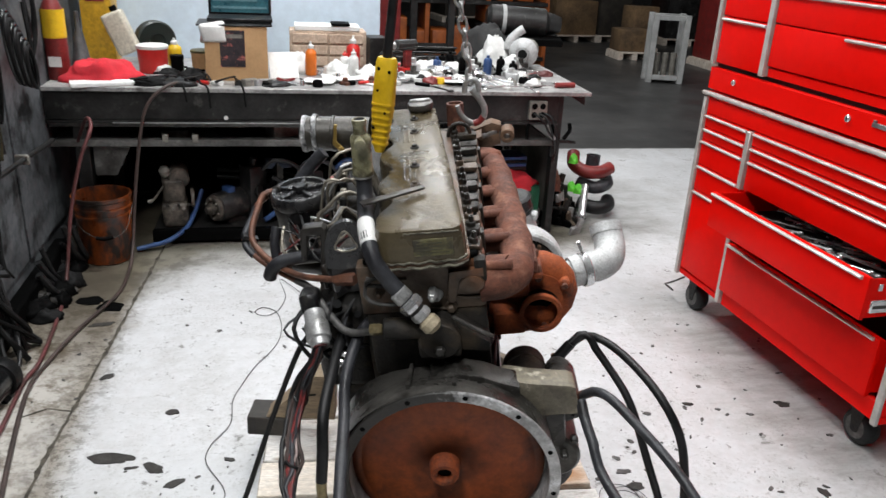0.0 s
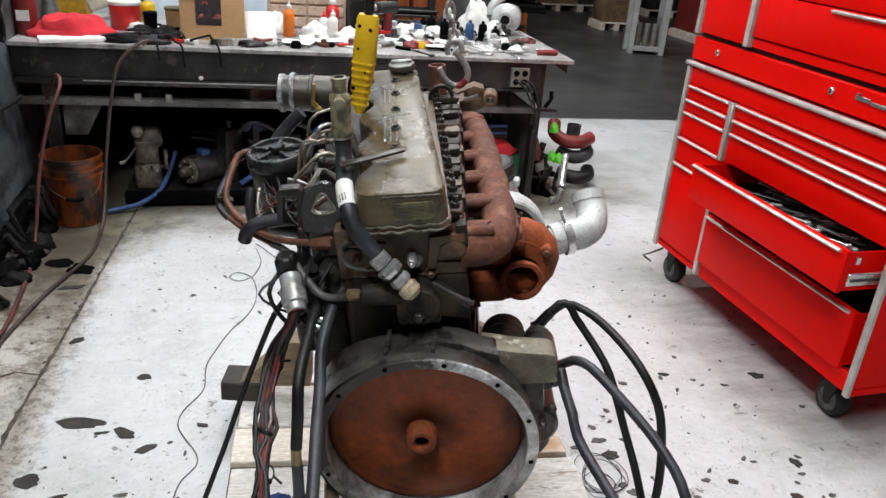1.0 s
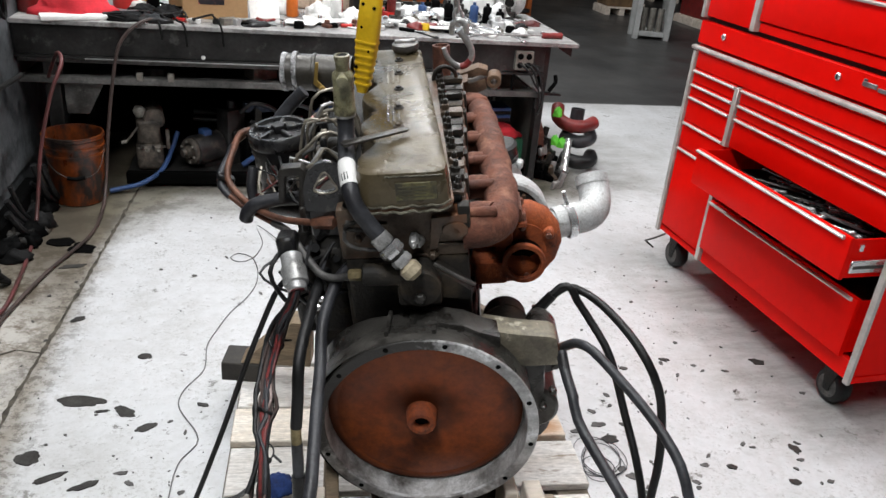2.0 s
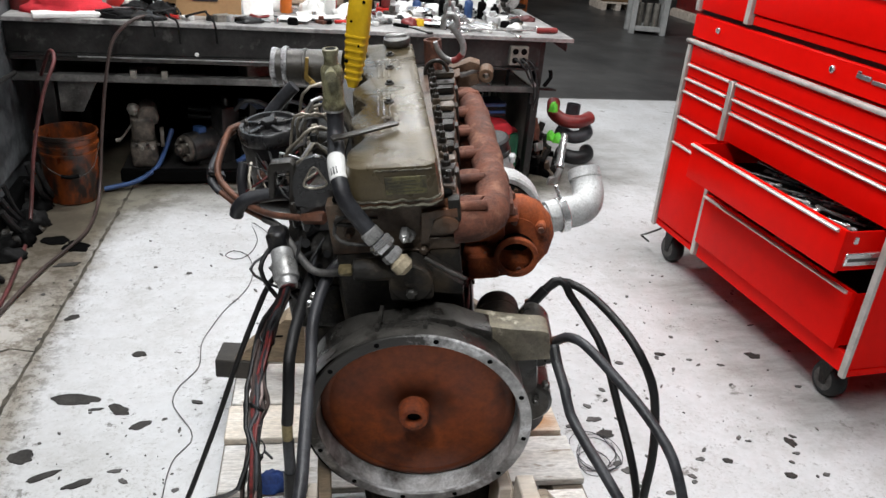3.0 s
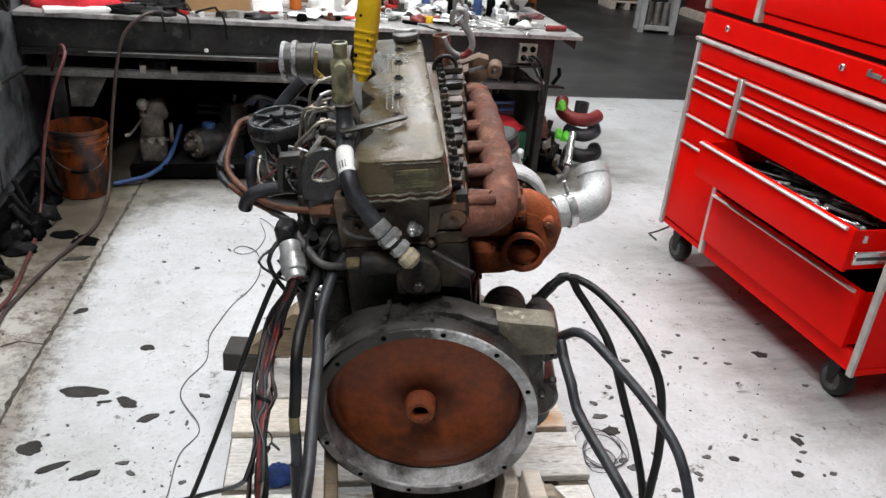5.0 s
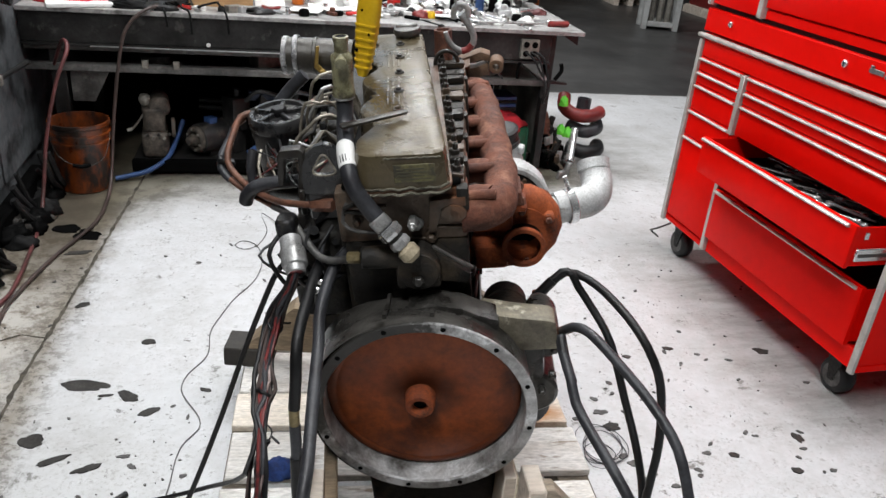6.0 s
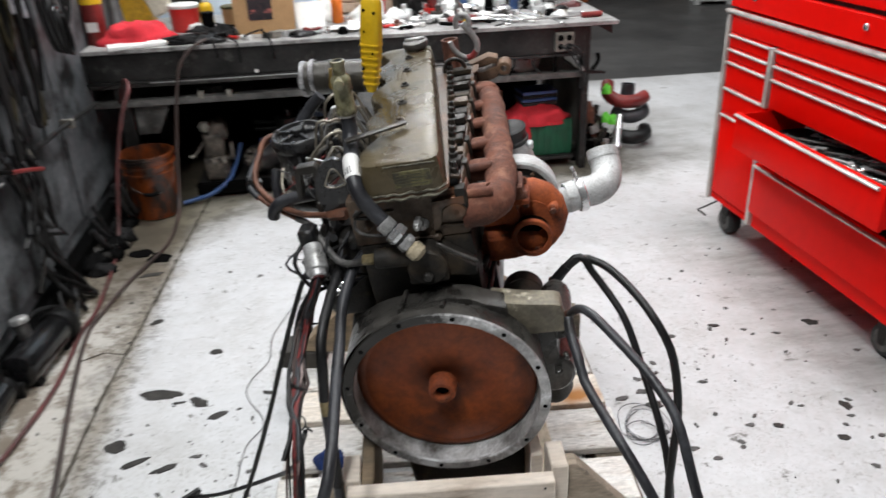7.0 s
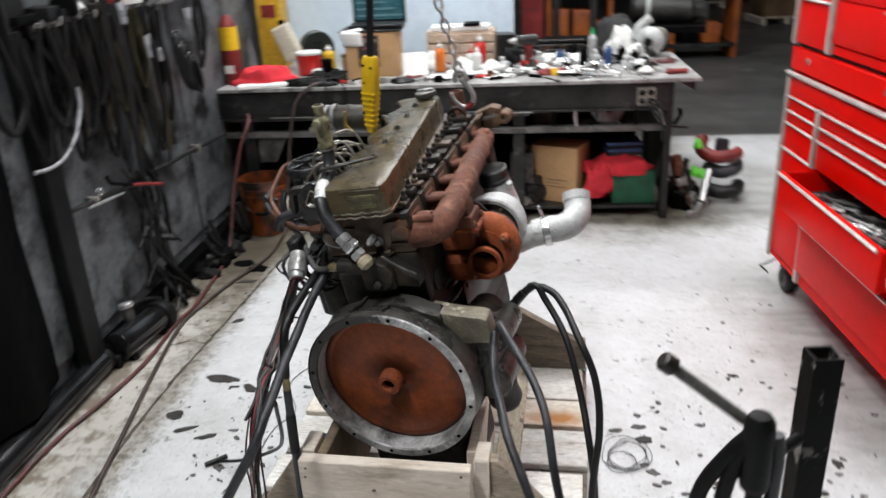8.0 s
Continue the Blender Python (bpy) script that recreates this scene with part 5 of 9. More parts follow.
cable("battery_cable", [(0.280, 0.07, 0.760), (0.285, 0.045, 0.743), (0.306, -0.010, 0.715), (0.323, -0.04, 0.675), (0.357, -0.095, 0.649), (0.398, -0.165, 0.628), (0.454, -0.22, 0.567), (0.506, -0.26, 0.484), (0.55, -0.29, 0.35), (0.575, -0.31, 0.18), (0.59, -0.34, 0.03), (0.60, -0.50, 0.014)], 0.0110, M_HOSE, "grey-black cable with taped end")
cable("taped_joint", [(0.218, 0.332, 0.686), (0.240, 0.342, 0.716), (0.262, 0.350, 0.744)], 0.0135, M_RUBBER, "frayed black tape over a cable joint", "tape")
cable("copper_end", [(0.205, 0.326, 0.668), (0.222, 0.334, 0.692)], 0.007, M_COPPER, "bare copper cable end on a starter terminal", "cable end")
cable("cable_lug", [(0.268, 0.11, 0.740), (0.285, 0.095, 0.760), (0.300, 0.058, 0.793)], 0.0105, M_COPPER, "copper-coloured lug crimped on a cable end", "cable lug")
cable("tape_wrap", [(0.281, 0.065, 0.757), (0.291, 0.03, 0.735), (0.310, -0.015, 0.708)], 0.0112, M_RUBBER, "black tape wrapped round a cable", "tape")
cable("engine_hose", [(-0.15, 0.16, 0.90), (-0.195, 0.05, 0.875), (-0.203, -0.045, 0.818), (-0.182, -0.135, 0.787), (-0.164, -0.225, 0.752), (-0.148, -0.30, 0.714), (-0.135, -0.37, 0.679), (-0.138, -0.42, 0.625), (-0.190, -0.47, 0.511), (-0.25, -0.52, 0.36), (-0.31, -0.56, 0.18), (-0.36, -0.60, 0.03), (-0.45, -0.72, 0.016)], 0.0120, M_HOSE, "blue-black hose hanging before the housing")
cable("engine_hose", [(-0.20, 0.20, 0.88), (-0.235, 0.08, 0.862), (-0.230, -0.06, 0.825), (-0.224, -0.135, 0.784), (-0.219, -0.158, 0.721), (-0.220, -0.165, 0.655)], 0.0118, M_RUBBER, "thick black hose hanging before the housing")
cable("brass_fitting", [(-0.220, -0.165, 0.66), (-0.220, -0.166, 0.64), (-0.217, -0.170, 0.615)], 0.0105, M_BRASS, "brass fitting on a hanging hose", "fitting")
cable("drain_hose", [(-0.217, -0.170, 0.62), (-0.211, -0.178, 0.56), (-0.208, -0.182, 0.50), (-0.201, -0.19, 0.422), (-0.197, -0.20, 0.217), (-0.20, -0.22, 0.155)], 0.0112, M_HOSE, "grey drain hose with worn sleeve")
cable("hose_sleeve", [(-0.210, -0.179, 0.55), (-0.207, -0.183, 0.49), (-0.203, -0.188, 0.44)], 0.0138, M_RUBBER, "black sleeve on a drain hose", "sleeve")
cable("black_cable", [(-0.286, 0.09, 0.875), (-0.325, 0.06, 0.83), (-0.362, 0.05, 0.735), (-0.403, 0.04, 0.612), (-0.458, 0.02, 0.43), (-0.535, -0.03, 0.20), (-0.62, -0.10, 0.02), (-0.72, -0.3, 0.012)], 0.0062, M_RUBBER, "thin black cable running down to the floor")
random.seed(4)
for k in range(38):
    off = Vector((random.gauss(0, 0.0065), random.gauss(0, 0.0065), 0))
    jx = [random.gauss(0, 0.0040) for _ in range(14)]
    way = [(-0.268, -0.002, 0.866), (-0.276, -0.014, 0.835), (-0.296, -0.005, 0.788), (-0.309, -0.01, 0.741), (-0.306, -0.06, 0.692), (-0.296, -0.10, 0.678), (-0.288, -0.135, 0.660), (-0.280, -0.17, 0.645), (-0.268, -0.21, 0.622), (-0.256, -0.26, 0.575), (-0.248, -0.30, 0.478), (-0.232, -0.33, 0.348), (-0.24, -0.36, 0.18), (-0.26, -0.38, 0.155)]
    spread = (0.4, 0.6, 0.8, 0.9, 1.0, 1.1, 1.2, 1.0, 0.6, 1.0, 1.2, 1.4, 1.7, 2.0)
    stop = 14 if k % 3 == 0 else random.randint(8, 11)
    cable("wiring_strand", [(p[0] + (off.x + jx[i]) * spread[i], p[1] + (off.y + jx[(i + 5) % 14]) * spread[i], p[2]) for i, p in enumerate(way[:stop])], (0.0026, 0.0034, 0.0046)[k % 3], (M_RUBBER, M_COPPERWIRE, M_RUBBER, M_HOSE, M_BROWNHOSE, M_RUBBER, M_HOSE, M_PALEWIRE, M_RUBBER, M_BROWNHOSE, M_RUBBER)[k % 11], "frayed wiring strand with red and black insulation", "wire", "engine wiring harness", 7)
for k, (tx, ty, tz) in enumerate(((-0.268, -0.21, 0.622), (-0.309, -0.012, 0.738), (-0.288, -0.135, 0.660))):
    solid("cable_tie", add(bm_ring((0, 0, -0.004), (0, 0, 1), 0.016, 0.019, 0.007, 16), bm_cyl((0.017, 0, 0), (0.038, -0.010, 0.005), 0.0025, n=6)), M_RUBBER, "black tie round a wiring harness", "cable tie", pose(tx, ty, tz, 40, 10, 70 * k), "ties on the wiring harness")
cable("side_lead", [(-0.817, 0.131, 0.008), (-0.70, 0.12, 0.05), (-0.531, 0.10, 0.150), (-0.40, 0.0, 0.30), (-0.28, -0.15, 0.55)], 0.006, M_RUBBER, "black lead running from the harness to the floor", "cable")
cable("lead_clip", [(-0.840, 0.095, 0.010), (-0.817, 0.131, 0.011), (-0.800, 0.165, 0.010)], 0.009, M_RUBBER, "black clip at the end of the lead", "cable clip")
cable("thin_wire", [(-0.200, 0.250, 0.950), (-0.300, 0.500, 0.750), (-0.420, 0.900, 0.400), (-0.600, 1.500, 0.080), (-1.091, 2.086, 0.004), (-1.013, 1.902, 0.004), (-1.002, 1.741, 0.004), (-1.048, 1.686, 0.004), (-1.098, 1.714, 0.004), (-1.079, 1.768, 0.004), (-1.009, 1.745, 0.004), (-0.947, 1.645, 0.004), (-0.907, 1.517, 0.004), (-0.901, 1.390, 0.004), (-0.921, 1.255, 0.004), (-0.921, 1.109, 0.004), (-0.913, 1.000, 0.004), (-0.864, 0.856, 0.004), (-0.880, 0.729, 0.004), (-0.866, 0.650, 0.004), (-0.825, 0.598, 0.004), (-0.750, 0.525, 0.004), (-0.728, 0.470, 0.004), (-0.744, 0.400, 0.004), (-0.736, 0.330, 0.004), (-0.698, 0.182, 0.004), (-0.690, 0.0, 0.004)], 0.0018, M_GREYLINE, "thin grey wire looping over the floor", "wire", "", 6)
random.seed(44)
for k in range(4):
    cx, cy, rr, ph = 0.539 + random.uniform(-0.05, 0.05), 0.693 + random.uniform(-0.06, 0.06), random.uniform(0.045, 0.075), random.uniform(0, 6)
    pts = [(cx + rr * (1 + 0.12 * math.sin(a * 1.7 + k)) * math.cos(a * 0.6 + ph), cy + rr * 1.25 * math.sin(a * 0.6 + ph), 0.003 + 0.008 * abs(math.sin(a * 0.4 + k))) for a in range(12 + 2 * k)]
    cable("wire_coil", pts, 0.0013, M_HOSE, "thin coiled wire lying on the floor", "wire", "wire coils", 6)


# ---- pallet and cradle ----
PALLET = pose(0, 0, 0, 0, 0, 15)


def build_pallet():
    pal = thing("pallet", "worn wooden pallet with whitewashed deck boards", "pallet", PALLET)
    # darker timber colour stands in for the shade in the deck gaps
    for x0 in (-0.46, -0.02, 0.45):
        part("stringer", bm_box(x0, x0 + 0.09, -0.36, 0.985, 0.022, 0.118, 0.003), M_OLDTIMBER, pal)
    for k, (y, w) in enumerate(((-0.36, 0.125), (-0.212, 0.192), (0.074, 0.165), (0.275, 0.187), (0.487, 0.154), (0.650, 0.215), (0.882, 0.103))):
        part("deck_board", roughen(bm_box(-0.46 + 0.006 * (k % 2), 0.542 - 0.008 * (k % 3), y, y + w, 0.118, 0.140, 0.003), 0.0015, 8, k), M_RUSTBOARD if k == 4 else M_DIRTYWOOD, pal)
    part("runner_board", roughen(bm_box(0.250, 0.326, 0.06, 0.905, 0.1415, 0.158, 0.003), 0.0012, 8, 9), M_RUNNER, pal, "grease-spotted board laid along the deck")
    for y in (-0.36, 0.2, 0.865):
        part("base_board", bm_box(-0.46, 0.54, y, y + 0.12, 0.0, 0.021, 0.003), M_WOOD, pal)
    return pal


build_pallet()


def build_cradle():
    cr = thing("timber_cradle", "rough sawn timber cradle nailed on the pallet", "cradle", PALLET)
    # front panel of stacked boards
    for z0, z1 in ((0.141, 0.232), (0.2328, 0.319), (0.3198, 0.447)):
        part("front_board", roughen(bm_box(-0.222, 0.237, -0.176, -0.138, z0, z1, 0.003), 0.0012, 9, z0), M_WOOD, cr)
    for x0 in (-0.236, 0.238):
        for yy, top in ((-0.06, 0.44),):
            part("upright", bm_box(x0, x0 + 0.040, -0.12, -0.03, 0.141, top, 0.003), M_WOOD, cr)
    part("side_board", bm_box(-0.196, -0.166, -0.137, 0.30, 0.141, 0.42, 0.003), M_WEDGE, cr)
    part("side_board", bm_box(0.206, 0.236, -0.03, 0.40, 0.141, 0.40, 0.003), M_WOOD, cr)
    # sloping braces
    part("brace", bm_prism([(0.270, 0.43), (0.300, 0.43), (0.520, 0.185), (0.520, 0.142), (0.440, 0.142), (0.270, 0.33)], -0.105, -0.065, "y", 0.003), M_BRACE, cr)
    part("brace", bm_prism([(-0.237, 0.42), (-0.250, 0.42), (-0.40, 0.20), (-0.44, 0.142), (-0.33, 0.142), (-0.237, 0.27)], -0.12, -0.08, "y", 0.003), M_BRACE, cr)
    for x, z in ((-0.203, 0.424), (-0.206, 0.395), (0.213, 0.431), (0.209, 0.352), (-0.198, 0.300), (-0.195, 0.262), (0.217, 0.284), (0.212, 0.215), (-0.20, 0.19)):
        part("nail", bm_cyl((x, -0.1750, z), (x, -0.1775, z), 0.0034, n=10, bev=0.0008), M_BEAM, cr)
    for x, z, r in ((-0.02, 0.368, 0.006), (0.10, 0.262, 0.005)):
        part("knot", bm_prism([(x + r * math.cos(a * 0.628) * (1 + 0.25 * math.sin(3 * a)), z + r * 0.8 * math.sin(a * 0.628)) for a in range(10)], -0.1768, -0.170, "y"), M_OLDTIMBER, cr)
    return cr


build_cradle()


def build_mounts():
    mo = thing("mount_timber", "greasy dark timber block with a brown wedge on the pallet", "timber block", pose(-0.583, 0.70, 0.14, 0, 0, 8), "engine mount timbers")
    part("beam", bm_box(-0.13, 0.02, -0.055, 0.055, 0.0, 0.066, 0.004), M_BEAM, mo)
    part("wedge", bm_prism([(-0.07, 0.067), (0.09, 0.225), (0.15, 0.225), (0.15, 0.067)], -0.05, 0.03, "y", 0.003), M_WEDGE, mo)
    mo = thing("mount_timber", "grey weathered cross timber with a sloping gusset on the pallet", "timber block", pose(0.152, 0.978, 0.14, 0, 0, 15), "engine mount timbers")
    part("beam", roughen(bm_box(-0.28, 0.135, -0.046, 0.044, 0.001, 0.095, 0.004), 0.0012, 8, 2), M_OLDTIMBER, mo)
    part("gusset", bm_prism([(-0.17, 0.096), (-0.17, 0.262), (-0.15, 0.262), (0.125, 0.106), (0.125, 0.096)], -0.045, -0.003, "y", 0.003), M_OLDTIMBER, mo)


build_mounts()


# ---- red tool cabinet ----
TOOLBOX = pose(0.863, 2.3208, 0, 0, 0, -67.65)


def handle_strip(u0, u1, z, parent, y=0.0):
    """The bright full-width pull along a drawer's top edge."""
    bm = bm_prism([(-0.011 + y, z - 0.003), (-0.013 + y, z + 0.003), (-0.008 + y, z + 0.007), (0.001 + y, z + 0.008), (0.001 + y, z - 0.005), (-0.005 + y, z - 0.005)], u0, u1, "x", 0.001)
    return part("pull", bm, M_TRIM, parent, "bright aluminium drawer pull")


def drawer(parent, u0, u1, z0, z1, out=0.0, pull=True):
    d = part("drawer", bm_box(u0, u1, -0.004 - out, 0.02 - out, z0, z1, 0.003, 2), M_RED, parent)
    if pull:
        handle_strip(u0 + 0.004, u1 - 0.004, z1 - 0.012, d, -0.004 - out)
    return d


M_GREYTAG2 = mat("pale_worn_plastic", (0.34, 0.34, 0.36), (0.16, 0.16, 0.17), 18, 0.4, 0, 0.3)
M_GREYBADGE = mat("grey_badge_metal", (0.30, 0.28, 0.28), (0.2, 0.19, 0.19), 12, 0.35, 0.6)


def build_toolbox():
    W, D = 1.345, 0.70
    tb = thing("tool_cabinet", "tall red enamel tool cabinet on casters with open drawers", "tool cabinet", TOOLBOX)
    part("base", bm_box(0.001, W - 0.001, 0.006, D - 0.012, 0.168, 0.199, 0.004), M_RED, tb)
    part("back_panel", bm_box(0.002, W - 0.002, D - 0.01, D, 0.165, 1.045, 0.002), M_RED, tb)
    for u in (0.0, W - 0.03):
        part("side_panel", bm_box(u, u + 0.03, 0.005, D - 0.012, 0.200, 1.045, 0.004), M_RED, tb)
    part("top_panel", bm_box(0.0, W, 0.012, D, 1.046, 1.066, 0.003), M_RED, tb)
    part("inner_panel", bm_box(0.031, 0.36, 0.022, 0.03, 0.20, 1.044, 0.001), M_RED, tb)
    part("inner_divider", bm_box(0.362, 0.388, 0.022, D - 0.02, 0.20, 1.0, 0.001), M_RED, tb)
    for u in (0.0, W - 0.025):
        part("corner_post", bm_box(u, u + 0.025, -0.012, 0.004, 0.165, 1.04, 0.004, 2), M_TRIM, tb, "aluminium corner trim")
    part("divider_trim", bm_box(0.358, 0.385, -0.016, 0.02, 0.712, 0.962, 0.003), M_TRIM, tb)
    part("divider_trim", bm_box(0.366, 0.392, -0.020, 0.02, 0.178, 0.54, 0.003), M_TRIM, tb)
    # drawers
    drawer(tb, 0.034, W - 0.034, 0.970, 1.036, 0, False)
    for z0, z1 in ((0.907, 0.965), (0.850, 0.902), (0.732, 0.845), (0.610, 0.727)):
        drawer(tb, 0.034, 0.352, z0, z1)
    drawer(tb, 0.034, 0.352, 0.21, 0.605)
    for z0, z1 in ((0.907, 0.965), (0.850, 0.902), (0.718, 0.845)):
        drawer(tb, 0.392, W - 0.036, z0, z1)
    # the open drawer is a tray with tools
    out = 0.140
    tray = part("open_drawer", bm_box(0.392, W - 0.052, -0.006 - out, 0.010 - out, 0.560, 0.711, 0.003, 2), M_RED, tb, "pulled-out red drawer full of spanners")
    for u in (0.396, W - 0.060):
        part("drawer_side", bm_box(u, u + 0.004, 0.011 - out, 0.45, 0.565, 0.705, 0.001), M_RED, tray)
    part("drawer_bottom", bm_box(0.401, W - 0.061, 0.011 - out, 0.44, 0.572, 0.578, 0.001), M_RED, tray)
    handle_strip(0.396, W - 0.078, 0.700, tray, -0.006 - out)
    part("drawer_liner", bm_box(0.401, W - 0.061, 0.011 - out, 0.44, 0.612, 0.617, 0), M_INSIDE, tray)
    slide = part("drawer_slide", bm_box(W - 0.055, W - 0.045, 0.022 - out, 0.30, 0.585, 0.630, 0.003), M_CHROME, tray, "bright drawer slide")
    part("slide_groove", bm_box(W - 0.046, W - 0.0435, 0.030 - out, 0.28, 0.601, 0.613, 0.001), M_GREYLINE, slide)
    part("lock_catch", bm_box(W - 0.056, W - 0.050, 0.040 - out, 0.055 - out, 0.662, 0.686, 0.001), M_CHROME, tray)
    low = part("lower_drawer", bm_box(0.398, W - 0.058, -0.030, -0.010, 0.252, 0.476, 0.003, 2), M_RED, tb, "lower drawer slightly open")
    for u in (0.402, W - 0.066):
        part("drawer_side", bm_box(u, u + 0.004, -0.009, 0.4, 0.262, 0.468, 0.001), M_RED, low)
    handle_strip(0.401, W - 0.078, 0.465, low, -0.030)
    part("drawer_liner", bm_box(0.406, W - 0.066, -0.009, 0.4, 0.385, 0.390, 0), M_INSIDE, low)
    part("light_rag", roughen(bm_box(0.80, 0.90, 0.0, 0.12, 0.391, 0.462, 0.015, 2), 0.012, 18, 5), M_GREYTAG2, low, "pale tool lying in the drawer")
    part("base_rail", bm_box(0.395, W - 0.027, -0.004, 0.02, 0.174, 0.250, 0.003), M_RED, tb)
    # black sheet standing in for the shade inside the cabinet
    part("dark_inside", bm_box(0.39, W - 0.04, 0.45, 0.455, 0.21, 0.90, 0), M_INSIDE, tb)
    # work edge, lock strip
    part("front_edge", bm_prism([(-0.018, 1.050), (-0.021, 1.055), (-0.018, 1.063), (-0.001, 1.066), (-0.001, 1.046), (-0.014, 1.046)], -0.008, W + 0.008, "x", 0.0015), M_TRIM, tb, "bright full-width work edge")
    part("lock_strip", bm_box(0.0, W, 0.0, 0.04, 1.075, 1.172, 0.003), M_RED, tb)
    for u in (0.191, 0.882):
        lock = part("lock", bm_cyl((u, 0.001, 1.132), (u, -0.010, 1.132), 0.013, n=20), M_CHROME, tb, "round chrome lock")
        part("key_slot", bm_box(u - 0.002, u + 0.002, -0.0115, -0.009, 1.124, 1.140, 0), M_DARK, lock)
    badge = part("badge", bm_box(0.995, 1.06, -0.006, 0.001, 1.130, 1.146, 0.002), M_GREYBADGE, tb, "grey maker's badge as plain bars")
    part("badge_bar", bm_box(1.066, 1.15, -0.006, 0.001, 1.126, 1.139, 0.002), M_GREYBADGE, badge)
    part("badge_bar", bm_box(0.998, 1.012, -0.006, 0.001, 1.147, 1.154, 0.001), M_GREYBADGE, badge)
    # upper chest
    chest = bm_box(0, W, 0.03, D - 0.05, 1.185, 1.72, 0.006, 2)
    part("chest_body", chest, M_RED, tb, "red upper chest")
    # black strip painted in as the shadow gap below the chest
    part("gap_shadow_strip", bm_box(0.005, W - 0.005, 0.03, 0.5, 1.170, 1.187, 0), M_INSIDE, tb)
    for u in (0.0, W - 0.025):
        part("corner_post", bm_box(u, u + 0.025, -0.012, 0.032, 1.186, 1.72, 0.004, 2), M_TRIM, tb)
    part("divider_trim", bm_box(0.352, 0.382, -0.014, 0.032, 1.190, 1.72, 0.003), M_TRIM, tb)
    for z0, z1 in ((1.196, 1.392), (1.398, 1.515), (1.522, 1.64)):
        drawer(tb, 0.036, 0.346, z0, z1)
    door = part("chest_door", bm_box(0.388, W - 0.036, -0.002, 0.03, 1.235, 1.398, 0.003, 2), M_RED, tb)
    handle_strip(0.79, 1.08, 1.386, door, -0.002)
    part("chest_rail", bm_box(0.388, W - 0.036, 0.006, 0.03, 1.192, 1.228, 0.003), M_RED, tb)
    drawer(tb, 0.388, W - 0.036, 1.404, 1.520)
    drawer(tb, 0.388, W - 0.036, 1.526, 1.64)
    # casters
    for u, v in ((0.095, 0.08), (W - 0.135, 0.085), (0.095, D - 0.1), (W - 0.135, D - 0.1)):
        ca = part("caster", add(bm_box(u - 0.045, u + 0.045, v - 0.04, v + 0.04, 0.146, 0.169, 0.003), bm_prism([(u - 0.035, 0.146), (u + 0.035, 0.146), (u + 0.012, 0.05), (u - 0.012, 0.05)], v - 0.036, v - 0.031, "y"), bm_prism([(u - 0.035, 0.146), (u + 0.035, 0.146), (u + 0.012, 0.05), (u - 0.012, 0.05)], v + 0.031, v + 0.036, "y")), M_BLACK, tb)
        wheel = part("wheel", bm_lathe([(0.012, -0.031), (0.054, -0.031), (0.061, -0.026), (0.0675, -0.015), (0.0675, 0.015), (0.061, 0.026), (0.054, 0.031), (0.012, 0.031)], (u, v, 0.068), (0, 1, 0), 32), M_RUBBER, ca, "black caster wheel")
        for q in (-0.0305, 0.0275):
            part("rim", bm_ring((u, v + q * 1.06, 0.068), (0, 1, 0), 0.012, 0.044, 0.003, 28), M_GREYLINE, wheel)
        part("hub", bm_cyl((u, v - 0.034, 0.068), (u, v + 0.034, 0.068), 0.022, n=20), M_BELL, wheel)
    part("brake_wire", bm_tube([(0.04, 0.03, 0.15), (0.0, 0.0, 0.11), (-0.05, -0.01, 0.075), (-0.075, 0.0, 0.06), (-0.07, 0.02, 0.045), (-0.03, 0.02, 0.045)], 0.005, 8), M_BELL, tb)
    # spanners in the open drawer
    random.seed(11)
    for k in range(88):
        u, v = random.uniform(0.58, W - 0.17), random.uniform(0.060 - out, 0.26)
        a, ln = max(-14, min(46, random.gauss(24, 14))), random.uniform(0.05, 0.085)
        m = TOOLBOX @ pose(u, v, 0.622 + 0.008 * random.random() + 0.0075 * (k % 6), random.uniform(-4, 4), random.uniform(-4, 4), a)
        bm = bm_box(-ln, ln, -0.005, 0.005, -0.003, 0.003, 0.0015)
        add(bm, bm_ring((ln, 0, -0.004), (0, 0, 1), 0.006, 0.013, 0.008, 12), bm_prism([(-ln - 0.012, 0.012), (-ln - 0.018, 0.006), (-ln - 0.006, 0.003), (-ln - 0.006, -0.003), (-ln - 0.018, -0.006), (-ln - 0.012, -0.012), (-ln + 0.006, -0.008), (-ln + 0.006, 0.008)], -0.004, 0.004, "z"))
        solid("spanner", bm, (M_CHROME, M_STEEL, M_DARK, M_CHROME, M_GREYLINE, M_INSIDE, M_STEEL)[k % 7], "bright steel spanner lying in an open drawer", "spanner", m, "spanners in the drawer")
    for u, v, mm in ((0.7, 0.06, M_BLACK), (0.95, 0.1, M_INSIDE), (1.12, 0.05, M_REDP)):
        solid("socket_rail", bm_box(-0.13, 0.13, -0.016, 0.016, 0, 0.024, 0.004), mm, "dark tool rail lying in an open drawer", "tool rail", TOOLBOX @ pose(u, v - 0.03, 0.6175, 0, 0, 20), "tool rails")
    return tb


build_toolbox()


# ---- work bench ----
BX0, BX1, BY0, BY1, BH = -1.50, 1.36, 2.80, 3.80, 0.878


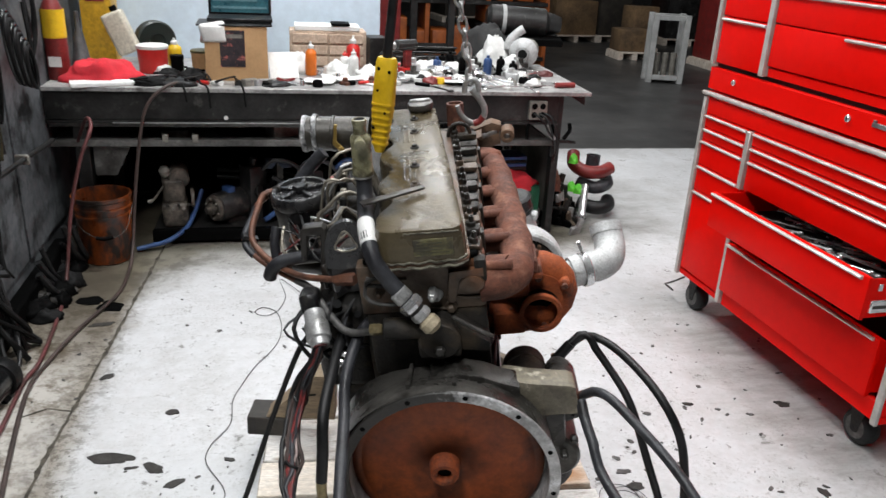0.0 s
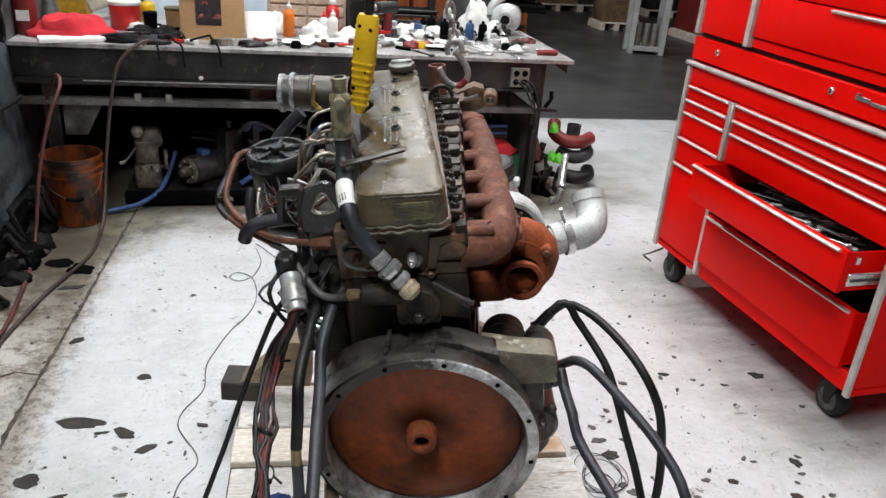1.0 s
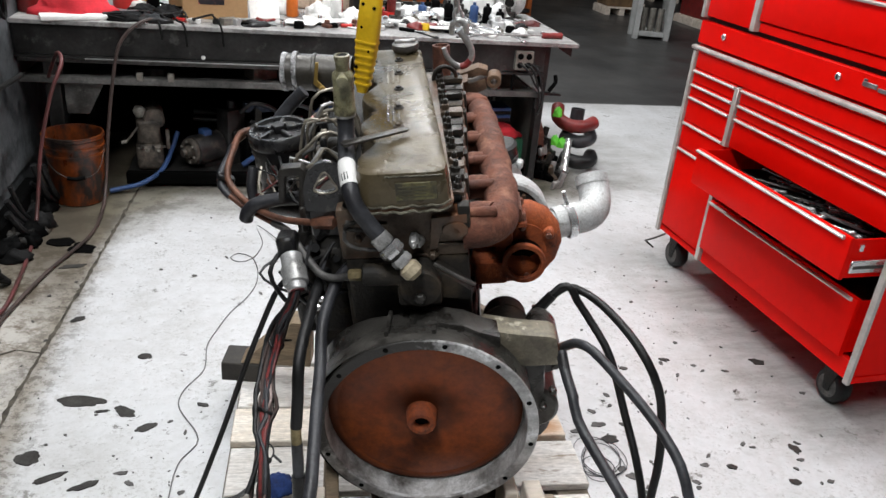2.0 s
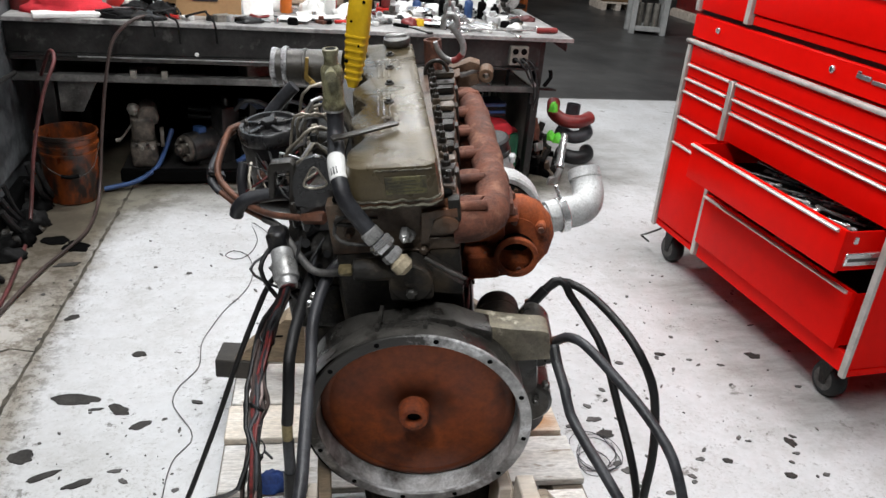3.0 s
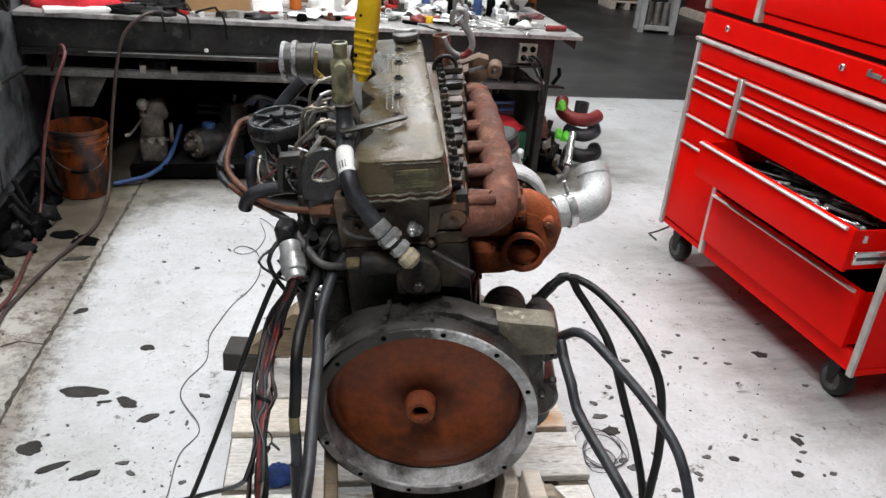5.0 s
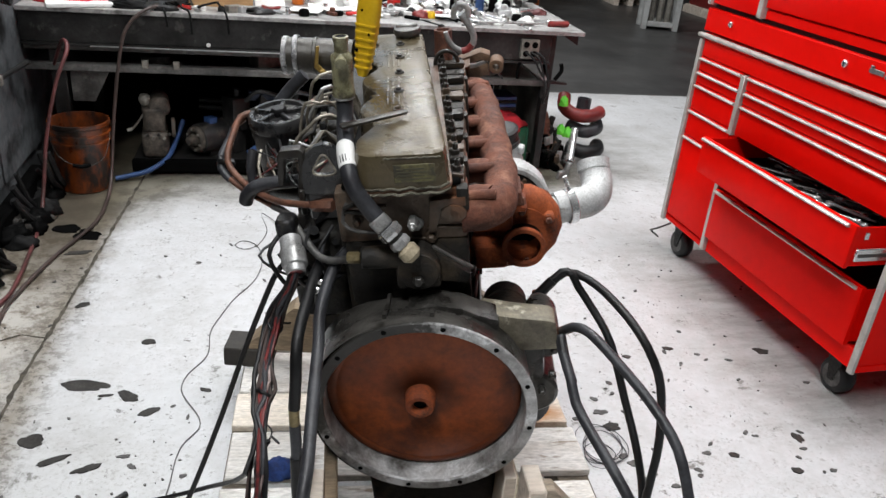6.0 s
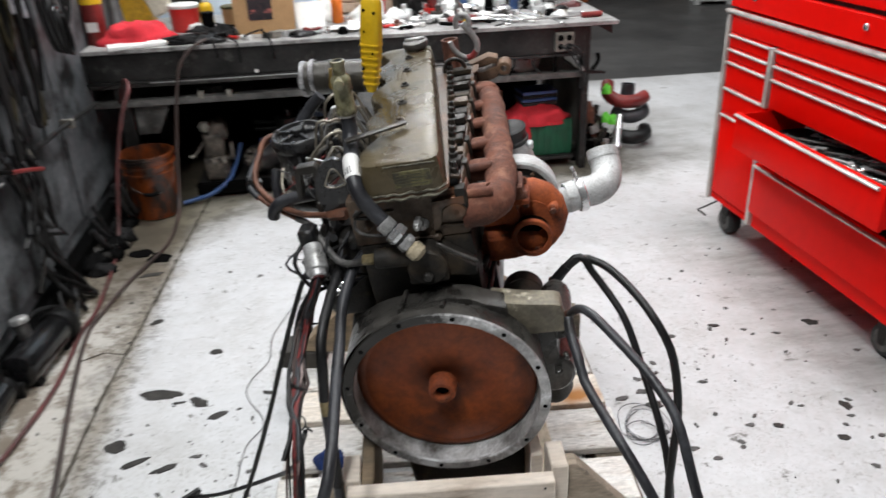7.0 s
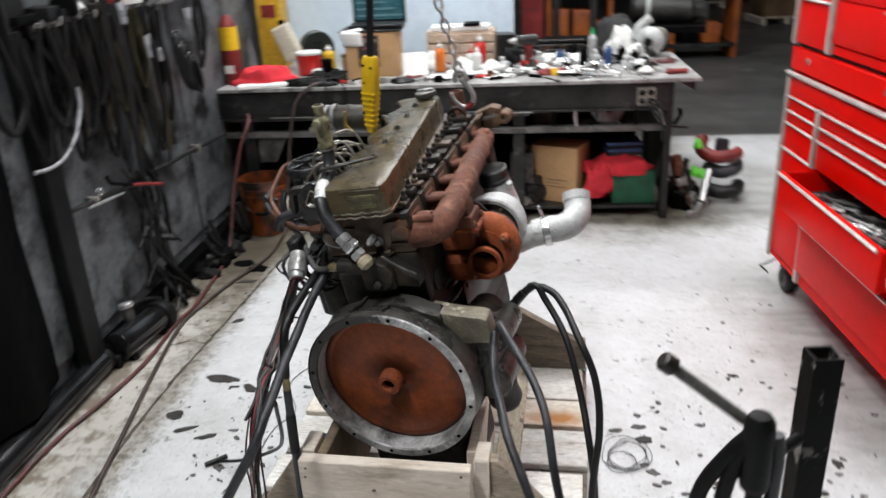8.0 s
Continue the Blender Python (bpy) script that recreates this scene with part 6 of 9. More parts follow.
def build_bench():
    be = thing("work_bench", "long heavy steel work bench with a worn plate top", "work bench", ROOM)
    part("top_plate", bm_box(BX0, BX1 + 0.02, BY0, BY1, BH - 0.022, BH, 0.003), M_TOP, be, "worn grey steel plate")
    part("apron", add(bm_box(BX0, BX1 - 0.16, BY0 + 0.025, BY0 + 0.045, BH - 0.17, BH - 0.023, 0.003), bm_box(BX0, BX1 - 0.16, BY0 + 0.01, BY0 + 0.06, BH - 0.185, BH - 0.17, 0.003)), M_BENCH, be, "dark greasy steel channel")
    part("corner_gusset", bm_prism([(BX1 - 0.10, BH - 0.024), (BX1 - 0.01, BH - 0.024), (BX1 - 0.01, BH - 0.075)], BY0 + 0.02, BY0 + 0.03, "y"), M_BENCH, be)
    part("channel_lip", bm_box(-1.18, 0.42, BY0 + 0.004, BY0 + 0.012, BH - 0.184, BH - 0.178, 0.001), M_STEEL, be, "worn bright lower lip")
    part("lower_rail", bm_box(BX0, BX1 - 0.16, BY0 + 0.03, BY0 + 0.09, 0.565, 0.600, 0.004), M_BENCHRAIL, be)
    part("shelf_rail", bm_box(BX0, 0.4, BY0 + 0.05, BY0 + 0.10, 0.665, 0.690, 0.004), M_BENCHRAIL, be)
    part("middle_shelf", bm_box(BX0, BX1 - 0.18, BY0 + 0.10, BY1 - 0.05, 0.57, 0.585, 0.002), M_BENCH, be)
    part("bottom_shelf", bm_box(-1.05, BX1 - 0.18, BY0 + 0.10, BY1 - 0.05, 0.055, 0.075, 0.003), M_BENCH, be)
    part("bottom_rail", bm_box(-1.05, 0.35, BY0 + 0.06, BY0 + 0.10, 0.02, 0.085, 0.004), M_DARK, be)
    part("leg_gusset", bm_prism([(-1.305, 0.564), (-1.115, 0.564), (-1.20, 0.400), (-1.305, 0.400)], BY0 + 0.075, BY0 + 0.087, "y", 0.002), M_BENCHRAIL, be)
    for x in (-1.39, 0.30, BX1 - 0.16):
        for y in (BY0 + 0.06, BY1 - 0.12):
            part("leg", bm_box(x, x + (0.07 if x < 1 else 0.042), y, y + 0.07, 0, BH - 0.023, 0.004), M_BENCH, be)
    part("end_panel", bm_box(BX1 - 0.13, BX1 - 0.115, BY0 + 0.14, BY1 - 0.14, 0.10, 0.56, 0.003), M_GREYMETAL, be)
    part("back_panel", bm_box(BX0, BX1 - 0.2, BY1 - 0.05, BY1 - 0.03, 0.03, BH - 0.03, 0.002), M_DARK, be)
    for k, x in enumerate((-0.95, -0.80)):
        part("rail_clip", bm_box(x, x + 0.03, BY0 + 0.02, BY0 + 0.05, 0.59, 0.63, 0.003), M_GREYMETAL, be)
    part("round_sticker", bm_cyl((-0.62, BY0 + 0.012, 0.724), (-0.62, BY0 + 0.006, 0.724), 0.011, n=16), M_WHITEPL, be)
    # sockets at the bench end
    so = thing("power_outlet", "grey four-way power outlet box under a bench edge", "power outlet", ROOM @ pose(1.075, BY0 + 0.02, 0.775))
    part("outlet_box", bm_box(-0.052, 0.052, -0.02, 0.03, -0.052, 0.052, 0.006, 2), M_GREYMETAL, so)
    for x in (-0.024, 0.024):
        for z in (-0.024, 0.024):
            part("socket", bm_cyl((x, -0.021, z), (x, -0.024, z), 0.017, n=16), M_DARK, so)
    part("conduit", bm_tube([(0.055, 0, -0.02), (0.10, 0.01, -0.04), (0.115, 0.05, -0.02)], 0.009, 8), M_BENCH, so)
    return be


build_bench()


def build_bucket(m, label):
    bu = thing("bucket", label, "bucket", m)
    part("bucket_body", bm_lathe([(q * 0.92, h * 0.97) for q, h in [(0, 0.006), (0.118, 0.0), (0.128, 0.006), (0.146, 0.26), (0.153, 0.262), (0.153, 0.275), (0.147, 0.277), (0.149, 0.30), (0.156, 0.302), (0.156, 0.314), (0.149, 0.316), (0.151, 0.345), (0.158, 0.35), (0.158, 0.368), (0.148, 0.37), (0.143, 0.35), (0.120, 0.02), (0, 0.018)]], (0, 0, 0), (0, 0, 1), 40), M_ORANGEB, bu)
    part("bail_handle", bm_tube([(-0.143, -0.01, 0.29), (-0.10, -0.130, 0.215), (0.0, -0.160, 0.165), (0.10, -0.130, 0.195), (0.143, -0.01, 0.29)], 0.0022, 8), M_DARKSTEEL, bu, "wire bail handle")
    part("handle_grip", bm_tube([(-0.04, -0.155, 0.173), (0.0, -0.160, 0.165), (0.04, -0.155, 0.171)], 0.010, 10), M_DARK, bu)
    return bu


build_bucket(ROOM @ pose(-1.252, 2.70, 0, 0, 0, 10), "dirty orange plastic bucket under the bench")


# ---- hanging pendant, chain and hook ----
def build_pendant():
    pe = thing("hoist_pendant", "yellow ribbed hoist pendant hanging on a black cable", "hoist control", pose(-0.242, 0.42, 1.17, 0, 4, -8))
    secs = []
    for z, w, d in ((0.0, 0.010, 0.010), (0.02, 0.017, 0.014), (0.09, 0.024, 0.018), (0.14, 0.026, 0.020), (0.215, 0.024, 0.018), (0.225, 0.020, 0.015)):
        secs.append([(x, y, z) for x, y in rounded_rect(0, 0, w, d, min(w, d) * 0.7, 4)])
    body = part("pendant_body", bm_loft(secs), M_YELLOW, pe)
    for k in range(7):
        z = 0.018 + 0.016 * k
        w = 0.0195 + 0.001 * k
        part("grip_rib", bm_prism([(x, y) for x, y in rounded_rect(0, 0, w, w * 0.82, 0.010, 4)], z, z + 0.006, "z", 0.001), M_YELLOW, body)
    for x, z in ((-0.012, 0.20), (0.014, 0.195), (-0.010, 0.150), (0.012, 0.10), (-0.014, 0.06)):
        part("button", bm_cyl((x, -0.014, z), (x, -0.021, z), 0.004, n=10), M_DARK, body)
    part("pendant_cable", bm_tube([(0, 0, 0.215), (0.004, 0, 0.5), (0.0, 0.0, 1.2), (0, 0, 3.3)], 0.011, 10), M_RUBBER, pe)
    return pe


build_pendant()


def build_hook():
    hk = thing("lifting_hook", "worn steel crane hook on a short chain", "hook", ENGINE @ pose(0.118, 0.76, 0.52))
    part("hook_body", bm_tube([(-0.045, 0, 0.052), (-0.038, 0, 0.028), (-0.022, 0, 0.008), (0.0, 0, 0.0), (0.020, 0, 0.012), (0.026, 0, 0.038), (0.014, 0, 0.068), (-0.004, 0, 0.095)], 0.0065, 14, 0.008, 0.0095), M_STEEL, hk)
    part("hook_paint", bm_tube([(-0.006, -0.001, 0.0), (0.010, -0.001, 0.004), (0.021, -0.001, 0.016)], 0.0086, 12, 0.01), M_DKRED, hk)
    part("shackle", bm_tube([(-0.022, 0, 0.085), (-0.018, 0, 0.112), (0.0, 0, 0.12), (0.014, 0, 0.108), (0.014, 0, 0.085)], 0.008, 10, 0.01), M_STEEL, hk)
    for k in range(26):
        z = 0.128 + 0.034 * k
        a = 90 * (k % 2) + 20
        pts = [(0.011 * math.cos(t * math.pi / 4), 0, 0.022 * math.sin(t * math.pi / 4)) for t in range(9)]
        part("chain_link", bm_tube(pts, 0.0042, 7, 0.008, caps=False).copy(), M_STEEL, hk).matrix_basis = pose(-0.004 - 0.05 * k * 0.034, -0.10 * k * 0.034, z, 0, -3, a)
    part("sling_ring", bm_tube([(-0.048 + 0.030 * math.cos(t * math.pi / 6), 0.012, -0.035 + 0.034 * math.sin(t * math.pi / 6)) for t in range(13)], 0.0055, 10, 0.01), M_DARKSTEEL, hk)
    return hk


build_hook()


# ---- oil stains and chips on the floor ----
def blot(cx, cy, rx, ry, turn, seed, z, k=18):
    pts = []
    for i in range(k):
        a = 2 * math.pi * i / k
        r = 1 + 0.55 * noise.noise(Vector((math.cos(a) * 1.3 + seed * 7.1, math.sin(a) * 1.3, seed))) + 0.16 * noise.noise(Vector((math.cos(a) * 4, math.sin(a) * 4 + seed * 3.3, 2.0)))
        x, y = rx * r * math.cos(a), ry * r * math.sin(a)
        c, s = math.cos(radians(turn)), math.sin(radians(turn))
        pts.append((cx + x * c - y * s, cy + x * s + y * c))
    return bm_prism(pts, 0.0, z, "z")


STAINS = [(-1.166, 0.596, 0.070, 0.026, 8), (-1.01, 0.575, 0.038, 0.023, -20), (-1.172, 0.306, 0.038, 0.026, 0), (-0.913, 0.517, 0.034, 0.016, 42), (-1.092, 0.884, 0.024, 0.015, 10), (-1.448, 1.057, 0.030, 0.014, 50),
          (-1.069, 0.245, 0.045, 0.011, 45), (-0.960, 0.238, 0.040, 0.013, 40), (-1.872, 1.644, 0.060, 0.042, 10), (-1.760, 1.622, 0.062, 0.050, -15), (-1.70, 1.45, 0.045, 0.018, 30), (1.187, 1.434, 0.027, 0.020, 0), (1.188, 0.894, 0.016, 0.022, 30), (1.139, 0.722, 0.020, 0.013, 0), (0.948, 0.751, 0.018, 0.010, 0), (0.809, 1.35, 0.022, 0.010, 0), (0.56, 0.80, 0.03, 0.02, 20), (-0.79, 0.665, 0.02, 0.008, 0), (-1.085, 0.560, 0.022, 0.007, 25)]
DRIPS = [(-0.80, 0.115, 0.028), (-0.885, 0.31, 0.014), (-0.845, 0.275, 0.011), (0.524, 0.87, 0.018), (0.504, 0.942, 0.012), (0.45, 0.82, 0.019), (0.609, 0.892, 0.011), (0.588, 0.662, 0.014), (0.622, 0.632, 0.018), (0.67, 0.594, 0.013), (0.645, 0.57, 0.012), (0.709, 0.361, 0.014),
         (0.64, 1.248, 0.013), (0.571, 0.991, 0.008), (0.92, 1.34, 0.008), (0.95, 1.31, 0.009), (1.04, 1.33, 0.012), (1.05, 1.20, 0.008), (0.73, 0.96, 0.011), (1.01, 0.88, 0.009), (1.04, 0.87, 0.009), (0.88, 0.79, 0.009), (0.86, 0.74, 0.012), (0.82, 0.65, 0.010), (0.74, 0.56, 0.011), (1.20, 0.93, 0.010), (1.19, 0.84, 0.010), (1.16, 0.79, 0.008), (1.31, 1.25, 0.010), (1.20, 0.60, 0.011)]
for k, (sx, sy, ra, rb, st) in enumerate(STAINS):
    solid("oil_stain", blot(sx, sy, ra, rb, st, k * 0.37 + 1.0, 0.0026 + 0.00025 * (k % 9), 24), M_DARK if k in (8, 9) else M_STAIN, "flat dark oil stain on the white floor", "stain", Matrix(), "floor stains", "stuff")
for k, (sx, sy, ra) in enumerate(DRIPS):
    solid("oil_drip", blot(sx, sy, ra * 1.25, ra * (0.55 + 0.06 * (k % 5)), 47 * k % 90 - 30, k * 0.53 + 9.0, 0.0030 + 0.0002 * (k % 7), 20), M_CHIP, "small dark oil drip on the white floor", "stain", Matrix(), "floor drips", "stuff")


def build_chips():
    random.seed(21)
    bm = bmesh.new()
    spots = [(random.gauss(-0.95, 0.22), random.gauss(0.30, 0.25)) for _ in range(34)] + [(random.gauss(-0.72, 0.10), random.gauss(0.15, 0.22)) for _ in range(50)] + [(random.gauss(0.85, 0.24), random.gauss(0.55, 0.28)) for _ in range(14)] + [(random.gauss(0.62, 0.10), random.gauss(0.98, 0.18)) for _ in range(18)] + [(random.gauss(0.85, 0.18), random.gauss(1.5, 0.25)) for _ in range(20)]
    spots += [(random.uniform(0.5, 1.4), random.uniform(0.9, 2.2)) for _ in range(34)] + [(random.uniform(-1.5, -0.6), random.uniform(0.5, 2.4)) for _ in range(40)] + [(random.uniform(0.4, 1.6), random.uniform(-0.6, 0.4)) for _ in range(26)] + [(random.gauss(-1.65, 0.12), random.uniform(0.3, 1.6)) for _ in range(30)]
    for k, (x, y) in enumerate(spots):
        if -0.62 < x < 0.55 and -0.5 < y < 0.9:
            continue
        s = random.choice((0.0015, 0.002, 0.003, 0.003, 0.004, 0.005, 0.007, 0.010))
        add(bm, blot(x, y, s * random.uniform(0.8, 1.6), s * random.uniform(0.4, 0.9), random.uniform(0, 180), k * 0.61, 0.003, 9))
    solid("floor_chips", bm, M_CHIP, "small dark chips and specks scattered on the floor", "debris", Matrix(), "", "stuff")


build_chips()


# ---- left wall: sheets, rails and what hangs on them ----
def build_left_wall():
    for k, (y0, y1) in enumerate(((0.735, 1.62), (1.64, 2.30), (2.315, 3.10))):
        structure("wall_sheet", bm_box(-1.519, -1.503 - 0.004 * (k % 2), y0, y1, 0.16, 2.4, 0.003), M_WALLDARK, "dark grey steel sheet", ROOM)
    structure("wall_curb", bm_box(-1.519, -1.45, 1.04, 2.75, 0.0, 0.10, 0.01), M_DARK, "black steel kerb along the wall", ROOM)
    rail = thing("wall_rail", "grimy steel rail with hooks on the wall", "rail", ROOM)
    part("rail_bar", bm_box(-1.50, -1.42, 0.98, 2.75, 1.44, 1.47, 0.004), M_BENCHRAIL, rail)
    for k in range(13):
        y = 1.02 + 0.13 * k
        part("hook", bm_tube([(-1.47, y, 1.455), (-1.43, y, 1.445), (-1.405, y, 1.455), (-1.40, y, 1.48)], 0.005, 8), M_STEEL, rail)
    pipe = thing("wall_pipe", "dark pipe run clamped along the wall", "pipe", ROOM)
    part("pipe", bm_tube([(-1.47, 0.95, 0.735), (-1.46, 1.6, 0.69), (-1.46, 2.2, 0.655), (-1.45, 2.72, 0.63)], 0.012, 10), M_BENCH, pipe)
    for y in (1.2, 1.75, 2.3):
        part("pipe_clamp", bm_box(-1.50, -1.44, y - 0.012, y + 0.012, 0.65 + (1.95 - y) * 0.06 - 0.004, 0.69 + (1.95 - y) * 0.06, 0.004), M_GREYMETAL, pipe)


build_left_wall()
M_OILBLACK = mat("oily_black_steel", (0.008, 0.008, 0.008), (0.003, 0.003, 0.003), 12, 0.5, 0, 0.3, spec=0.18)
M_KHAKI = mat("faded_khaki_strap", (0.058, 0.050, 0.027), (0.014, 0.012, 0.008), 14, 0.8, 0, 0.3, spec=0.1)
M_GREYSTRAP = mat("dirty_grey_hose", (0.016, 0.015, 0.015), (0.006, 0.006, 0.006), 14, 0.6, 0, 0.3, spec=0.15)


def hanging_loop(y, drop, width, r, material, label, category, lean=0.0):
    x = -1.415 + random.uniform(-0.02, 0.02)
    z = 1.455
    w = width / 2
    pts = [(x, y - 0.012, z), (x - 0.01, y - w * 0.6 + lean * 0.3, z - drop * 0.35), (x + 0.006, y - w + lean * 0.7, z - drop * 0.75), (x, y + lean, z - drop), (x + 0.012, y + w + lean * 0.7, z - drop * 0.72), (x + 0.016, y + w * 0.5 + lean * 0.3, z - drop * 0.33), (x + 0.008, y + 0.012, z)]
    return solid("hanging_" + category.replace(" ", "_"), bm_tube(pts, r, 8, 0.03), material, label, category, ROOM, "hoses and belts on the wall")


random.seed(33)
for y, drop, width, r, ma, lab, cat in (
        (0.72, 0.55, 0.16, 0.014, M_RUBBER, "black rubber hose looped over a wall hook", "hose"), (0.86, 0.80, 0.10, 0.010, M_GREYSTRAP, "dirty grey hose looped over a wall hook", "hose"),
        (1.00, 0.62, 0.14, 0.012, M_RUBBER, "black drive belt hanging on a wall hook", "belt"), (1.10, 0.90, 0.08, 0.009, M_GREYSTRAP, "dirty grey hose looped over a wall hook", "hose"),
        (1.20, 0.74, 0.12, 0.013, M_RUBBER, "black rubber hose looped over a wall hook", "hose"), (1.30, 0.58, 0.10, 0.010, M_RUBBER, "black greasy hose hanging on a wall hook", "hose"),
        (1.38, 0.98, 0.11, 0.011, M_RUBBER, "long black belt hanging on a wall hook", "belt"), (1.47, 0.70, 0.09, 0.008, M_KHAKI, "faded khaki strap hanging on a wall hook", "strap"),
        (1.55, 0.66, 0.12, 0.010, M_KHAKI, "faded khaki strap hanging on a wall hook", "strap"), (1.62, 0.88, 0.10, 0.013, M_RUBBER, "black rubber hose looped over a wall hook", "hose"),
        (1.72, 0.60, 0.08, 0.009, M_KHAKI, "faded khaki strap hanging on a wall hook", "strap"), (1.80, 1.12, 0.10, 0.011, M_GREYSTRAP, "dirty grey hose looped over a wall hook", "hose"),
        (1.88, 0.68, 0.07, 0.008, M_RUBBER, "black drive belt hanging on a wall hook", "belt"), (1.98, 0.95, 0.07, 0.009, M_RUBBER, "long black belt hanging on a wall hook", "belt"),
        (2.45, 0.62, 0.08, 0.010, M_GREYSTRAP, "dirty grey hose looped over a wall hook", "hose"), (2.55, 0.50, 0.07, 0.010, M_RUBBER, "black rubber hose looped over a wall hook", "hose")):
    hanging_loop(y, drop * 0.60, width, r, M_OILBLACK if ma is M_RUBBER else ma, lab, cat, random.uniform(-0.05, 0.05))
for k in range(9):
    f = 1 - 0.055 * k
    c = [(-1.405 + 0.008 * k, 2.20 + 0.080 * f * math.cos(a * math.pi / 12) - 0.045 * f * math.sin(a * math.pi / 12) + 0.004 * math.sin(k * 2.1), 1.150 - 0.010 * k + 0.155 * f * math.sin(a * math.pi / 12)) for a in range(25)]
    solid("cable_coil", bm_tube(c, 0.0075, 8, 0.025), (M_GLOSS, M_RUBBER, M_GREYSTRAP)[k % 3], "coiled black cable hanging on the wall", "cable coil", ROOM, "coil windings")
random.seed(8)
for k in range(5):
    y = 1.50 + 0.06 * k + random.uniform(-0.03, 0.03)
    z0 = random.uniform(0.62, 0.72)
    dz = random.uniform(0.25, 0.45)
    solid("hanging_cable", bm_tube([(-1.44, y, z0), (-1.425, y + 0.03, z0 - dz * 0.4), (-1.43, y + random.uniform(-0.05, 0.08), z0 - dz * 0.8), (-1.42, y + random.uniform(-0.02, 0.1), z0 - dz)], random.uniform(0.007, 0.014), 8), (M_RUBBER, M_GREYSTRAP, M_OILBLACK)[k % 3], "greasy cable end hanging from the wall pipe", "cable", ROOM, "cable ends on the wall")
# clumps of old belts, straps and wire along the upper wall
M_OILY = mat("oily_black_strap", (0.010, 0.010, 0.010), (0.004, 0.004, 0.004), 16, 0.6, 0, 0.4, spec=0.12)
M_OILBROWN = mat("oily_brown_strap", (0.022, 0.019, 0.017), (0.008, 0.008, 0.007), 16, 0.65, 0, 0.4, spec=0.12)
random.seed(52)
for k in range(66):
    y = random.choice((random.uniform(0.90, 2.02), random.gauss(1.55, 0.18), random.gauss(1.22, 0.16)))
    z0 = 1.46 + random.uniform(-0.05, 0.06)
    drop = random.uniform(0.25, 0.5) if y < 1.35 else random.uniform(0.4, 0.78)
    sway = random.uniform(-0.10, 0.14)
    x = random.uniform(-1.47, -1.40)
    w = random.uniform(0.006, 0.030)
    ma = random.choice((M_OILY, M_OILY, M_OILBROWN, M_KHAKI, M_KHAKI, M_GREYSTRAP) if y > 1.4 else (M_OILY, M_OILY, M_OILBROWN, M_GREYSTRAP))
    bm = bmesh.new()
    last = None
    for i in range(9):
        f = i / 8
        c = Vector((x + 0.014 * math.sin(3 * f + k), y + sway * f * f + 0.018 * math.sin(5 * f + 2 * k), z0 - drop * f))
        a = 0.9 * math.sin(2.2 * f + k)
        d = Vector((0.4 * math.sin(a), math.cos(a), 0.1 * math.sin(k))) * w * (1 - 0.4 * f)
        ring = [bm.verts.new(c + d), bm.verts.new(c + d + Vector((0.006, 0, 0))), bm.verts.new(c - d + Vector((0.006, 0, 0))), bm.verts.new(c - d)]
        if last:
            for q in range(4):
                bm.faces.new((last[q], last[(q + 1) % 4], ring[(q + 1) % 4], ring[q]))
        else:
            bm.faces.new(ring)
        last = ring
    bm.faces.new(last)
    bmesh.ops.recalc_face_normals(bm, faces=bm.faces[:])
    solid("hanging_strap", bm, ma, "greasy dark strap hanging in a clump on the wall", "strap", ROOM, "straps on the wall")
for k in range(9):
    y, z0 = random.gauss(1.62, 0.10), random.uniform(0.55, 0.80)
    dz = random.uniform(0.2, 0.5)
    s1, s2 = random.uniform(-0.12, 0.12), random.uniform(-0.15, 0.2)
    solid("hanging_wire", bm_tube([(-1.45, y, z0), (-1.43 + 0.02 * math.sin(k), y + s1 * 0.5, z0 - dz * 0.35), (-1.44, y + s1, z0 - dz * 0.7), (-1.43, y + s2, z0 - dz)], random.uniform(0.004, 0.010), 7), (M_OILY, M_RUBBER, M_OILBROWN)[k % 3], "greasy wire end dangling on the wall", "wire", ROOM, "wires on the wall")
for k in range(7):
    y = 0.95 + 0.17 * k
    solid("ledge_packet", roughen(bm_box(-0.05, 0.04, -0.06, 0.06, 0, 0.03 + 0.02 * (k % 3), 0.004, 2), 0.006, 14, k), (M_DARK, M_OILY, M_DARK, M_OILBROWN, M_DKRED, M_WHITEPL, M_BENCH)[k], "packet lying on the wall rail", "packet", ROOM @ pose(-1.45, y, 1.471, 0, 0, 12 * k), "packets on the wall rail")
M_GREYTAG = mat("grimy_clear_plastic", (0.34, 0.34, 0.36), (0.12, 0.12, 0.13), 18, 0.3, 0, 0.4)
# silver tag bags and a red handled bar
for y, z, s in ((1.80, 1.27, 0.06), (1.90, 1.22, 0.035), (1.60, 1.44, 0.05), (2.30, 1.36, 0.045)):
    solid("plastic_tag", roughen(bm_box(-1.388, -1.378, y - s * 0.6, y + s * 0.5, z - s * 0.8, z + s, 0.004, 2), 0.014, 22, y), M_GREYTAG, "crumpled white plastic tag hanging on the wall", "tag", ROOM, "tags on the wall")
bar = thing("pry_bar", "red pry bar with a black curved end on the wall", "pry bar", ROOM)
part("bar_grip", bm_tube([(-1.40, 1.42, 0.717), (-1.40, 1.55, 0.680), (-1.40, 1.70, 0.632)], 0.009, 10), M_DKRED, bar)
part("bar_tip", bm_tube([(-1.40, 1.225, 0.815), (-1.40, 1.245, 0.783), (-1.40, 1.30, 0.760), (-1.40, 1.43, 0.715)], 0.008, 10), M_DARK, bar)
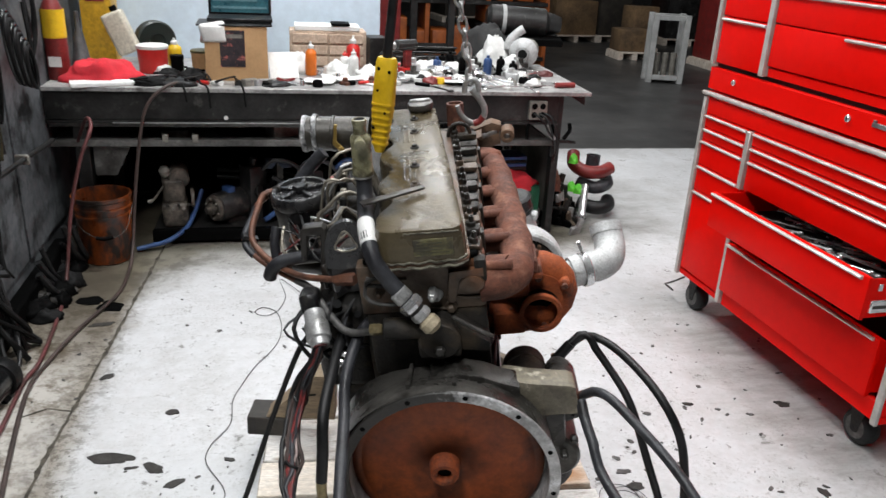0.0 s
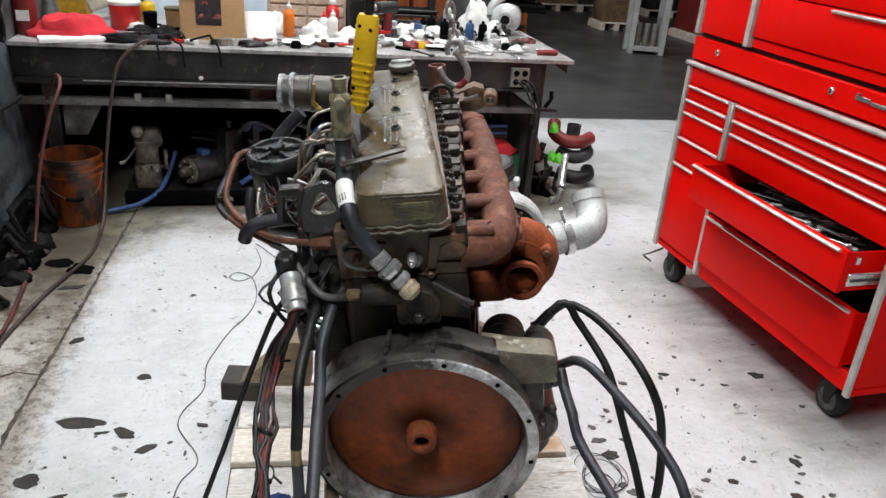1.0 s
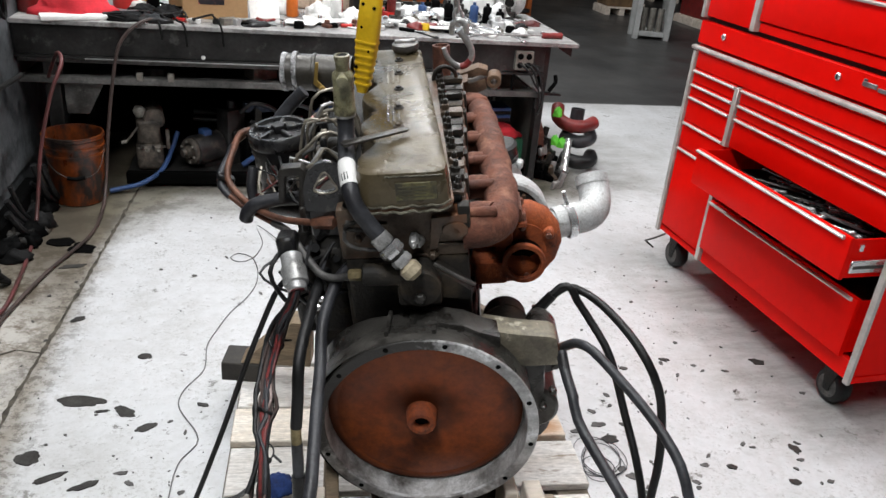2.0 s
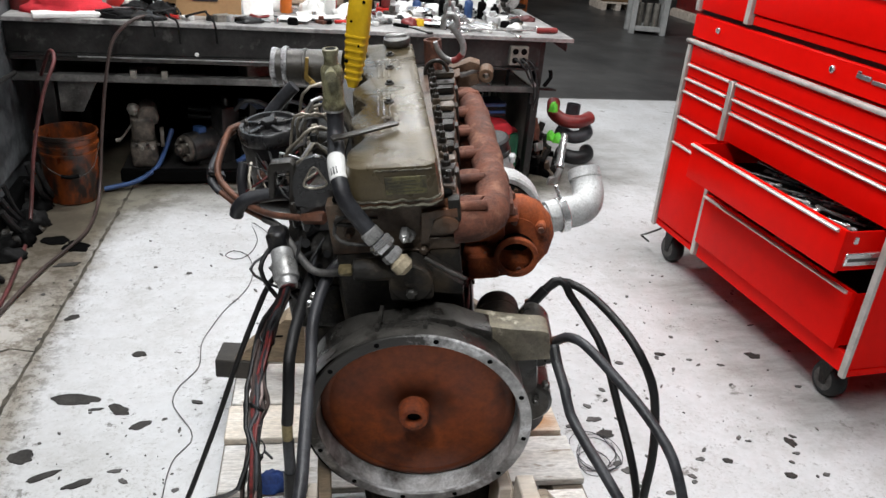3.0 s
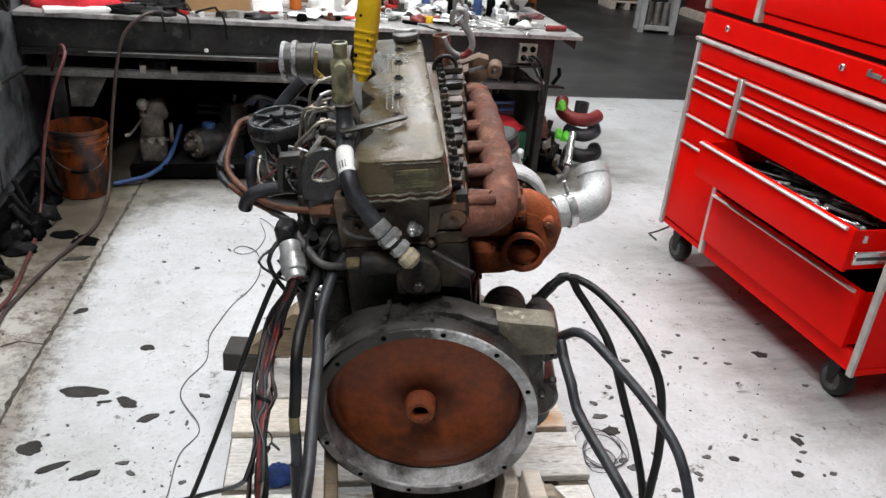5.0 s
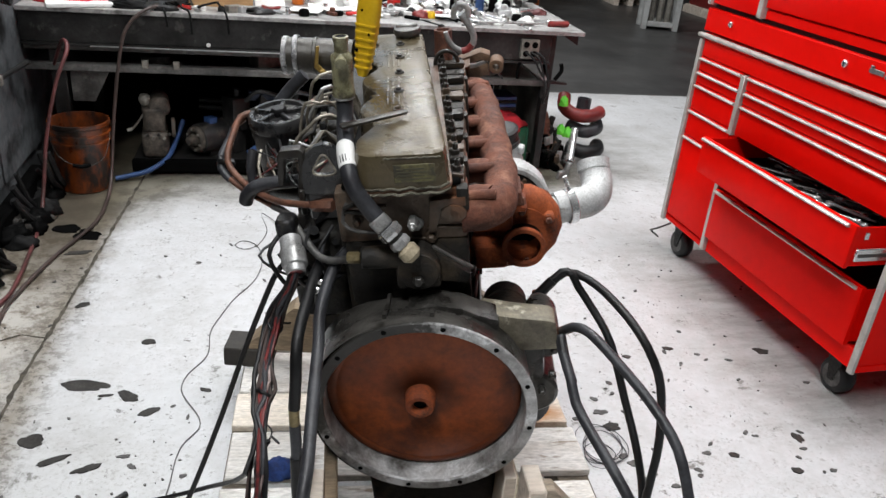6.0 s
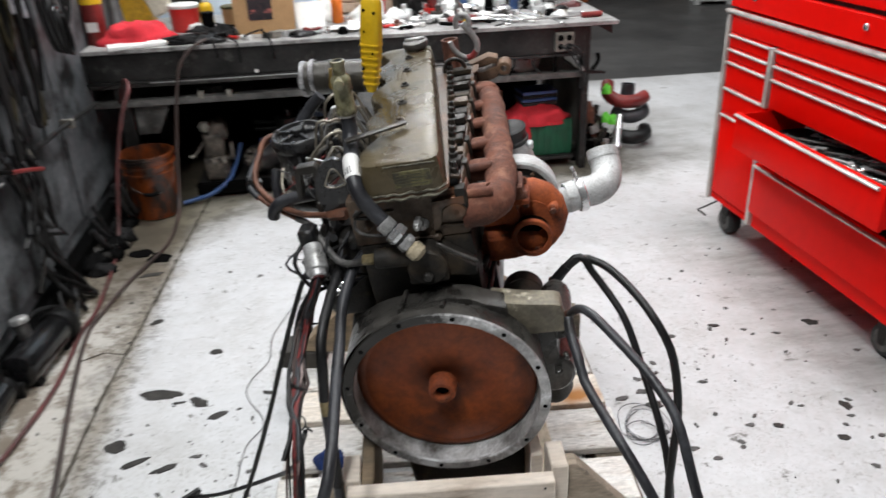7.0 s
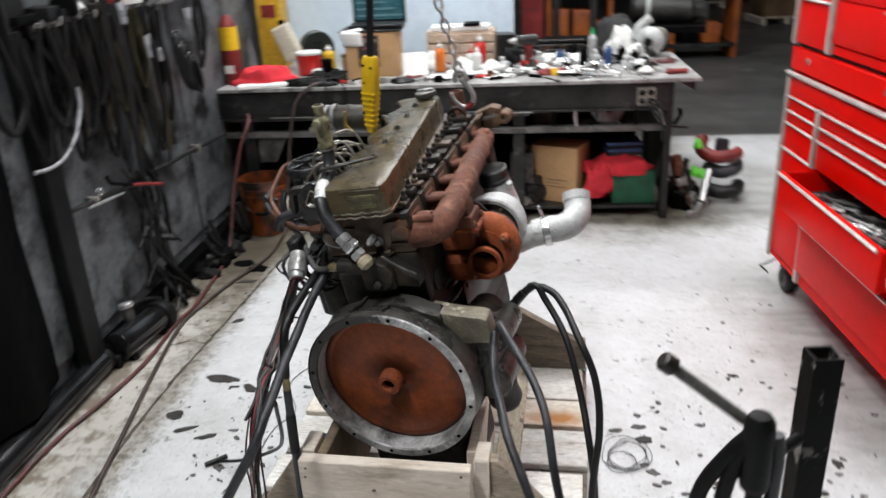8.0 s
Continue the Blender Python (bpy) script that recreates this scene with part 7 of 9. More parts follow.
tool = thing("wall_ratchet", "bright ratchet handle hanging on the wall", "ratchet", ROOM)
part("shank", bm_tube([(-1.41, 1.074, 0.73), (-1.41, 1.21, 0.716), (-1.41, 1.351, 0.701)], 0.0065, 10), M_STEEL, tool)
part("ratchet_head", bm_cyl((-1.415, 1.156, 0.772), (-1.392, 1.156, 0.772), 0.017, n=20), M_CHROME, tool)
solid("white_tube", bm_tube([(-1.36, 1.085, 1.22), (-1.355, 1.074, 1.157), (-1.355, 1.015, 1.065), (-1.355, 0.931, 1.006), (-1.355, 0.86, 0.984), (-1.36, 0.79, 0.978), (-1.37, 0.72, 0.985)], 0.008, 12), M_GREYTAG, "pale curved tube hanging on the wall", "tube", ROOM)
# black folded sheet added for the dark recess at the wall's near end
random.seed(2)
recess_sheet = bmesh.new()
cols, rows_ = 26, 12
grid = [[recess_sheet.verts.new((-1.47 + 0.035 * math.sin(i * 1.15) + 0.015 * noise.noise(Vector((i * 0.5, j * 0.4, 0))), -1.6 + 2.34 * i / cols, 0.12 + 1.95 * j / rows_)) for j in range(rows_ + 1)] for i in range(cols + 1)]
for i in range(cols):
    for j in range(rows_):
        recess_sheet.faces.new((grid[i][j], grid[i + 1][j], grid[i + 1][j + 1], grid[i][j + 1]))
bmesh.ops.recalc_face_normals(recess_sheet, faces=recess_sheet.faces[:])
bmesh.ops.solidify(recess_sheet, geom=recess_sheet.faces[:], thickness=0.006)
tp = thing("tarpaulin", "black folded sheet standing in for a dark recess by the wall", "tarpaulin", ROOM)
part("sheet", recess_sheet, M_DARK, tp)
part("top_bar", bm_cyl((-1.465, -1.6, 2.08), (-1.465, 0.74, 2.08), 0.014, n=12), M_BENCH, tp, "dark steel curtain bar")
for k in range(9):
    part("eyelet", bm_tube([(-1.465 + 0.022 * math.cos(a * math.pi / 5), -1.5 + 0.265 * k, 2.075 + 0.022 * math.sin(a * math.pi / 5)) for a in range(11)], 0.003, 6, 0.008), M_STEEL, tp)
solid("black_post", add(bm_box(-1.500, -1.440, 0.875, 1.000, 0.0, 1.9, 0.008), bm_box(-1.502, -1.40, 1.012, 1.035, 0.0, 0.06, 0.003)), M_OILBLACK, "black steel post beside the wall", "post", ROOM)
cyl = thing("hydraulic_cylinder", "glossy black hydraulic cylinder lying on the floor by the wall", "cylinder", ROOM @ pose(-1.425, 1.06, 0.076, -2, 0, -7))
part("barrel", bm_lathe([(0.0, 0.0), (0.058, 0.0), (0.066, 0.006), (0.068, 0.02), (0.068, 0.315), (0.064, 0.325)], (0, 0, 0), (0, 1, 0), 40), M_GLOSS, cyl)
part("end_collar", bm_lathe([(0.060, 0.315), (0.074, 0.318), (0.076, 0.325), (0.076, 0.370), (0.070, 0.378), (0.030, 0.380), (0.026, 0.42), (0.0, 0.42)], (0, 0, 0), (0, 1, 0), 40), M_OILBLACK, cyl)
part("port_boss", bm_cyl((-0.030, 0.165, 0.055), (-0.045, 0.170, 0.115), 0.026, n=20, bev=0.004), M_BENCH, cyl, "worn steel port boss")
part("port_cap", bm_cyl((-0.045, 0.170, 0.115), (-0.050, 0.172, 0.140), 0.034, n=8, bev=0.004), M_STEEL, cyl, "bright hexagonal port cap")
part("port_pipe", bm_tube([(-0.045, 0.195, 0.105), (-0.040, 0.25, 0.110), (-0.030, 0.32, 0.095), (-0.02, 0.40, 0.06)], 0.011, 10), M_OILBLACK, cyl)
part("foot", bm_prism([(-0.060, -0.076), (0.060, -0.076), (0.045, -0.050), (-0.045, -0.050)], 0.03, 0.07, "y"), M_OILBLACK, cyl)
part("foot", bm_prism([(-0.060, -0.076), (0.060, -0.076), (0.045, -0.050), (-0.045, -0.050)], 0.27, 0.31, "y"), M_OILBLACK, cyl)
# tangle of greasy hoses and fittings behind the cylinder's far end
random.seed(64)
for k in range(13):
    y0, z0 = random.gauss(1.66, 0.06), random.uniform(0.16, 0.42)
    y1 = random.uniform(1.42, 1.80)
    solid("greasy_hose", bm_tube([(-1.455 + random.uniform(0, 0.03), y0, z0), (-1.43, y0 + random.uniform(-0.04, 0.05), z0 * 0.7), (-1.40 + random.uniform(-0.03, 0.05), (y0 + y1) / 2, 0.06 + random.uniform(0.0, 0.07)), (-1.375 + random.uniform(-0.03, 0.04), y1, 0.016)], random.uniform(0.007, 0.014), 8), (M_OILBLACK, M_RUBBER, M_OILBLACK)[k % 3], "short greasy black hose in a tangle by the wall", "hose", ROOM, "hose tangle by the wall")
pp = thing("floor_pipe", "thick black pipe lying on the floor along the wall", "pipe", ROOM)
part("pipe_body", bm_tube([(-1.464, -0.9, 0.053), (-1.466, 0.2, 0.053), (-1.462, 1.01, 0.053)], 0.052, 24), M_GLOSS, pp)
part("pipe_flange", bm_cyl((-1.4615, 0.975, 0.0535), (-1.4615, 1.012, 0.0535), 0.0532, n=24, bev=0.004), M_OILBLACK, pp)

def scrap_lump(w, d, h, seed):
    """A low rag-like lump with an uneven skin and a flat underside."""
    bm = bmesh.new()
    bmesh.ops.create_uvsphere(bm, u_segments=18, v_segments=10, radius=1)
    for v in bm.verts:
        p = v.co.copy()
        f = 1 + 0.45 * noise.noise(p * 1.6 + Vector((seed, 0, 0))) + 0.25 * noise.noise(p * 4.5 + Vector((0, seed, 0)))
        v.co = Vector((p.x * w * f, p.y * d * f, max(0.0, (p.z + 0.2) * h * f)))
    return bm


# greasy lumps and hose ends along the wall's foot
random.seed(29)
for k in range(26):
    y = random.uniform(1.85, 2.62)
    x = random.uniform(-1.45, -1.34)
    if k % 4:
        solid("grease_lump", scrap_lump(0.05, 0.07, random.uniform(0.025, 0.06), k), (M_DARK, M_OILY, M_BLACK)[k % 3], "greasy black lump of scrap by the wall", "scrap", ROOM @ pose(x, y, 0, 0, 0, 37 * k), "scrap along the wall")
    else:
        solid("hose_end", bm_tube([(x - 0.03, y, random.uniform(0.12, 0.25)), (x, y + 0.03, 0.09), (x + 0.02, y + 0.10, 0.02), (x - 0.01, y + 0.22, 0.018)], random.uniform(0.009, 0.018), 8), (M_RUBBER, M_OILY)[k % 4 // 2], "greasy hose end lying by the wall", "hose", ROOM, "hose ends along the wall")

# hoses along the floor
solid("air_hose", bm_tube([(-1.36, 2.82, 0.60), (-1.26, 2.62, 0.76), (-1.22, 2.52, 0.74), (-1.27, 2.46, 0.60), (-1.33, 2.42, 0.36), (-1.36, 2.34, 0.10), (-1.355, 2.22, 0.014), (-1.325, 1.95, 0.012), (-1.302, 1.60, 0.012), (-1.318, 1.43, 0.012), (-1.305, 1.06, 0.012), (-1.342, 0.74, 0.012), (-1.388, 0.50, 0.012), (-1.400, 0.2, 0.012), (-1.39, -0.6, 0.012)], 0.0085, 10), M_REDHOSE, "faded red air hose hanging down to the floor", "hose", ROOM)
solid("air_hose", bm_tube([(-0.80, 2.92, 0.885), (-0.89, 2.79, 0.895), (-0.99, 2.755, 0.81), (-1.04, 2.75, 0.66), (-1.095, 2.74, 0.34), (-1.12, 2.68, 0.08), (-1.115, 2.5, 0.013), (-1.12, 2.21, 0.012), (-1.215, 1.87, 0.012), (-1.272, 1.58, 0.012), (-1.287, 1.38, 0.012), (-1.229, 0.97, 0.012), (-1.152, 0.54, 0.012), (-1.115, 0.32, 0.012), (-1.07, 0.05, 0.012), (-1.02, -0.5, 0.012)], 0.0085, 10), M_BROWNHOSE, "dirty brown air hose running off the bench", "hose", ROOM)
solid("blue_hose", bm_tube([(-1.12, 2.76, 0.02), (-1.05, 2.78, 0.03), (-0.96, 2.80, 0.05), (-0.87, 2.90, 0.09), (-0.83, 3.02, 0.16), (-0.80, 3.1, 0.24)], 0.013, 10), M_BLUEP, "blue hose lying under the bench", "hose", ROOM)
# floor joints
jb = bmesh.new()
random.seed(17)
for x0, y0, x1, y1 in ((-0.978, 3.0, -1.033, 2.20), (-1.033, 2.20, -1.066, 1.69), (-1.066, 1.69, -1.096, 1.30), (-1.096, 1.30, -1.125, 0.93), (-1.125, 0.93, -1.13, 0.55), (-1.13, 0.55, -1.10, -0.6), (-1.096, 1.24, -1.19, 1.27), (-1.19, 1.27, -1.27, 1.22)):
    k = max(3, int(math.hypot(x1 - x0, y1 - y0) / 0.03))
    pts = [(x0 + (x1 - x0) * i / k + random.gauss(0, 0.0012), y0 + (y1 - y0) * i / k) for i in range(k + 1)]
    w = [0.0045 + 0.014 * abs(noise.noise(Vector((0.5 * i, 3.1, x0)))) for i in range(len(pts))]
    add(jb, bm_prism([(x - q, y) for (x, y), q in zip(pts, w)] + [(x + q * 0.8, y + 0.001) for (x, y), q in zip(pts, w)][::-1], 0, 0.002, "z"))
solid("floor_joint", jb, mat("joint_dirt", (0.030, 0.026, 0.020), (0.10, 0.088, 0.068), 16, 0.9), "dirt-filled joint in the painted floor", "floor joint", ROOM, "", "stuff")


# ---- things on the bench ----
def on_bench(x, y, turn=0.0, z=0.0):
    return ROOM @ pose(x, y, BH + z, 0, 0, turn)


def carton(m, w, d, h, label, tape=True):
    c = thing("cardboard_box", label, "cardboard box", m)
    part("carton", roughen(bm_box(-w / 2, w / 2, -d / 2, d / 2, 0, h, 0.004, 2), 0.002, 6, w), M_CARD, c)
    if tape:
        part("tape", bm_box(-w / 2 - 0.001, w / 2 + 0.001, -0.02, 0.02, h - 0.001, h + 0.0015, 0), M_LABEL, c)
    return c


M_PALECARD = mat("pale_worn_board", (0.56, 0.44, 0.34), (0.42, 0.31, 0.23), 9, 0.75, 0, 0.15)
M_PRINT = mat("dark_printed_panel", (0.05, 0.035, 0.04), (0.02, 0.02, 0.025), 30, 0.4, 0, 0, ((0.45, 0.14, 0.12), 26, 0.6, 0.03))
M_TEAL = mat("teal_screen_case", (0.045, 0.16, 0.19), (0.03, 0.10, 0.13), 9, 0.3)
bx = carton(on_bench(-0.568, 3.16, 2), 0.325, 0.26, 0.285, "brown cardboard box with a dark printed panel", False)
part("printed_panel", bm_box(-0.085, 0.045, -0.1345, -0.1315, 0.075, 0.265, 0), M_PRINT, bx, "dark printed picture panel")
part("panel_bar", bm_box(-0.075, 0.035, -0.1365, -0.1348, 0.225, 0.245, 0), M_GREYMETAL, bx)
part("open_flap", bm_box(-0.20, 0.19, -0.14, 0.14, 0.286, 0.294, 0.002), M_BENCH, bx)
part("white_wrap", roughen(bm_box(-0.18, -0.05, -0.155, -0.06, 0.20, 0.30, 0.02, 3), 0.02, 14, 3), M_WHITEPL, bx)
lap = thing("laptop", "dark laptop with a teal screen on a box", "laptop", on_bench(-0.545, 3.2, 2, 0.30))
part("base", bm_box(-0.17, 0.17, -0.12, 0.12, 0, 0.02, 0.004), M_PLASTIC, lap)
part("lid", bm_box(-0.17, 0.17, 0.11, 0.125, 0.02, 0.24, 0.004), M_PLASTIC, lap)
part("screen", bm_box(-0.155, 0.155, 0.107, 0.11, 0.03, 0.225, 0), M_TEAL, lap)
for k in range(3):
    part("screen_bar", bm_box(-0.145, 0.145 - 0.05 * k, 0.105, 0.1068, 0.05 + 0.04 * k, 0.062 + 0.04 * k, 0), mat("screen_line", (0.16, 0.32, 0.36), None, 9, 0.4), lap)


def crumpled(name, cx, cy, w, d, h, material, label, category, seed, z=0.0, m=None):
    bm = bmesh.new()
    bmesh.ops.create_uvsphere(bm, u_segments=28, v_segments=14, radius=1)
    for v in bm.verts:
        p = v.co.copy()
        f = 1 + 0.35 * noise.noise(p * 1.4 + Vector((seed, 0, 0))) + 0.22 * noise.noise(p * 4 + Vector((0, seed, 0)))
        v.co = Vector((p.x * w / 2 * f, p.y * d / 2 * f, max(0.0, (p.z + 0.25) * h * 0.75 * f)))
    return solid(name, bm, material, label, category, m or on_bench(cx, cy, seed * 31 % 40 - 20, z))


for y, z, w in ((1.36, 1.471, 0.09), (1.58, 1.471, 0.10), (1.77, 1.471, 0.08), (2.28, 1.471, 0.07)):
    crumpled("plastic_packet", 0, 0, 0.05, w, 0.05, M_WHITEPL, "crumpled white plastic packet on the wall rail", "packet", y * 3, m=ROOM @ pose(-1.45, y, z, 0, 0, 5))
crumpled("red_cloth", -1.25, 2.98, 0.36, 0.24, 0.13, M_REDCLOTH, "bunched bright red cloth on the bench", "cloth", 2.3)
solid("paper_sheet", roughen(bm_box(-0.15, 0.15, -0.05, 0.05, 0, 0.02, 0.006, 2), 0.008, 12, 4), M_WHITEP, "white folded paper under a red cloth", "paper", on_bench(-1.22, 2.86, 18))


def pot(x, y, r, h, body_m, lid_m, name, label, category, z=0.0):
    p = thing(name, label, category, on_bench(x, y, 0, z))
    part("body", bm_lathe([(0, 0), (r * 0.88, 0), (r * 0.92, 0.004), (r, h * 0.9), (r * 0.97, h * 0.92), (0, h * 0.92)], (0, 0, 0), (0, 0, 1), 28), body_m, p)
    part("lid", bm_lathe([(r * 1.04, h * 0.86), (r * 1.06, h * 0.88), (r * 1.05, h * 0.97), (r * 0.95, h), (0, h)], (0, 0, 0), (0, 0, 1), 28), lid_m, p)
    return p


def bottle(x, y, r, h, body_m, cap_m, label, z=0.0):
    p = thing("bottle", label, "bottle", on_bench(x, y, 0, z))
    part("body", bm_lathe([(0, 0), (r * 0.9, 0), (r, 0.006), (r, h * 0.62), (r * 0.9, h * 0.70), (r * 0.45, h * 0.78), (r * 0.42, h * 0.8), (0, h * 0.8)], (0, 0, 0), (0, 0, 1), 24), body_m, p)
    part("cap", bm_lathe([(r * 0.5, h * 0.79), (r * 0.5, h * 0.87), (r * 0.2, h * 0.92), (r * 0.14, h), (0, h)], (0, 0, 0), (0, 0, 1), 16), cap_m, p)
    return p


pot(-1.03, 3.28, 0.082, 0.15, M_REDP, M_WHITEPL, "tub", "red plastic tub with a white lid", "tub")
bottle(-0.93, 3.42, 0.04, 0.17, M_YELLOW, M_WHITEPL, "yellow bottle with a white nozzle on the bench")
pot(-0.89, 3.18, 0.035, 0.11, M_DARK, M_DARK, "can", "black spray can on the bench", "can")
bottle(-0.165, 3.25, 0.032, 0.19, M_ORANGEP, M_WHITEPL, "orange squeeze bottle with a pale nozzle")
bottle(0.085, 3.36, 0.04, 0.215, M_REDP, M_WHITEPL, "red bottle with a white cap on the bench")
bottle(0.03, 3.27, 0.028, 0.14, M_WHITEPL, M_REDP, "white bottle with a red cap on the bench")
bottle(0.075, 3.20, 0.03, 0.16, M_WHITEPL, M_WHITEPL, "clear white bottle on the bench")
bottle(0.825, 3.62, 0.026, 0.20, M_ALU, mat("green_cap", (0.03, 0.45, 0.16), None, 9, 0.4), "silver bottle with a green cap on the bench")
pot(-0.78, 3.40, 0.06, 0.11, M_CARD, M_LABEL, "tin", "tan tin standing behind a box", "tin")
# white sheets and carton lids
for k, (x, y, w, d, t, tilt) in enumerate(((-0.32, 3.16, 0.16, 0.15, 12, 62), (-0.13, 2.98, 0.17, 0.13, -18, 0), (0.03, 3.03, 0.15, 0.11, 20, 0), (-0.03, 3.14, 0.16, 0.10, 5, 8), (-0.98, 3.02, 0.12, 0.09, 30, 0), (0.62, 2.98, 0.10, 0.07, -12, 0), (-0.86, 3.0, 0.10, 0.07, -30, 3), (0.14, 3.10, 0.12, 0.10, 40, 4))):
    m = on_bench(x, y, t, 0.004 + 0.006 * (k % 3)) @ (pose(0, 0, d * 0.42, tilt, 0, 0) if tilt > 20 else pose(0, 0, 0.004, tilt, 0, 0))
    solid("paper_sheet", roughen(bm_box(-w / 2, w / 2, -d / 2, d / 2, 0, 0.004, 0.001), 0.003, 14, k), M_WHITEP, "white paper sheet lying on the bench", "paper", m, "papers on the bench")
org = thing("drawer_organizer", "tan small-parts organizer with papers on top", "organizer", on_bench(-0.05, 3.62, 0))
part("case", bm_box(-0.23, 0.23, -0.09, 0.10, 0, 0.215, 0.004), M_PALECARD, org)
for i in range(3):
    for j in range(2):
        part("tray", bm_box(-0.215 + 0.22 * j, -0.01 + 0.22 * j, -0.105, -0.09, 0.012 + 0.066 * i, 0.066 + 0.066 * i, 0.003), M_PALECARD, org)
part("paper_pad", roughen(bm_box(-0.20, 0.19, -0.09, 0.09, 0.216, 0.245, 0.004), 0.004, 9, 1), M_WHITEP, org)
part("dark_case", bm_box(0.02, 0.13, -0.10, 0.04, 0.246, 0.262, 0.004), M_DARK, org)
solid("grey_case", bm_box(-0.06, 0.06, -0.08, 0.08, 0, 0.19, 0.01, 2), M_BENCH, "grey equipment case on the bench", "case", on_bench(0.24, 3.55, 10))
# cordless drill
dr = thing("cordless_drill", "red and black cordless drill standing on the bench", "drill", on_bench(0.40, 3.30, 25))
part("battery", bm_box(-0.045, 0.045, -0.035, 0.035, 0, 0.045, 0.006, 2), M_REDP, dr)
part("grip", bm_box(-0.022, 0.022, -0.018, 0.02, 0.045, 0.15, 0.008, 2), M_DKRED, dr)
part("motor", bm_cyl((-0.09, 0, 0.175), (0.06, 0, 0.175), 0.033, n=20, bev=0.01), M_BENCH, dr)
part("chuck", bm_cyl((-0.09, 0, 0.175), (-0.14, 0, 0.175), 0.022, 0.012, n=16), M_STEEL, dr)
crumpled("rag", 0.29, 3.42, 0.14, 0.12, 0.12, M_GREYSTRAP, "crumpled grey rag on the bench", "rag", 5.1)
crumpled("rag", 0.55, 3.5, 0.16, 0.12, 0.06, M_WHITEPL, "crumpled white rag on the bench", "rag", 6.4)
# bright turbo on the bench
tu = thing("bench_turbo", "clean silver turbocharger lying on the bench", "turbocharger", on_bench(1.20, 3.62, -15))
part("compressor", bm_lathe([(0.03, 0.0), (0.045, 0.002), (0.075, 0.02), (0.095, 0.05), (0.085, 0.085), (0.06, 0.10), (0, 0.10)], (0, -0.08, 0.10), (0.15, 1, 0.1), 36), M_ALU, tu)
part("inlet_bore", bm_lathe([(0.044, 0.0), (0.03, 0.03), (0, 0.032)], (0, -0.082, 0.10), (0.15, 1, 0.1), 28), M_BENCH, tu)
part("outlet", bm_tube([(-0.09, 0.0, 0.12), (-0.085, 0.0, 0.17), (-0.04, 0.01, 0.22), (0.0, 0.01, 0.25)], 0.028, 16, hollow=0.15), M_ALU, tu)
part("turbine", bm_cyl((0.02, 0.03, 0.10), (0.05, 0.15, 0.11), 0.07, n=28, bev=0.02), M_GREYMETAL, tu)
part("foot", bm_box(-0.05, 0.05, -0.02, 0.10, 0, 0.03, 0.006), M_GREYMETAL, tu)
crumpled("wrapped_part", 1.02, 3.68, 0.20, 0.17, 0.19, M_WHITEPL, "part wrapped in white plastic on the bench", "wrapped part", 7.7)
crumpled("dark_cloth", 1.0, 3.78, 0.34, 0.14, 0.24, M_INSIDE, "dark blue-black cloth heap on the bench", "cloth", 8.2)
crumpled("red_rag", 1.27, 3.35, 0.12, 0.10, 0.035, M_REDHOSE, "faded red rag at the bench end", "rag", 9.9)
pb = thing("long_screwdriver", "long pry screwdriver with a dark red handle", "screwdriver", on_bench(1.20, 2.93, 8, 0.016))
part("blade", bm_cyl((-0.42, 0, 0), (0.02, 0, 0), 0.006, n=10), M_STEEL, pb)
part("handle", bm_cyl((0.0, 0, 0), (0.13, 0, 0), 0.016, n=12, bev=0.006), M_DKRED, pb)
# loose tools and parts
random.seed(41)
LOOSE = [M_CHROME, M_STEEL, M_BENCH, M_DARK, M_WHITEPL, M_STEEL, M_REDP, M_DARK, M_LABEL, M_YELLOW, M_GREYMETAL, M_PAD]
for k in range(78):
    x = random.uniform(-1.05, 1.25) if k < 30 else random.uniform(0.15, 1.28)
    y = random.uniform(2.87, 3.62)
    a = random.uniform(-70, 70)
    ma = random.choice(LOOSE)
    kind = k % 4
    if -0.76 < x < -0.38 and y > 2.98 or -1.45 < x < -1.05:
        y = 2.90
    if kind == 0:
        ln = random.uniform(0.05, 0.11)
        solid("bench_spanner", add(bm_box(-ln, ln, -0.007, 0.007, 0, 0.007, 0.002), bm_ring((ln, 0, 0), (0, 0, 1), 0.009, 0.017, 0.010, 14)), M_CHROME if k % 8 else M_BENCH, "steel spanner lying on the bench", "spanner", on_bench(x, y, a), "tools on the bench")
    elif kind == 1:
        r = random.uniform(0.010, 0.028)
        solid("machined_part", bm_lathe([(r * 0.5, 0), (r, 0.001), (r, r * 0.9), (r * 0.8, r * 1.3), (r * 0.5, r * 1.3), (r * 0.5, 0)], (0, 0, 0), (0, 0, 1), 18), ma, "small machined metal part on the bench", "machine part", on_bench(x, y), "parts on the bench")
    elif kind == 2:
        w = random.uniform(0.02, 0.05)
        solid("small_carton", roughen(bm_box(-w, w, -w * 0.6, w * 0.6, 0, random.uniform(0.012, 0.04), 0.003, 2), 0.002, 20, k), ma, "small parts packet lying on the bench", "packet", on_bench(x, y, a), "packets on the bench")
    else:
        ln = random.uniform(0.06, 0.10)
        sd = thing("screwdriver", "screwdriver lying on the bench", "screwdriver", on_bench(x, y, a, 0.010), "screwdrivers on the bench")
        part("blade", bm_cyl((0, 0, 0), (ln, 0, 0), 0.003, n=8), M_STEEL, sd)
        part("handle", bm_cyl((-0.09, 0, 0), (0, 0, 0), 0.010, n=10, bev=0.003), random.choice((M_DKRED, M_DARK, M_DARK, M_DARK, M_REDP)), sd)
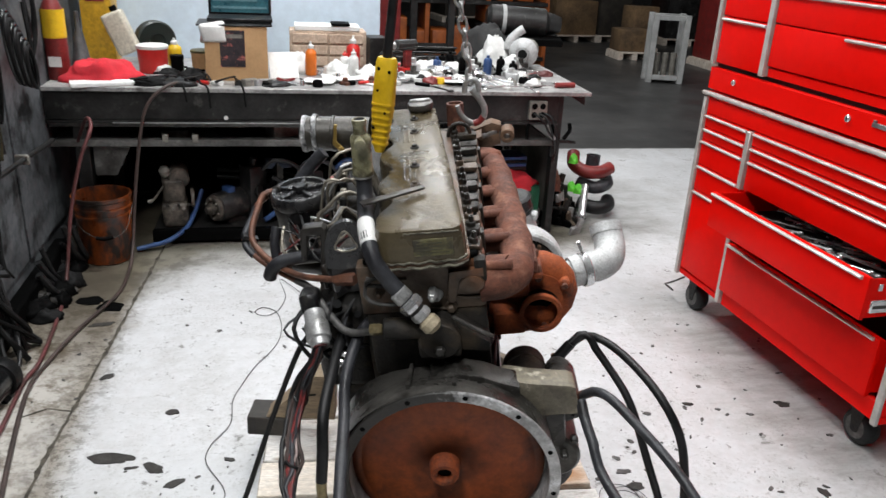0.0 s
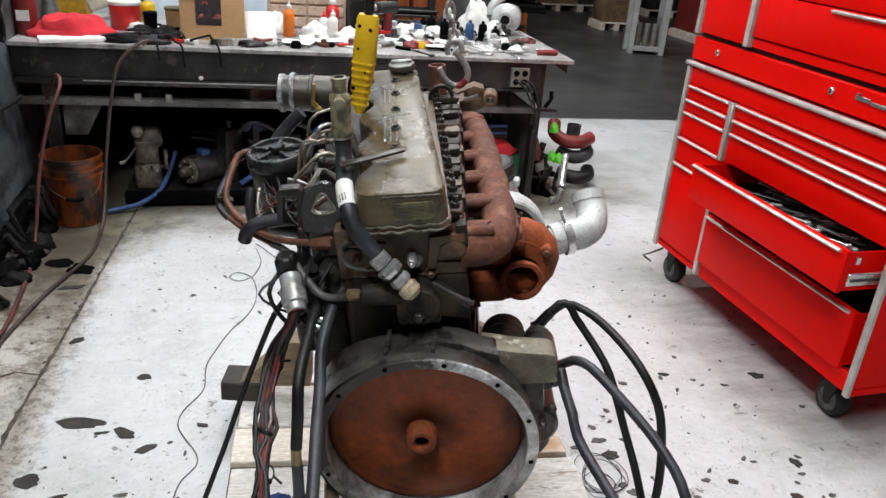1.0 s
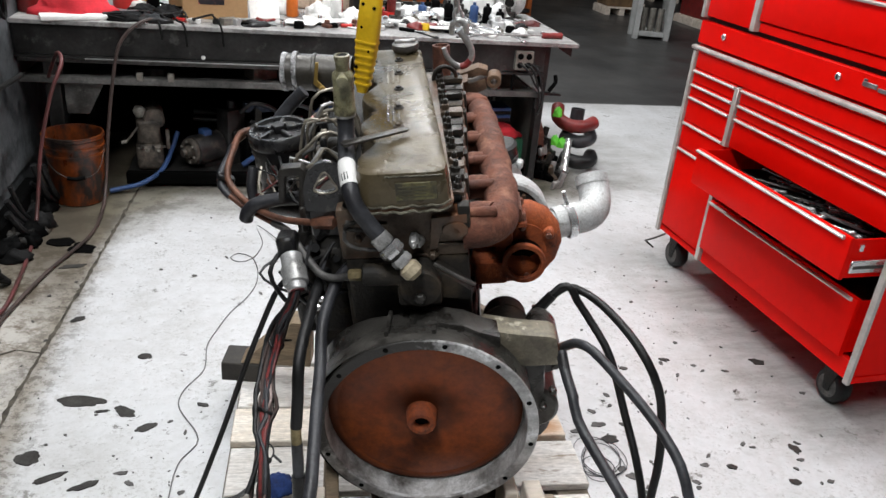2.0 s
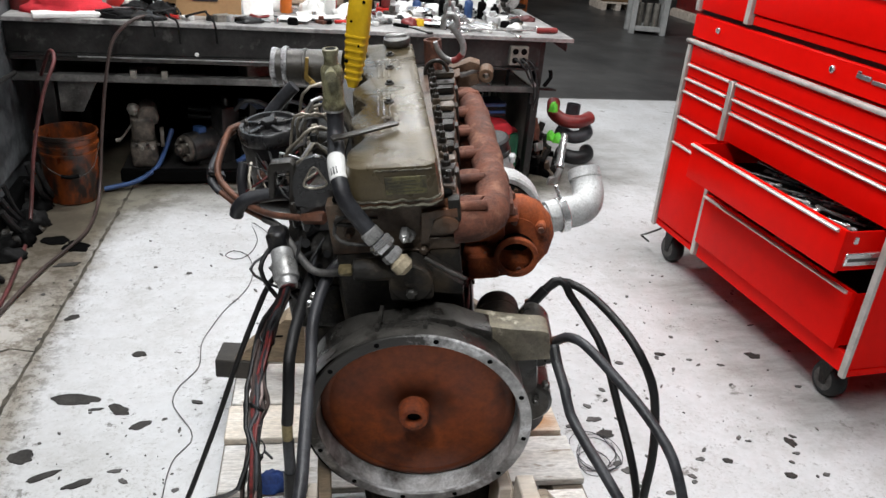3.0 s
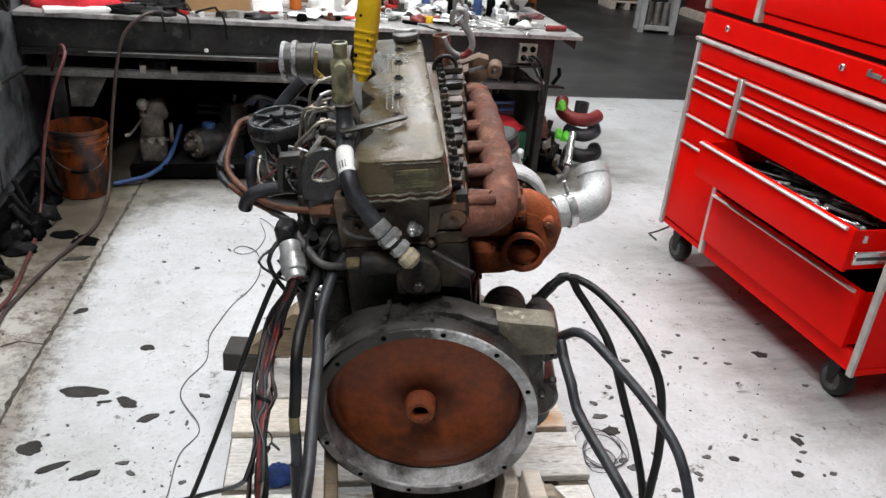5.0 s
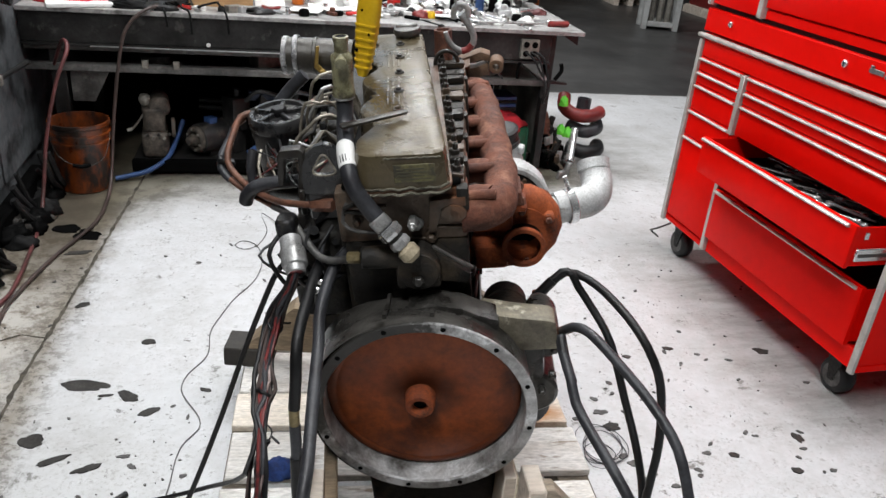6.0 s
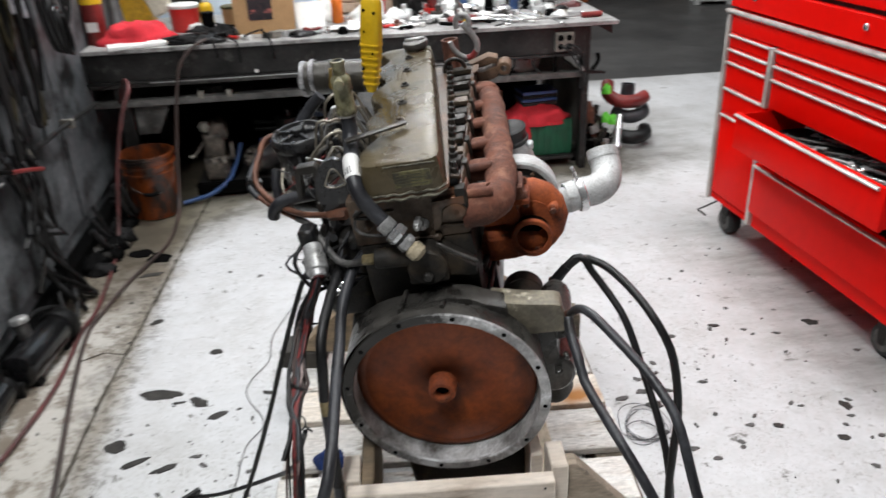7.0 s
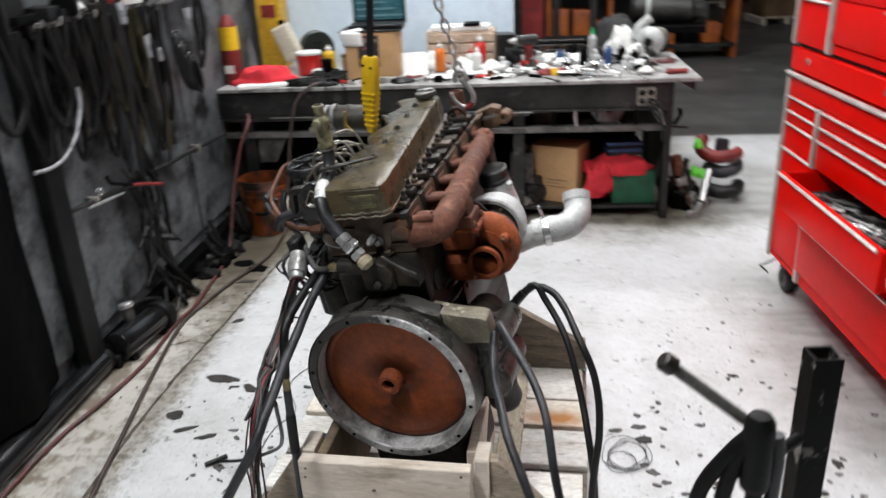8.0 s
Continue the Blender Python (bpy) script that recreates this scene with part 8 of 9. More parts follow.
# small things strewn along the front of the bench
random.seed(91)
for k in range(46):
    x, y = random.uniform(-1.05, 1.20), random.choice((random.uniform(2.86, 3.05), random.uniform(2.95, 3.4)))
    a = random.uniform(0, 180)
    q = k % 6
    if q == 0:
        solid("spanner", add(bm_box(-0.07, 0.07, -0.006, 0.006, 0, 0.006, 0.002), bm_ring((0.075, 0, 0), (0, 0, 1), 0.007, 0.014, 0.008, 12), bm_ring((-0.075, 0, 0), (0, 0, 1), 0.008, 0.016, 0.008, 12)), M_CHROME, "bright spanner lying on the bench", "spanner", on_bench(x, y, a), "spanners on the bench")
    elif q == 1:
        solid("socket", bm_lathe([(0.007, 0.03), (0.012, 0.03), (0.013, 0.028), (0.013, 0.002), (0.011, 0), (0.0, 0.0)], (0, 0, 0), (0, 0, 1), 16), random.choice((M_CHROME, M_DARK)), "small steel socket standing on the bench", "socket", on_bench(x, y, a), "sockets on the bench")
    elif q == 2:
        w = random.uniform(0.05, 0.09)
        solid("paper_sheet", roughen(bm_box(-w, w, -w * 0.7, w * 0.7, 0, 0.004, 0.001), 0.004, 16, k), M_WHITEP, "creased white paper lying on the bench", "paper", on_bench(x, y + 0.1, a, 0.002), "papers on the bench")
    elif q == 3:
        solid("pliers", add(bm_tube([(-0.08, -0.022, 0.008), (-0.03, -0.012, 0.008), (0.02, 0.004, 0.008), (0.06, 0.004, 0.008)], 0.006, 8), bm_tube([(-0.08, 0.022, 0.008), (-0.03, 0.012, 0.008), (0.02, -0.004, 0.008), (0.06, -0.004, 0.008)], 0.006, 8)), random.choice((M_DARK, M_DKRED, M_DARK, M_STEEL)), "pair of pliers lying on the bench", "pliers", on_bench(x, y, a), "pliers on the bench")
    elif q == 4:
        solid("metal_part", roughen(add(bm_box(-0.03, 0.03, -0.018, 0.018, 0, 0.02, 0.004), bm_cyl((0, 0, 0.01), (0, 0, 0.04), 0.014, n=14)), 0.003, 24, k), random.choice((M_STEEL, M_DARK, M_BELL, M_RUST)), "small oily metal part on the bench", "metal part", on_bench(x, y, a), "small parts on the bench")
    else:
        r = random.uniform(0.018, 0.035)
        solid("tape_roll", bm_ring((0, 0, 0), (0, 0, 1), r * 0.6, r, 0.022, 24), random.choice((M_DARK, M_DARK, M_LABEL, M_DKRED, M_WHITEPL)), "roll of tape lying on the bench", "tape roll", on_bench(x, y, a), "tape rolls on the bench")
# corner behind the bench's left end
yb = thing("yellow_cabinet", "tall yellow metal cabinet behind the bench", "cabinet", on_bench(-1.37, 3.68))
part("cabinet_case", bm_box(-0.085, 0.085, -0.08, 0.10, 0, 0.75, 0.006, 2), mat("mustard_enamel", (0.62, 0.36, 0.02), (0.5, 0.28, 0.02), 5, 0.45), yb)
part("warning_sticker", bm_box(-0.05, 0.05, -0.083, -0.0802, 0.34, 0.42, 0), M_DKRED, yb)
jug = thing("oil_jug", "pale plastic oil jug tilted on the bench", "jug", on_bench(-1.18, 3.50) @ pose(0, 0, 0.07, 0, -22, 0))
part("jug_body", bm_box(-0.06, 0.06, -0.05, 0.05, 0, 0.24, 0.02, 3), mat("cream_plastic", (0.60, 0.56, 0.46), (0.5, 0.46, 0.37), 7, 0.5), jug)
part("jug_cap", bm_cyl((0.02, 0, 0.24), (0.02, 0, 0.27), 0.02, n=16), M_DARK, jug)
solid("hose_reel", bm_lathe([(0.0, 0.012), (0.04, 0.012), (0.05, 0), (0.11, 0), (0.12, 0.01), (0.12, 0.06), (0.11, 0.07), (0.05, 0.07), (0.04, 0.058), (0.0, 0.058)], (0, 0, 0.12), (0.6, -1, 0), 30), mat("dark_green_reel", (0.012, 0.020, 0.018), (0.006, 0.010, 0.009), 9, 0.4), "dark green hose reel on the bench", "hose reel", on_bench(-1.08, 3.66))
rx_ = thing("fire_extinguisher", "red extinguisher with a yellow sleeve by the wall", "extinguisher", on_bench(-1.455, 3.02))
part("tank", bm_lathe([(0, 0), (0.05, 0), (0.055, 0.01), (0.055, 0.34), (0.03, 0.40), (0.02, 0.42), (0, 0.42)], (0, 0, 0), (0, 0, 1), 24), M_DKRED, rx_)
part("sleeve", bm_ring((0, 0, 0.21), (0, 0, 1), 0.0555, 0.058, 0.14, 24), M_YELLOW, rx_)
part("label_bar", bm_box(-0.03, 0.03, -0.058, -0.0552, 0.07, 0.12, 0), M_WHITEP, rx_)

fu = thing("funnel", "dark grey plastic funnel standing on its mouth", "funnel", on_bench(-1.365, 3.12))
part("cone", bm_lathe([(0.060, 0.0), (0.062, 0.004), (0.058, 0.008), (0.022, 0.230), (0.014, 0.245), (0.011, 0.330), (0.008, 0.332), (0.0, 0.332)], (0, 0, 0), (0, 0, 1), 28), M_DUSTY, fu)
part("rim", bm_ring((0, 0, 0.0), (0, 0, 1), 0.056, 0.066, 0.010, 28), M_DUSTY, fu)
# dark rags and leads heaped along the bench's left front
for k, (x, y, w, h) in enumerate(((-1.00, 2.90, 0.20, 0.045), (-0.86, 2.88, 0.18, 0.035), (-0.80, 3.05, 0.16, 0.06), (-0.93, 3.10, 0.14, 0.05), (-0.36, 2.90, 0.14, 0.03))):
    crumpled("dark_rag", x, y, w, w * 0.7, h, (M_OILY, M_RUBBER, M_GREYSTRAP)[k % 3], "greasy black rag on the bench", "rag", 2.2 + 1.7 * k)
random.seed(64)
for k in range(7):
    x = random.uniform(-1.05, -0.70)
    pts = [(x + random.uniform(-0.09, 0.09) + 0.03 * i, 2.86 + random.uniform(-0.02, 0.12), BH + 0.012 + 0.03 * random.random()) for i in range(5)]
    pts += [(pts[-1][0] + 0.04, 2.785, BH + 0.006), (pts[-1][0] + 0.05, 2.775, BH - 0.05 - 0.05 * random.random())] if k % 2 else []
    solid("bench_lead", bm_tube(pts, 0.0055, 8), (M_RUBBER, M_OILY)[k % 2], "black lead tangled on the bench edge", "lead", ROOM, "leads on the bench")
for k, (x, y, w, h) in enumerate(((-0.02, 3.22, 0.16, 0.09), (0.16, 3.18, 0.14, 0.07), (-0.22, 3.34, 0.16, 0.11), (0.70, 3.42, 0.13, 0.06), (0.47, 3.14, 0.11, 0.05), (1.10, 3.50, 0.14, 0.10), (-0.96, 3.20, 0.11, 0.05))):
    crumpled("plastic_bag", x, y, w, w * 0.8, h, M_WHITEPL, "crumpled white plastic bag on the bench", "bag", 1.1 + 2.3 * k)


def chrome_bowl(x, y, r, h):
    return solid("parts_bowl", bm_lathe([(0.0, 0.002), (r * 0.55, 0.0), (r * 0.62, 0.004), (r * 0.9, h * 0.6), (r, h), (r * 1.05, h * 1.02), (r * 1.03, h * 1.06), (r * 0.96, h), (r * 0.58, 0.008), (0.0, 0.008)], (0, 0, 0), (0, 0, 1), 32), M_CHROME, "bright steel parts bowl on the bench", "bowl", on_bench(x, y), "bowls on the bench")


for x, y, r, h in ((0.60, 3.30, 0.075, 0.045), (0.80, 3.20, 0.055, 0.035), (0.34, 3.05, 0.05, 0.03), (0.68, 3.58, 0.06, 0.05)):
    chrome_bowl(x, y, r, h)
# castings, pipes and cans crowded over the right half of the plate
random.seed(77)
for k in range(54):
    x, y = random.uniform(0.20, 1.22), random.uniform(3.05, 3.72)
    q, a = k % 5, random.uniform(0, 180)
    if q == 0:
        solid("pipe_elbow", bm_tube([(-0.05, 0, 0.022), (0.0, 0.0, 0.024), (0.03, 0.02, 0.03), (0.035, 0.05, 0.05)], 0.019, 14, hollow=0.2), random.choice((M_ALU, M_STEEL, M_BLACK)), "short metal pipe elbow on the bench", "pipe", on_bench(x, y, a), "pipe elbows on the bench")
    elif q == 1:
        solid("small_casting", roughen(add(bm_box(-0.035, 0.035, -0.025, 0.025, 0, 0.045, 0.008, 2), bm_cyl((0.01, 0, 0.04), (0.012, 0, 0.075), 0.018, n=16)), 0.004, 24, k), random.choice((M_ALU, M_BELL, M_GREYMETAL, M_BLACK)), "small cast housing on the bench", "casting", on_bench(x, y, a), "castings on the bench")
    elif q == 2:
        solid("ratchet", add(bm_cyl((-0.10, 0, 0.012), (0.06, 0, 0.012), 0.0065, n=10), bm_cyl((0.075, 0, 0.0), (0.075, 0, 0.026), 0.019, n=18), bm_cyl((-0.12, 0, 0.012), (-0.03, 0, 0.012), 0.010, n=12)), M_CHROME, "bright ratchet lying on the bench", "ratchet", on_bench(x, y - 0.12, a), "ratchets on the bench")
    elif q == 3:
        h = random.uniform(0.05, 0.11)
        solid("spray_can", bm_lathe([(0.0, 0.0), (0.024, 0.0), (0.026, 0.003), (0.026, h), (0.020, h + 0.010), (0.010, h + 0.013), (0.010, h + 0.028), (0.0, h + 0.029)], (0, 0, 0), (0, 0, 1), 20), random.choice((M_WHITEPL, M_DARK, M_BLUEP, M_STEEL)), "small can standing on the bench", "can", on_bench(x, max(y, 3.35)), "cans on the bench")
    else:
        solid("cloth_scrap", scrap_lump(0.05, 0.04, 0.03, k), random.choice((M_WHITEPL, M_GREYSTRAP, M_DKRED, M_OILY, M_GREYTAG)), "crumpled cloth scrap on the bench", "cloth", on_bench(x, y - 0.08, a), "scraps on the bench")
for k in range(3):
    solid("rack_bar", bm_cyl((0.30, 3.70 - 0.02 * k, BH + 0.045 + 0.035 * k), (0.78, 3.72 - 0.02 * k, BH + 0.042 + 0.035 * k), 0.008, n=10), M_BENCH, "dark steel bar stacked at the back of the bench", "bar", ROOM, "bars at the back")
for x in (0.33, 0.75):
    solid("bar_cradle", bm_box(x - 0.008, x + 0.008, 3.655, 3.74, BH, BH + 0.036, 0.002), M_DARK, "small steel cradle under stacked bars", "cradle", ROOM, "bar cradles")

# ---- under the bench ----
def under(x, y, z=0.0, turn=0.0):
    return ROOM @ pose(x, y, z, 0, 0, turn)


gb = thing("gearbox", "oily brown-grey cast gearbox on the lower shelf", "gearbox", under(-0.93, 3.02, 0.076, 8))
part("case", roughen(add(bm_box(-0.080, 0.060, -0.09, 0.12, 0, 0.14, 0.03, 3), bm_box(-0.070, 0.045, -0.07, 0.10, 0.13, 0.27, 0.025, 3), bm_cyl((0.02, -0.06, 0.275), (0.02, 0.09, 0.275), 0.055, n=20, bev=0.01)), 0.012, 16, 1), M_OLDCAST, gb)
part("flange", roughen(bm_ring((0.075, -0.05, 0.16), (1, 0, 0), 0.022, 0.055, 0.018, 28), 0.004, 20, 3), M_OLDCAST, gb)
part("shift_knob", roughen(bm_lathe([(0.012, 0.0), (0.014, 0.02), (0.030, 0.03), (0.034, 0.055), (0.020, 0.075), (0.0, 0.078)], (-0.045, -0.02, 0.262), (-0.1, -0.1, 1), 20), 0.004, 24, 2), M_GREYMETAL, gb)
part("lever", bm_tube([(-0.06, -0.05, 0.24), (-0.10, -0.07, 0.19), (-0.125, -0.085, 0.165)], 0.006, 8), M_OLDCAST, gb)
part("lever_tip", bm_tube([(-0.125, -0.085, 0.165), (-0.150, -0.090, 0.160)], 0.010, 8), M_GREYMETAL, gb)
for k in range(5):
    part("case_bolt", bm_cyl((-0.05 + 0.028 * k, -0.088, 0.135 - 0.022 * (k % 2)), (-0.05 + 0.028 * k, -0.108, 0.135 - 0.022 * (k % 2)), 0.009, n=8, bev=0.002), M_GREYMETAL if k % 2 else M_DARKSTEEL, gb)
sm = thing("starter_assembly", "oily round motor with a ringed end lying on the lower shelf", "motor", under(-0.62, 3.06, 0.076, 40))
part("housing", bm_lathe([(0.0, -0.13), (0.070, -0.13), (0.082, -0.12), (0.085, -0.10), (0.085, 0.13), (0.078, 0.145), (0.0, 0.145)], (0, 0, 0.095), (1, 0, 0), 32), M_OILYMOTOR, sm)
part("end_ring", bm_lathe([(0.040, -0.140), (0.048, -0.150), (0.066, -0.150), (0.074, -0.142), (0.074, -0.125)], (0, 0, 0.095), (1, 0, 0), 32), M_OLDCAST, sm)
part("nose", bm_lathe([(0.036, -0.12), (0.034, -0.165), (0.022, -0.172), (0.018, -0.19), (0.0, -0.19)], (0, 0, 0.095), (1, 0, 0), 24), M_OLDCAST, sm)
for k in range(6):
    a = k * math.pi / 3 + 0.3
    part("end_bolt", bm_cyl((-0.146, 0.057 * math.cos(a), 0.095 + 0.057 * math.sin(a)), (-0.158, 0.057 * math.cos(a), 0.095 + 0.057 * math.sin(a)), 0.007, n=6, bev=0.001), M_GREYMETAL, sm)
part("band", bm_ring((0.055, 0, 0.095), (1, 0, 0), 0.084, 0.089, 0.022, 32), M_OLDCAST, sm)
part("terminal", bm_box(-0.06, -0.01, -0.03, 0.03, 0.165, 0.205, 0.008, 2), M_BLUEP, sm, "blue terminal cover")
part("cradle_foot", bm_box(-0.08, 0.08, -0.05, 0.05, 0, 0.03, 0.004), M_BENCH, sm)
for k, (z, y) in enumerate(((0.292, 3.20), (0.325, 3.23))):
    solid("long_pipe", bm_tube([(-0.72, y, z), (-0.55, y, z - 0.012), (-0.30, y - 0.02, z - 0.020), (-0.20, y - 0.02, 0.20), (-0.19, y - 0.02, 0.09)], 0.013, 10), M_RUBBER, "dull black bent pipe standing on the lower shelf", "pipe", ROOM, "bent pipes under the bench")
jk = thing("blue_stand", "dark blue steel stand on the lower shelf", "stand", under(-0.36, 3.08, 0.076, 12))
part("stand_post", bm_box(-0.02, 0.02, -0.02, 0.02, 0, 0.33, 0.004), M_DARKSTEEL, jk)
part("stand_head", bm_prism([(-0.075, 0.36), (0.065, 0.33), (0.085, 0.305), (0.02, 0.300), (-0.02, 0.335), (-0.050, 0.300), (-0.080, 0.310)], -0.03, 0.03, "y", 0.006), mat("dull_blue_steel", (0.030, 0.045, 0.085), (0.012, 0.018, 0.034), 12, 0.5, 0.1, 0.3), jk)
part("stand_base", bm_box(-0.07, 0.07, -0.06, 0.06, 0, 0.012, 0.003), M_DARKSTEEL, jk)
random.seed(12)
for k in range(22):
    x, y = random.uniform(-0.55, 0.45), random.uniform(2.94, 3.15)
    s = random.uniform(0.04, 0.10)
    if k % 2:
        solid("scrap_casting", roughen(add(bm_box(-s, s, -s * 0.7, s * 0.7, 0, s * 1.3, 0.012, 2), bm_cyl((0, -s, s * 0.7), (0, s, s * 0.7), s * 0.5, n=16)), 0.006, 14, k), random.choice((M_GREYMETAL, M_BENCH, M_GREYMETAL, M_BELL)), "oily scrap casting on the lower shelf", "casting", under(x, y, 0.076, random.uniform(0, 90)), "castings under the bench")
    else:
        solid("scrap_hose", bm_tube([(x - 0.12, y, 0.10), (x, y + 0.05, 0.10 + s), (x + 0.12, y - 0.02, 0.12), (x + 0.2, y + 0.05, 0.095)], 0.016, 8), random.choice((M_RUBBER, M_BLUEP, M_RUBBER)), "old hose lying on the lower shelf", "hose", ROOM, "hoses under the bench")
random.seed(19)
for k in range(12):
    x = -0.52 + 0.085 * k + random.uniform(-0.03, 0.03)
    h = random.uniform(0.14, 0.36)
    w = random.uniform(0.04, 0.075)
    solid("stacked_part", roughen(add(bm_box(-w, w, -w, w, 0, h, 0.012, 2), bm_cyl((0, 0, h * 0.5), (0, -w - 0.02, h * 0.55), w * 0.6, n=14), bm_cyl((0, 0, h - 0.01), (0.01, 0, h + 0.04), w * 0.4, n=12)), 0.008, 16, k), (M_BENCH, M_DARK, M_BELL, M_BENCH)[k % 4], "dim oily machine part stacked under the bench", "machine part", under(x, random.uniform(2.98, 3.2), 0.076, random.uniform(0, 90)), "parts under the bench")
for k in range(3):
    x = -0.45 + 0.2 * k
    solid("shelf_hose", bm_tube([(x, 2.96, 0.40), (x + 0.06, 2.93, 0.46), (x + 0.16, 2.94, 0.44), (x + 0.22, 2.97, 0.36), (x + 0.15, 2.95, 0.31), (x + 0.05, 2.95, 0.36)], 0.012, 8), (M_RUBBER, M_HOSE, M_BLUEP)[k % 3], "coiled hose stuffed under the bench", "hose", ROOM, "coiled hoses under the bench")
for k in range(7):
    x = -0.9 + 0.28 * k
    solid("shelf_part", roughen(bm_box(-0.07, 0.07, -0.06, 0.06, 0, 0.04 + 0.03 * (k % 3), 0.008, 2), 0.004, 10, k), (M_BENCH, M_DARK, M_GREYMETAL)[k % 3], "greasy part lying on the middle shelf", "machine part", under(x, 3.0 + 0.05 * (k % 2), 0.586, 13 * k), "parts on the middle shelf")
pan = mat("dull_drum_metal", (0.22, 0.22, 0.21), (0.14, 0.14, 0.135), 10, 0.45, 0.6)
solid("brake_drum", bm_lathe([(0.03, 0), (0.10, 0.005), (0.105, 0.06), (0.09, 0.07), (0.03, 0.07), (0.03, 0)], (0, 0, 0.105), (0.2, -1, 0.1), 32), pan, "grey round drum on the middle shelf", "drum", under(0.86, 2.96, 0.586))
cb = carton(under(0.60, 3.10, 0.076, -24), 0.31, 0.24, 0.36, "brown cardboard box with printed bars under the bench", False)
part("side_flap", bm_box(-0.17, 0.0, -0.115, 0.115, -0.002, 0.002, 0.001, 1, pose(-0.156, 0, 0.358, 0, -48, 0)), M_CARD, cb, "open carton flap")
for k in range(3):
    part("print_bar", bm_box(-0.05, 0.09 - 0.05 * (k % 2), -0.124, -0.1215, 0.10 + 0.022 * k, 0.104 + 0.022 * k, 0), M_OLDTIMBER, cb)
gc = thing("green_crate", "dark green plastic crate under a red cloth", "crate", under(1.04, 3.02, 0.076, 3))
part("crate_shell", bm_box(-0.13, 0.13, -0.09, 0.12, 0, 0.21, 0.008, 2), M_GREENB, gc)
for k in range(7):
    part("crate_rib", bm_box(-0.125 + 0.04 * k, -0.112 + 0.04 * k, -0.097, -0.09, 0.01, 0.20, 0.002), M_GREENB, gc)
crumpled("red_cloth", 0, 0, 0.40, 0.20, 0.12, M_REDCLOTH, "bright red cloth draped over a green crate", "cloth", 3.7, m=under(0.95, 3.00, 0.265, -8))
for x, z, w in ((0.84, 0.16, 0.06), (0.80, 0.13, 0.05)):
    crumpled("red_cloth_corner", 0, 0, 0.13, 0.05, 0.22, M_REDCLOTH, "red cloth corner hanging down", "cloth", 1.3 + x, m=under(x, 2.905, z, 12))
cs = thing("cloth_stack", "blue and grey cloth stack on the shelf end", "cloth", under(0.98, 3.06, 0.372, 6))
for k, ma in enumerate((M_BENCH, M_BLUEP, M_GREYSTRAP, M_BLUEP)):
    part("folded_cloth", roughen(bm_box(-0.11, 0.11, -0.08, 0.08, 0.022 * k, 0.021 + 0.022 * k, 0.008, 2), 0.004, 9, k), ma, cs)

# leads and tools hung at the bench end
random.seed(73)
for k in range(7):
    x = 0.55 + 0.12 * k
    solid("hung_tool", roughen(bm_tube([(x, 2.815, 0.70), (x + random.uniform(-0.03, 0.03), 2.81, 0.66), (x + random.uniform(-0.05, 0.05), 2.805, 0.61)], random.uniform(0.006, 0.013), 8), 0.002, 30, k), (M_DARK, M_STEEL, M_DARK, M_BENCH)[k % 4], "greasy tool hanging on the bench channel", "tool", ROOM, "tools on the bench channel")
for k in range(3):
    solid("extension_lead", bm_tube([(1.05 + 0.03 * k, 2.80, 0.76), (1.09 + 0.03 * k, 2.76, 0.73), (1.14 + 0.03 * k, 2.78, 0.66 - 0.04 * k), (1.20, 2.83, 0.58 - 0.05 * k), (1.22 + 0.01 * k, 2.90, 0.45)], 0.006, 8), M_RUBBER, "black extension lead hanging from the outlet box", "lead", ROOM, "leads at the outlet")
solid("angle_bracket", bm_prism([(1.18, 0.60), (1.33, 0.585), (1.33, 0.575), (1.20, 0.58), (1.20, 0.50), (1.18, 0.50)], 2.84, 2.88, "y", 0.002), M_BENCH, "bent steel bracket on the bench end", "bracket", ROOM)
# pile of pipes at the bench end
def pile(name, pts, r, ma, label, category="pipe", hollow=0.18):
    return solid(name, bm_tube(pts, r, 16, 0.02, hollow=hollow), ma, label, category, ROOM, "pipes at the bench end")


pile("red_elbow", [(1.545, 3.40, 0.365), (1.525, 3.32, 0.315), (1.575, 3.24, 0.288), (1.67, 3.22, 0.288), (1.75, 3.26, 0.305)], 0.042, M_DKRED, "dark red silicone elbow hose on a pipe pile")
pile("black_elbow", [(1.56, 3.30, 0.20), (1.64, 3.22, 0.185), (1.73, 3.24, 0.20), (1.76, 3.32, 0.21)], 0.042, M_HOSE, "black elbow hose on a pipe pile")
pile("black_elbow", [(1.54, 3.22, 0.08), (1.64, 3.15, 0.07), (1.73, 3.18, 0.075), (1.77, 3.28, 0.075)], 0.045, M_RUBBER, "black elbow hose on a pipe pile")
pile("black_stub", [(1.66, 3.34, 0.28), (1.665, 3.345, 0.37)], 0.045, M_HOSE, "black hose stub on a pipe pile")
pile("chrome_pipe", [(1.482, 2.995, 0.070), (1.512, 3.065, 0.145), (1.542, 3.135, 0.225)], 0.025, M_CHROME, "bright chrome pipe leaning on a pile")
solid("pipe_collar", bm_ring((1.478, 2.986, 0.060), (0.03, 0.07, 0.078), 0.024, 0.033, 0.03, 24), M_CHROME, "bright steel collar on a leaning pipe", "collar", ROOM)
pile("dark_pipe", [(1.34, 3.12, 0.05), (1.36, 3.16, 0.18), (1.34, 3.22, 0.30)], 0.04, M_RUST, "rusty brown pipe leaning on a pile")
for x, y, z in ((1.485, 3.24, 0.345), (1.46, 3.16, 0.185), (1.50, 3.14, 0.175)):
    crumpled("lime_tape", 0, 0, 0.060, 0.05, 0.060, M_LIME, "lime green plastic cap on a pipe", "cap", 4.0 + x, m=under(x, y, z))
random.seed(6)
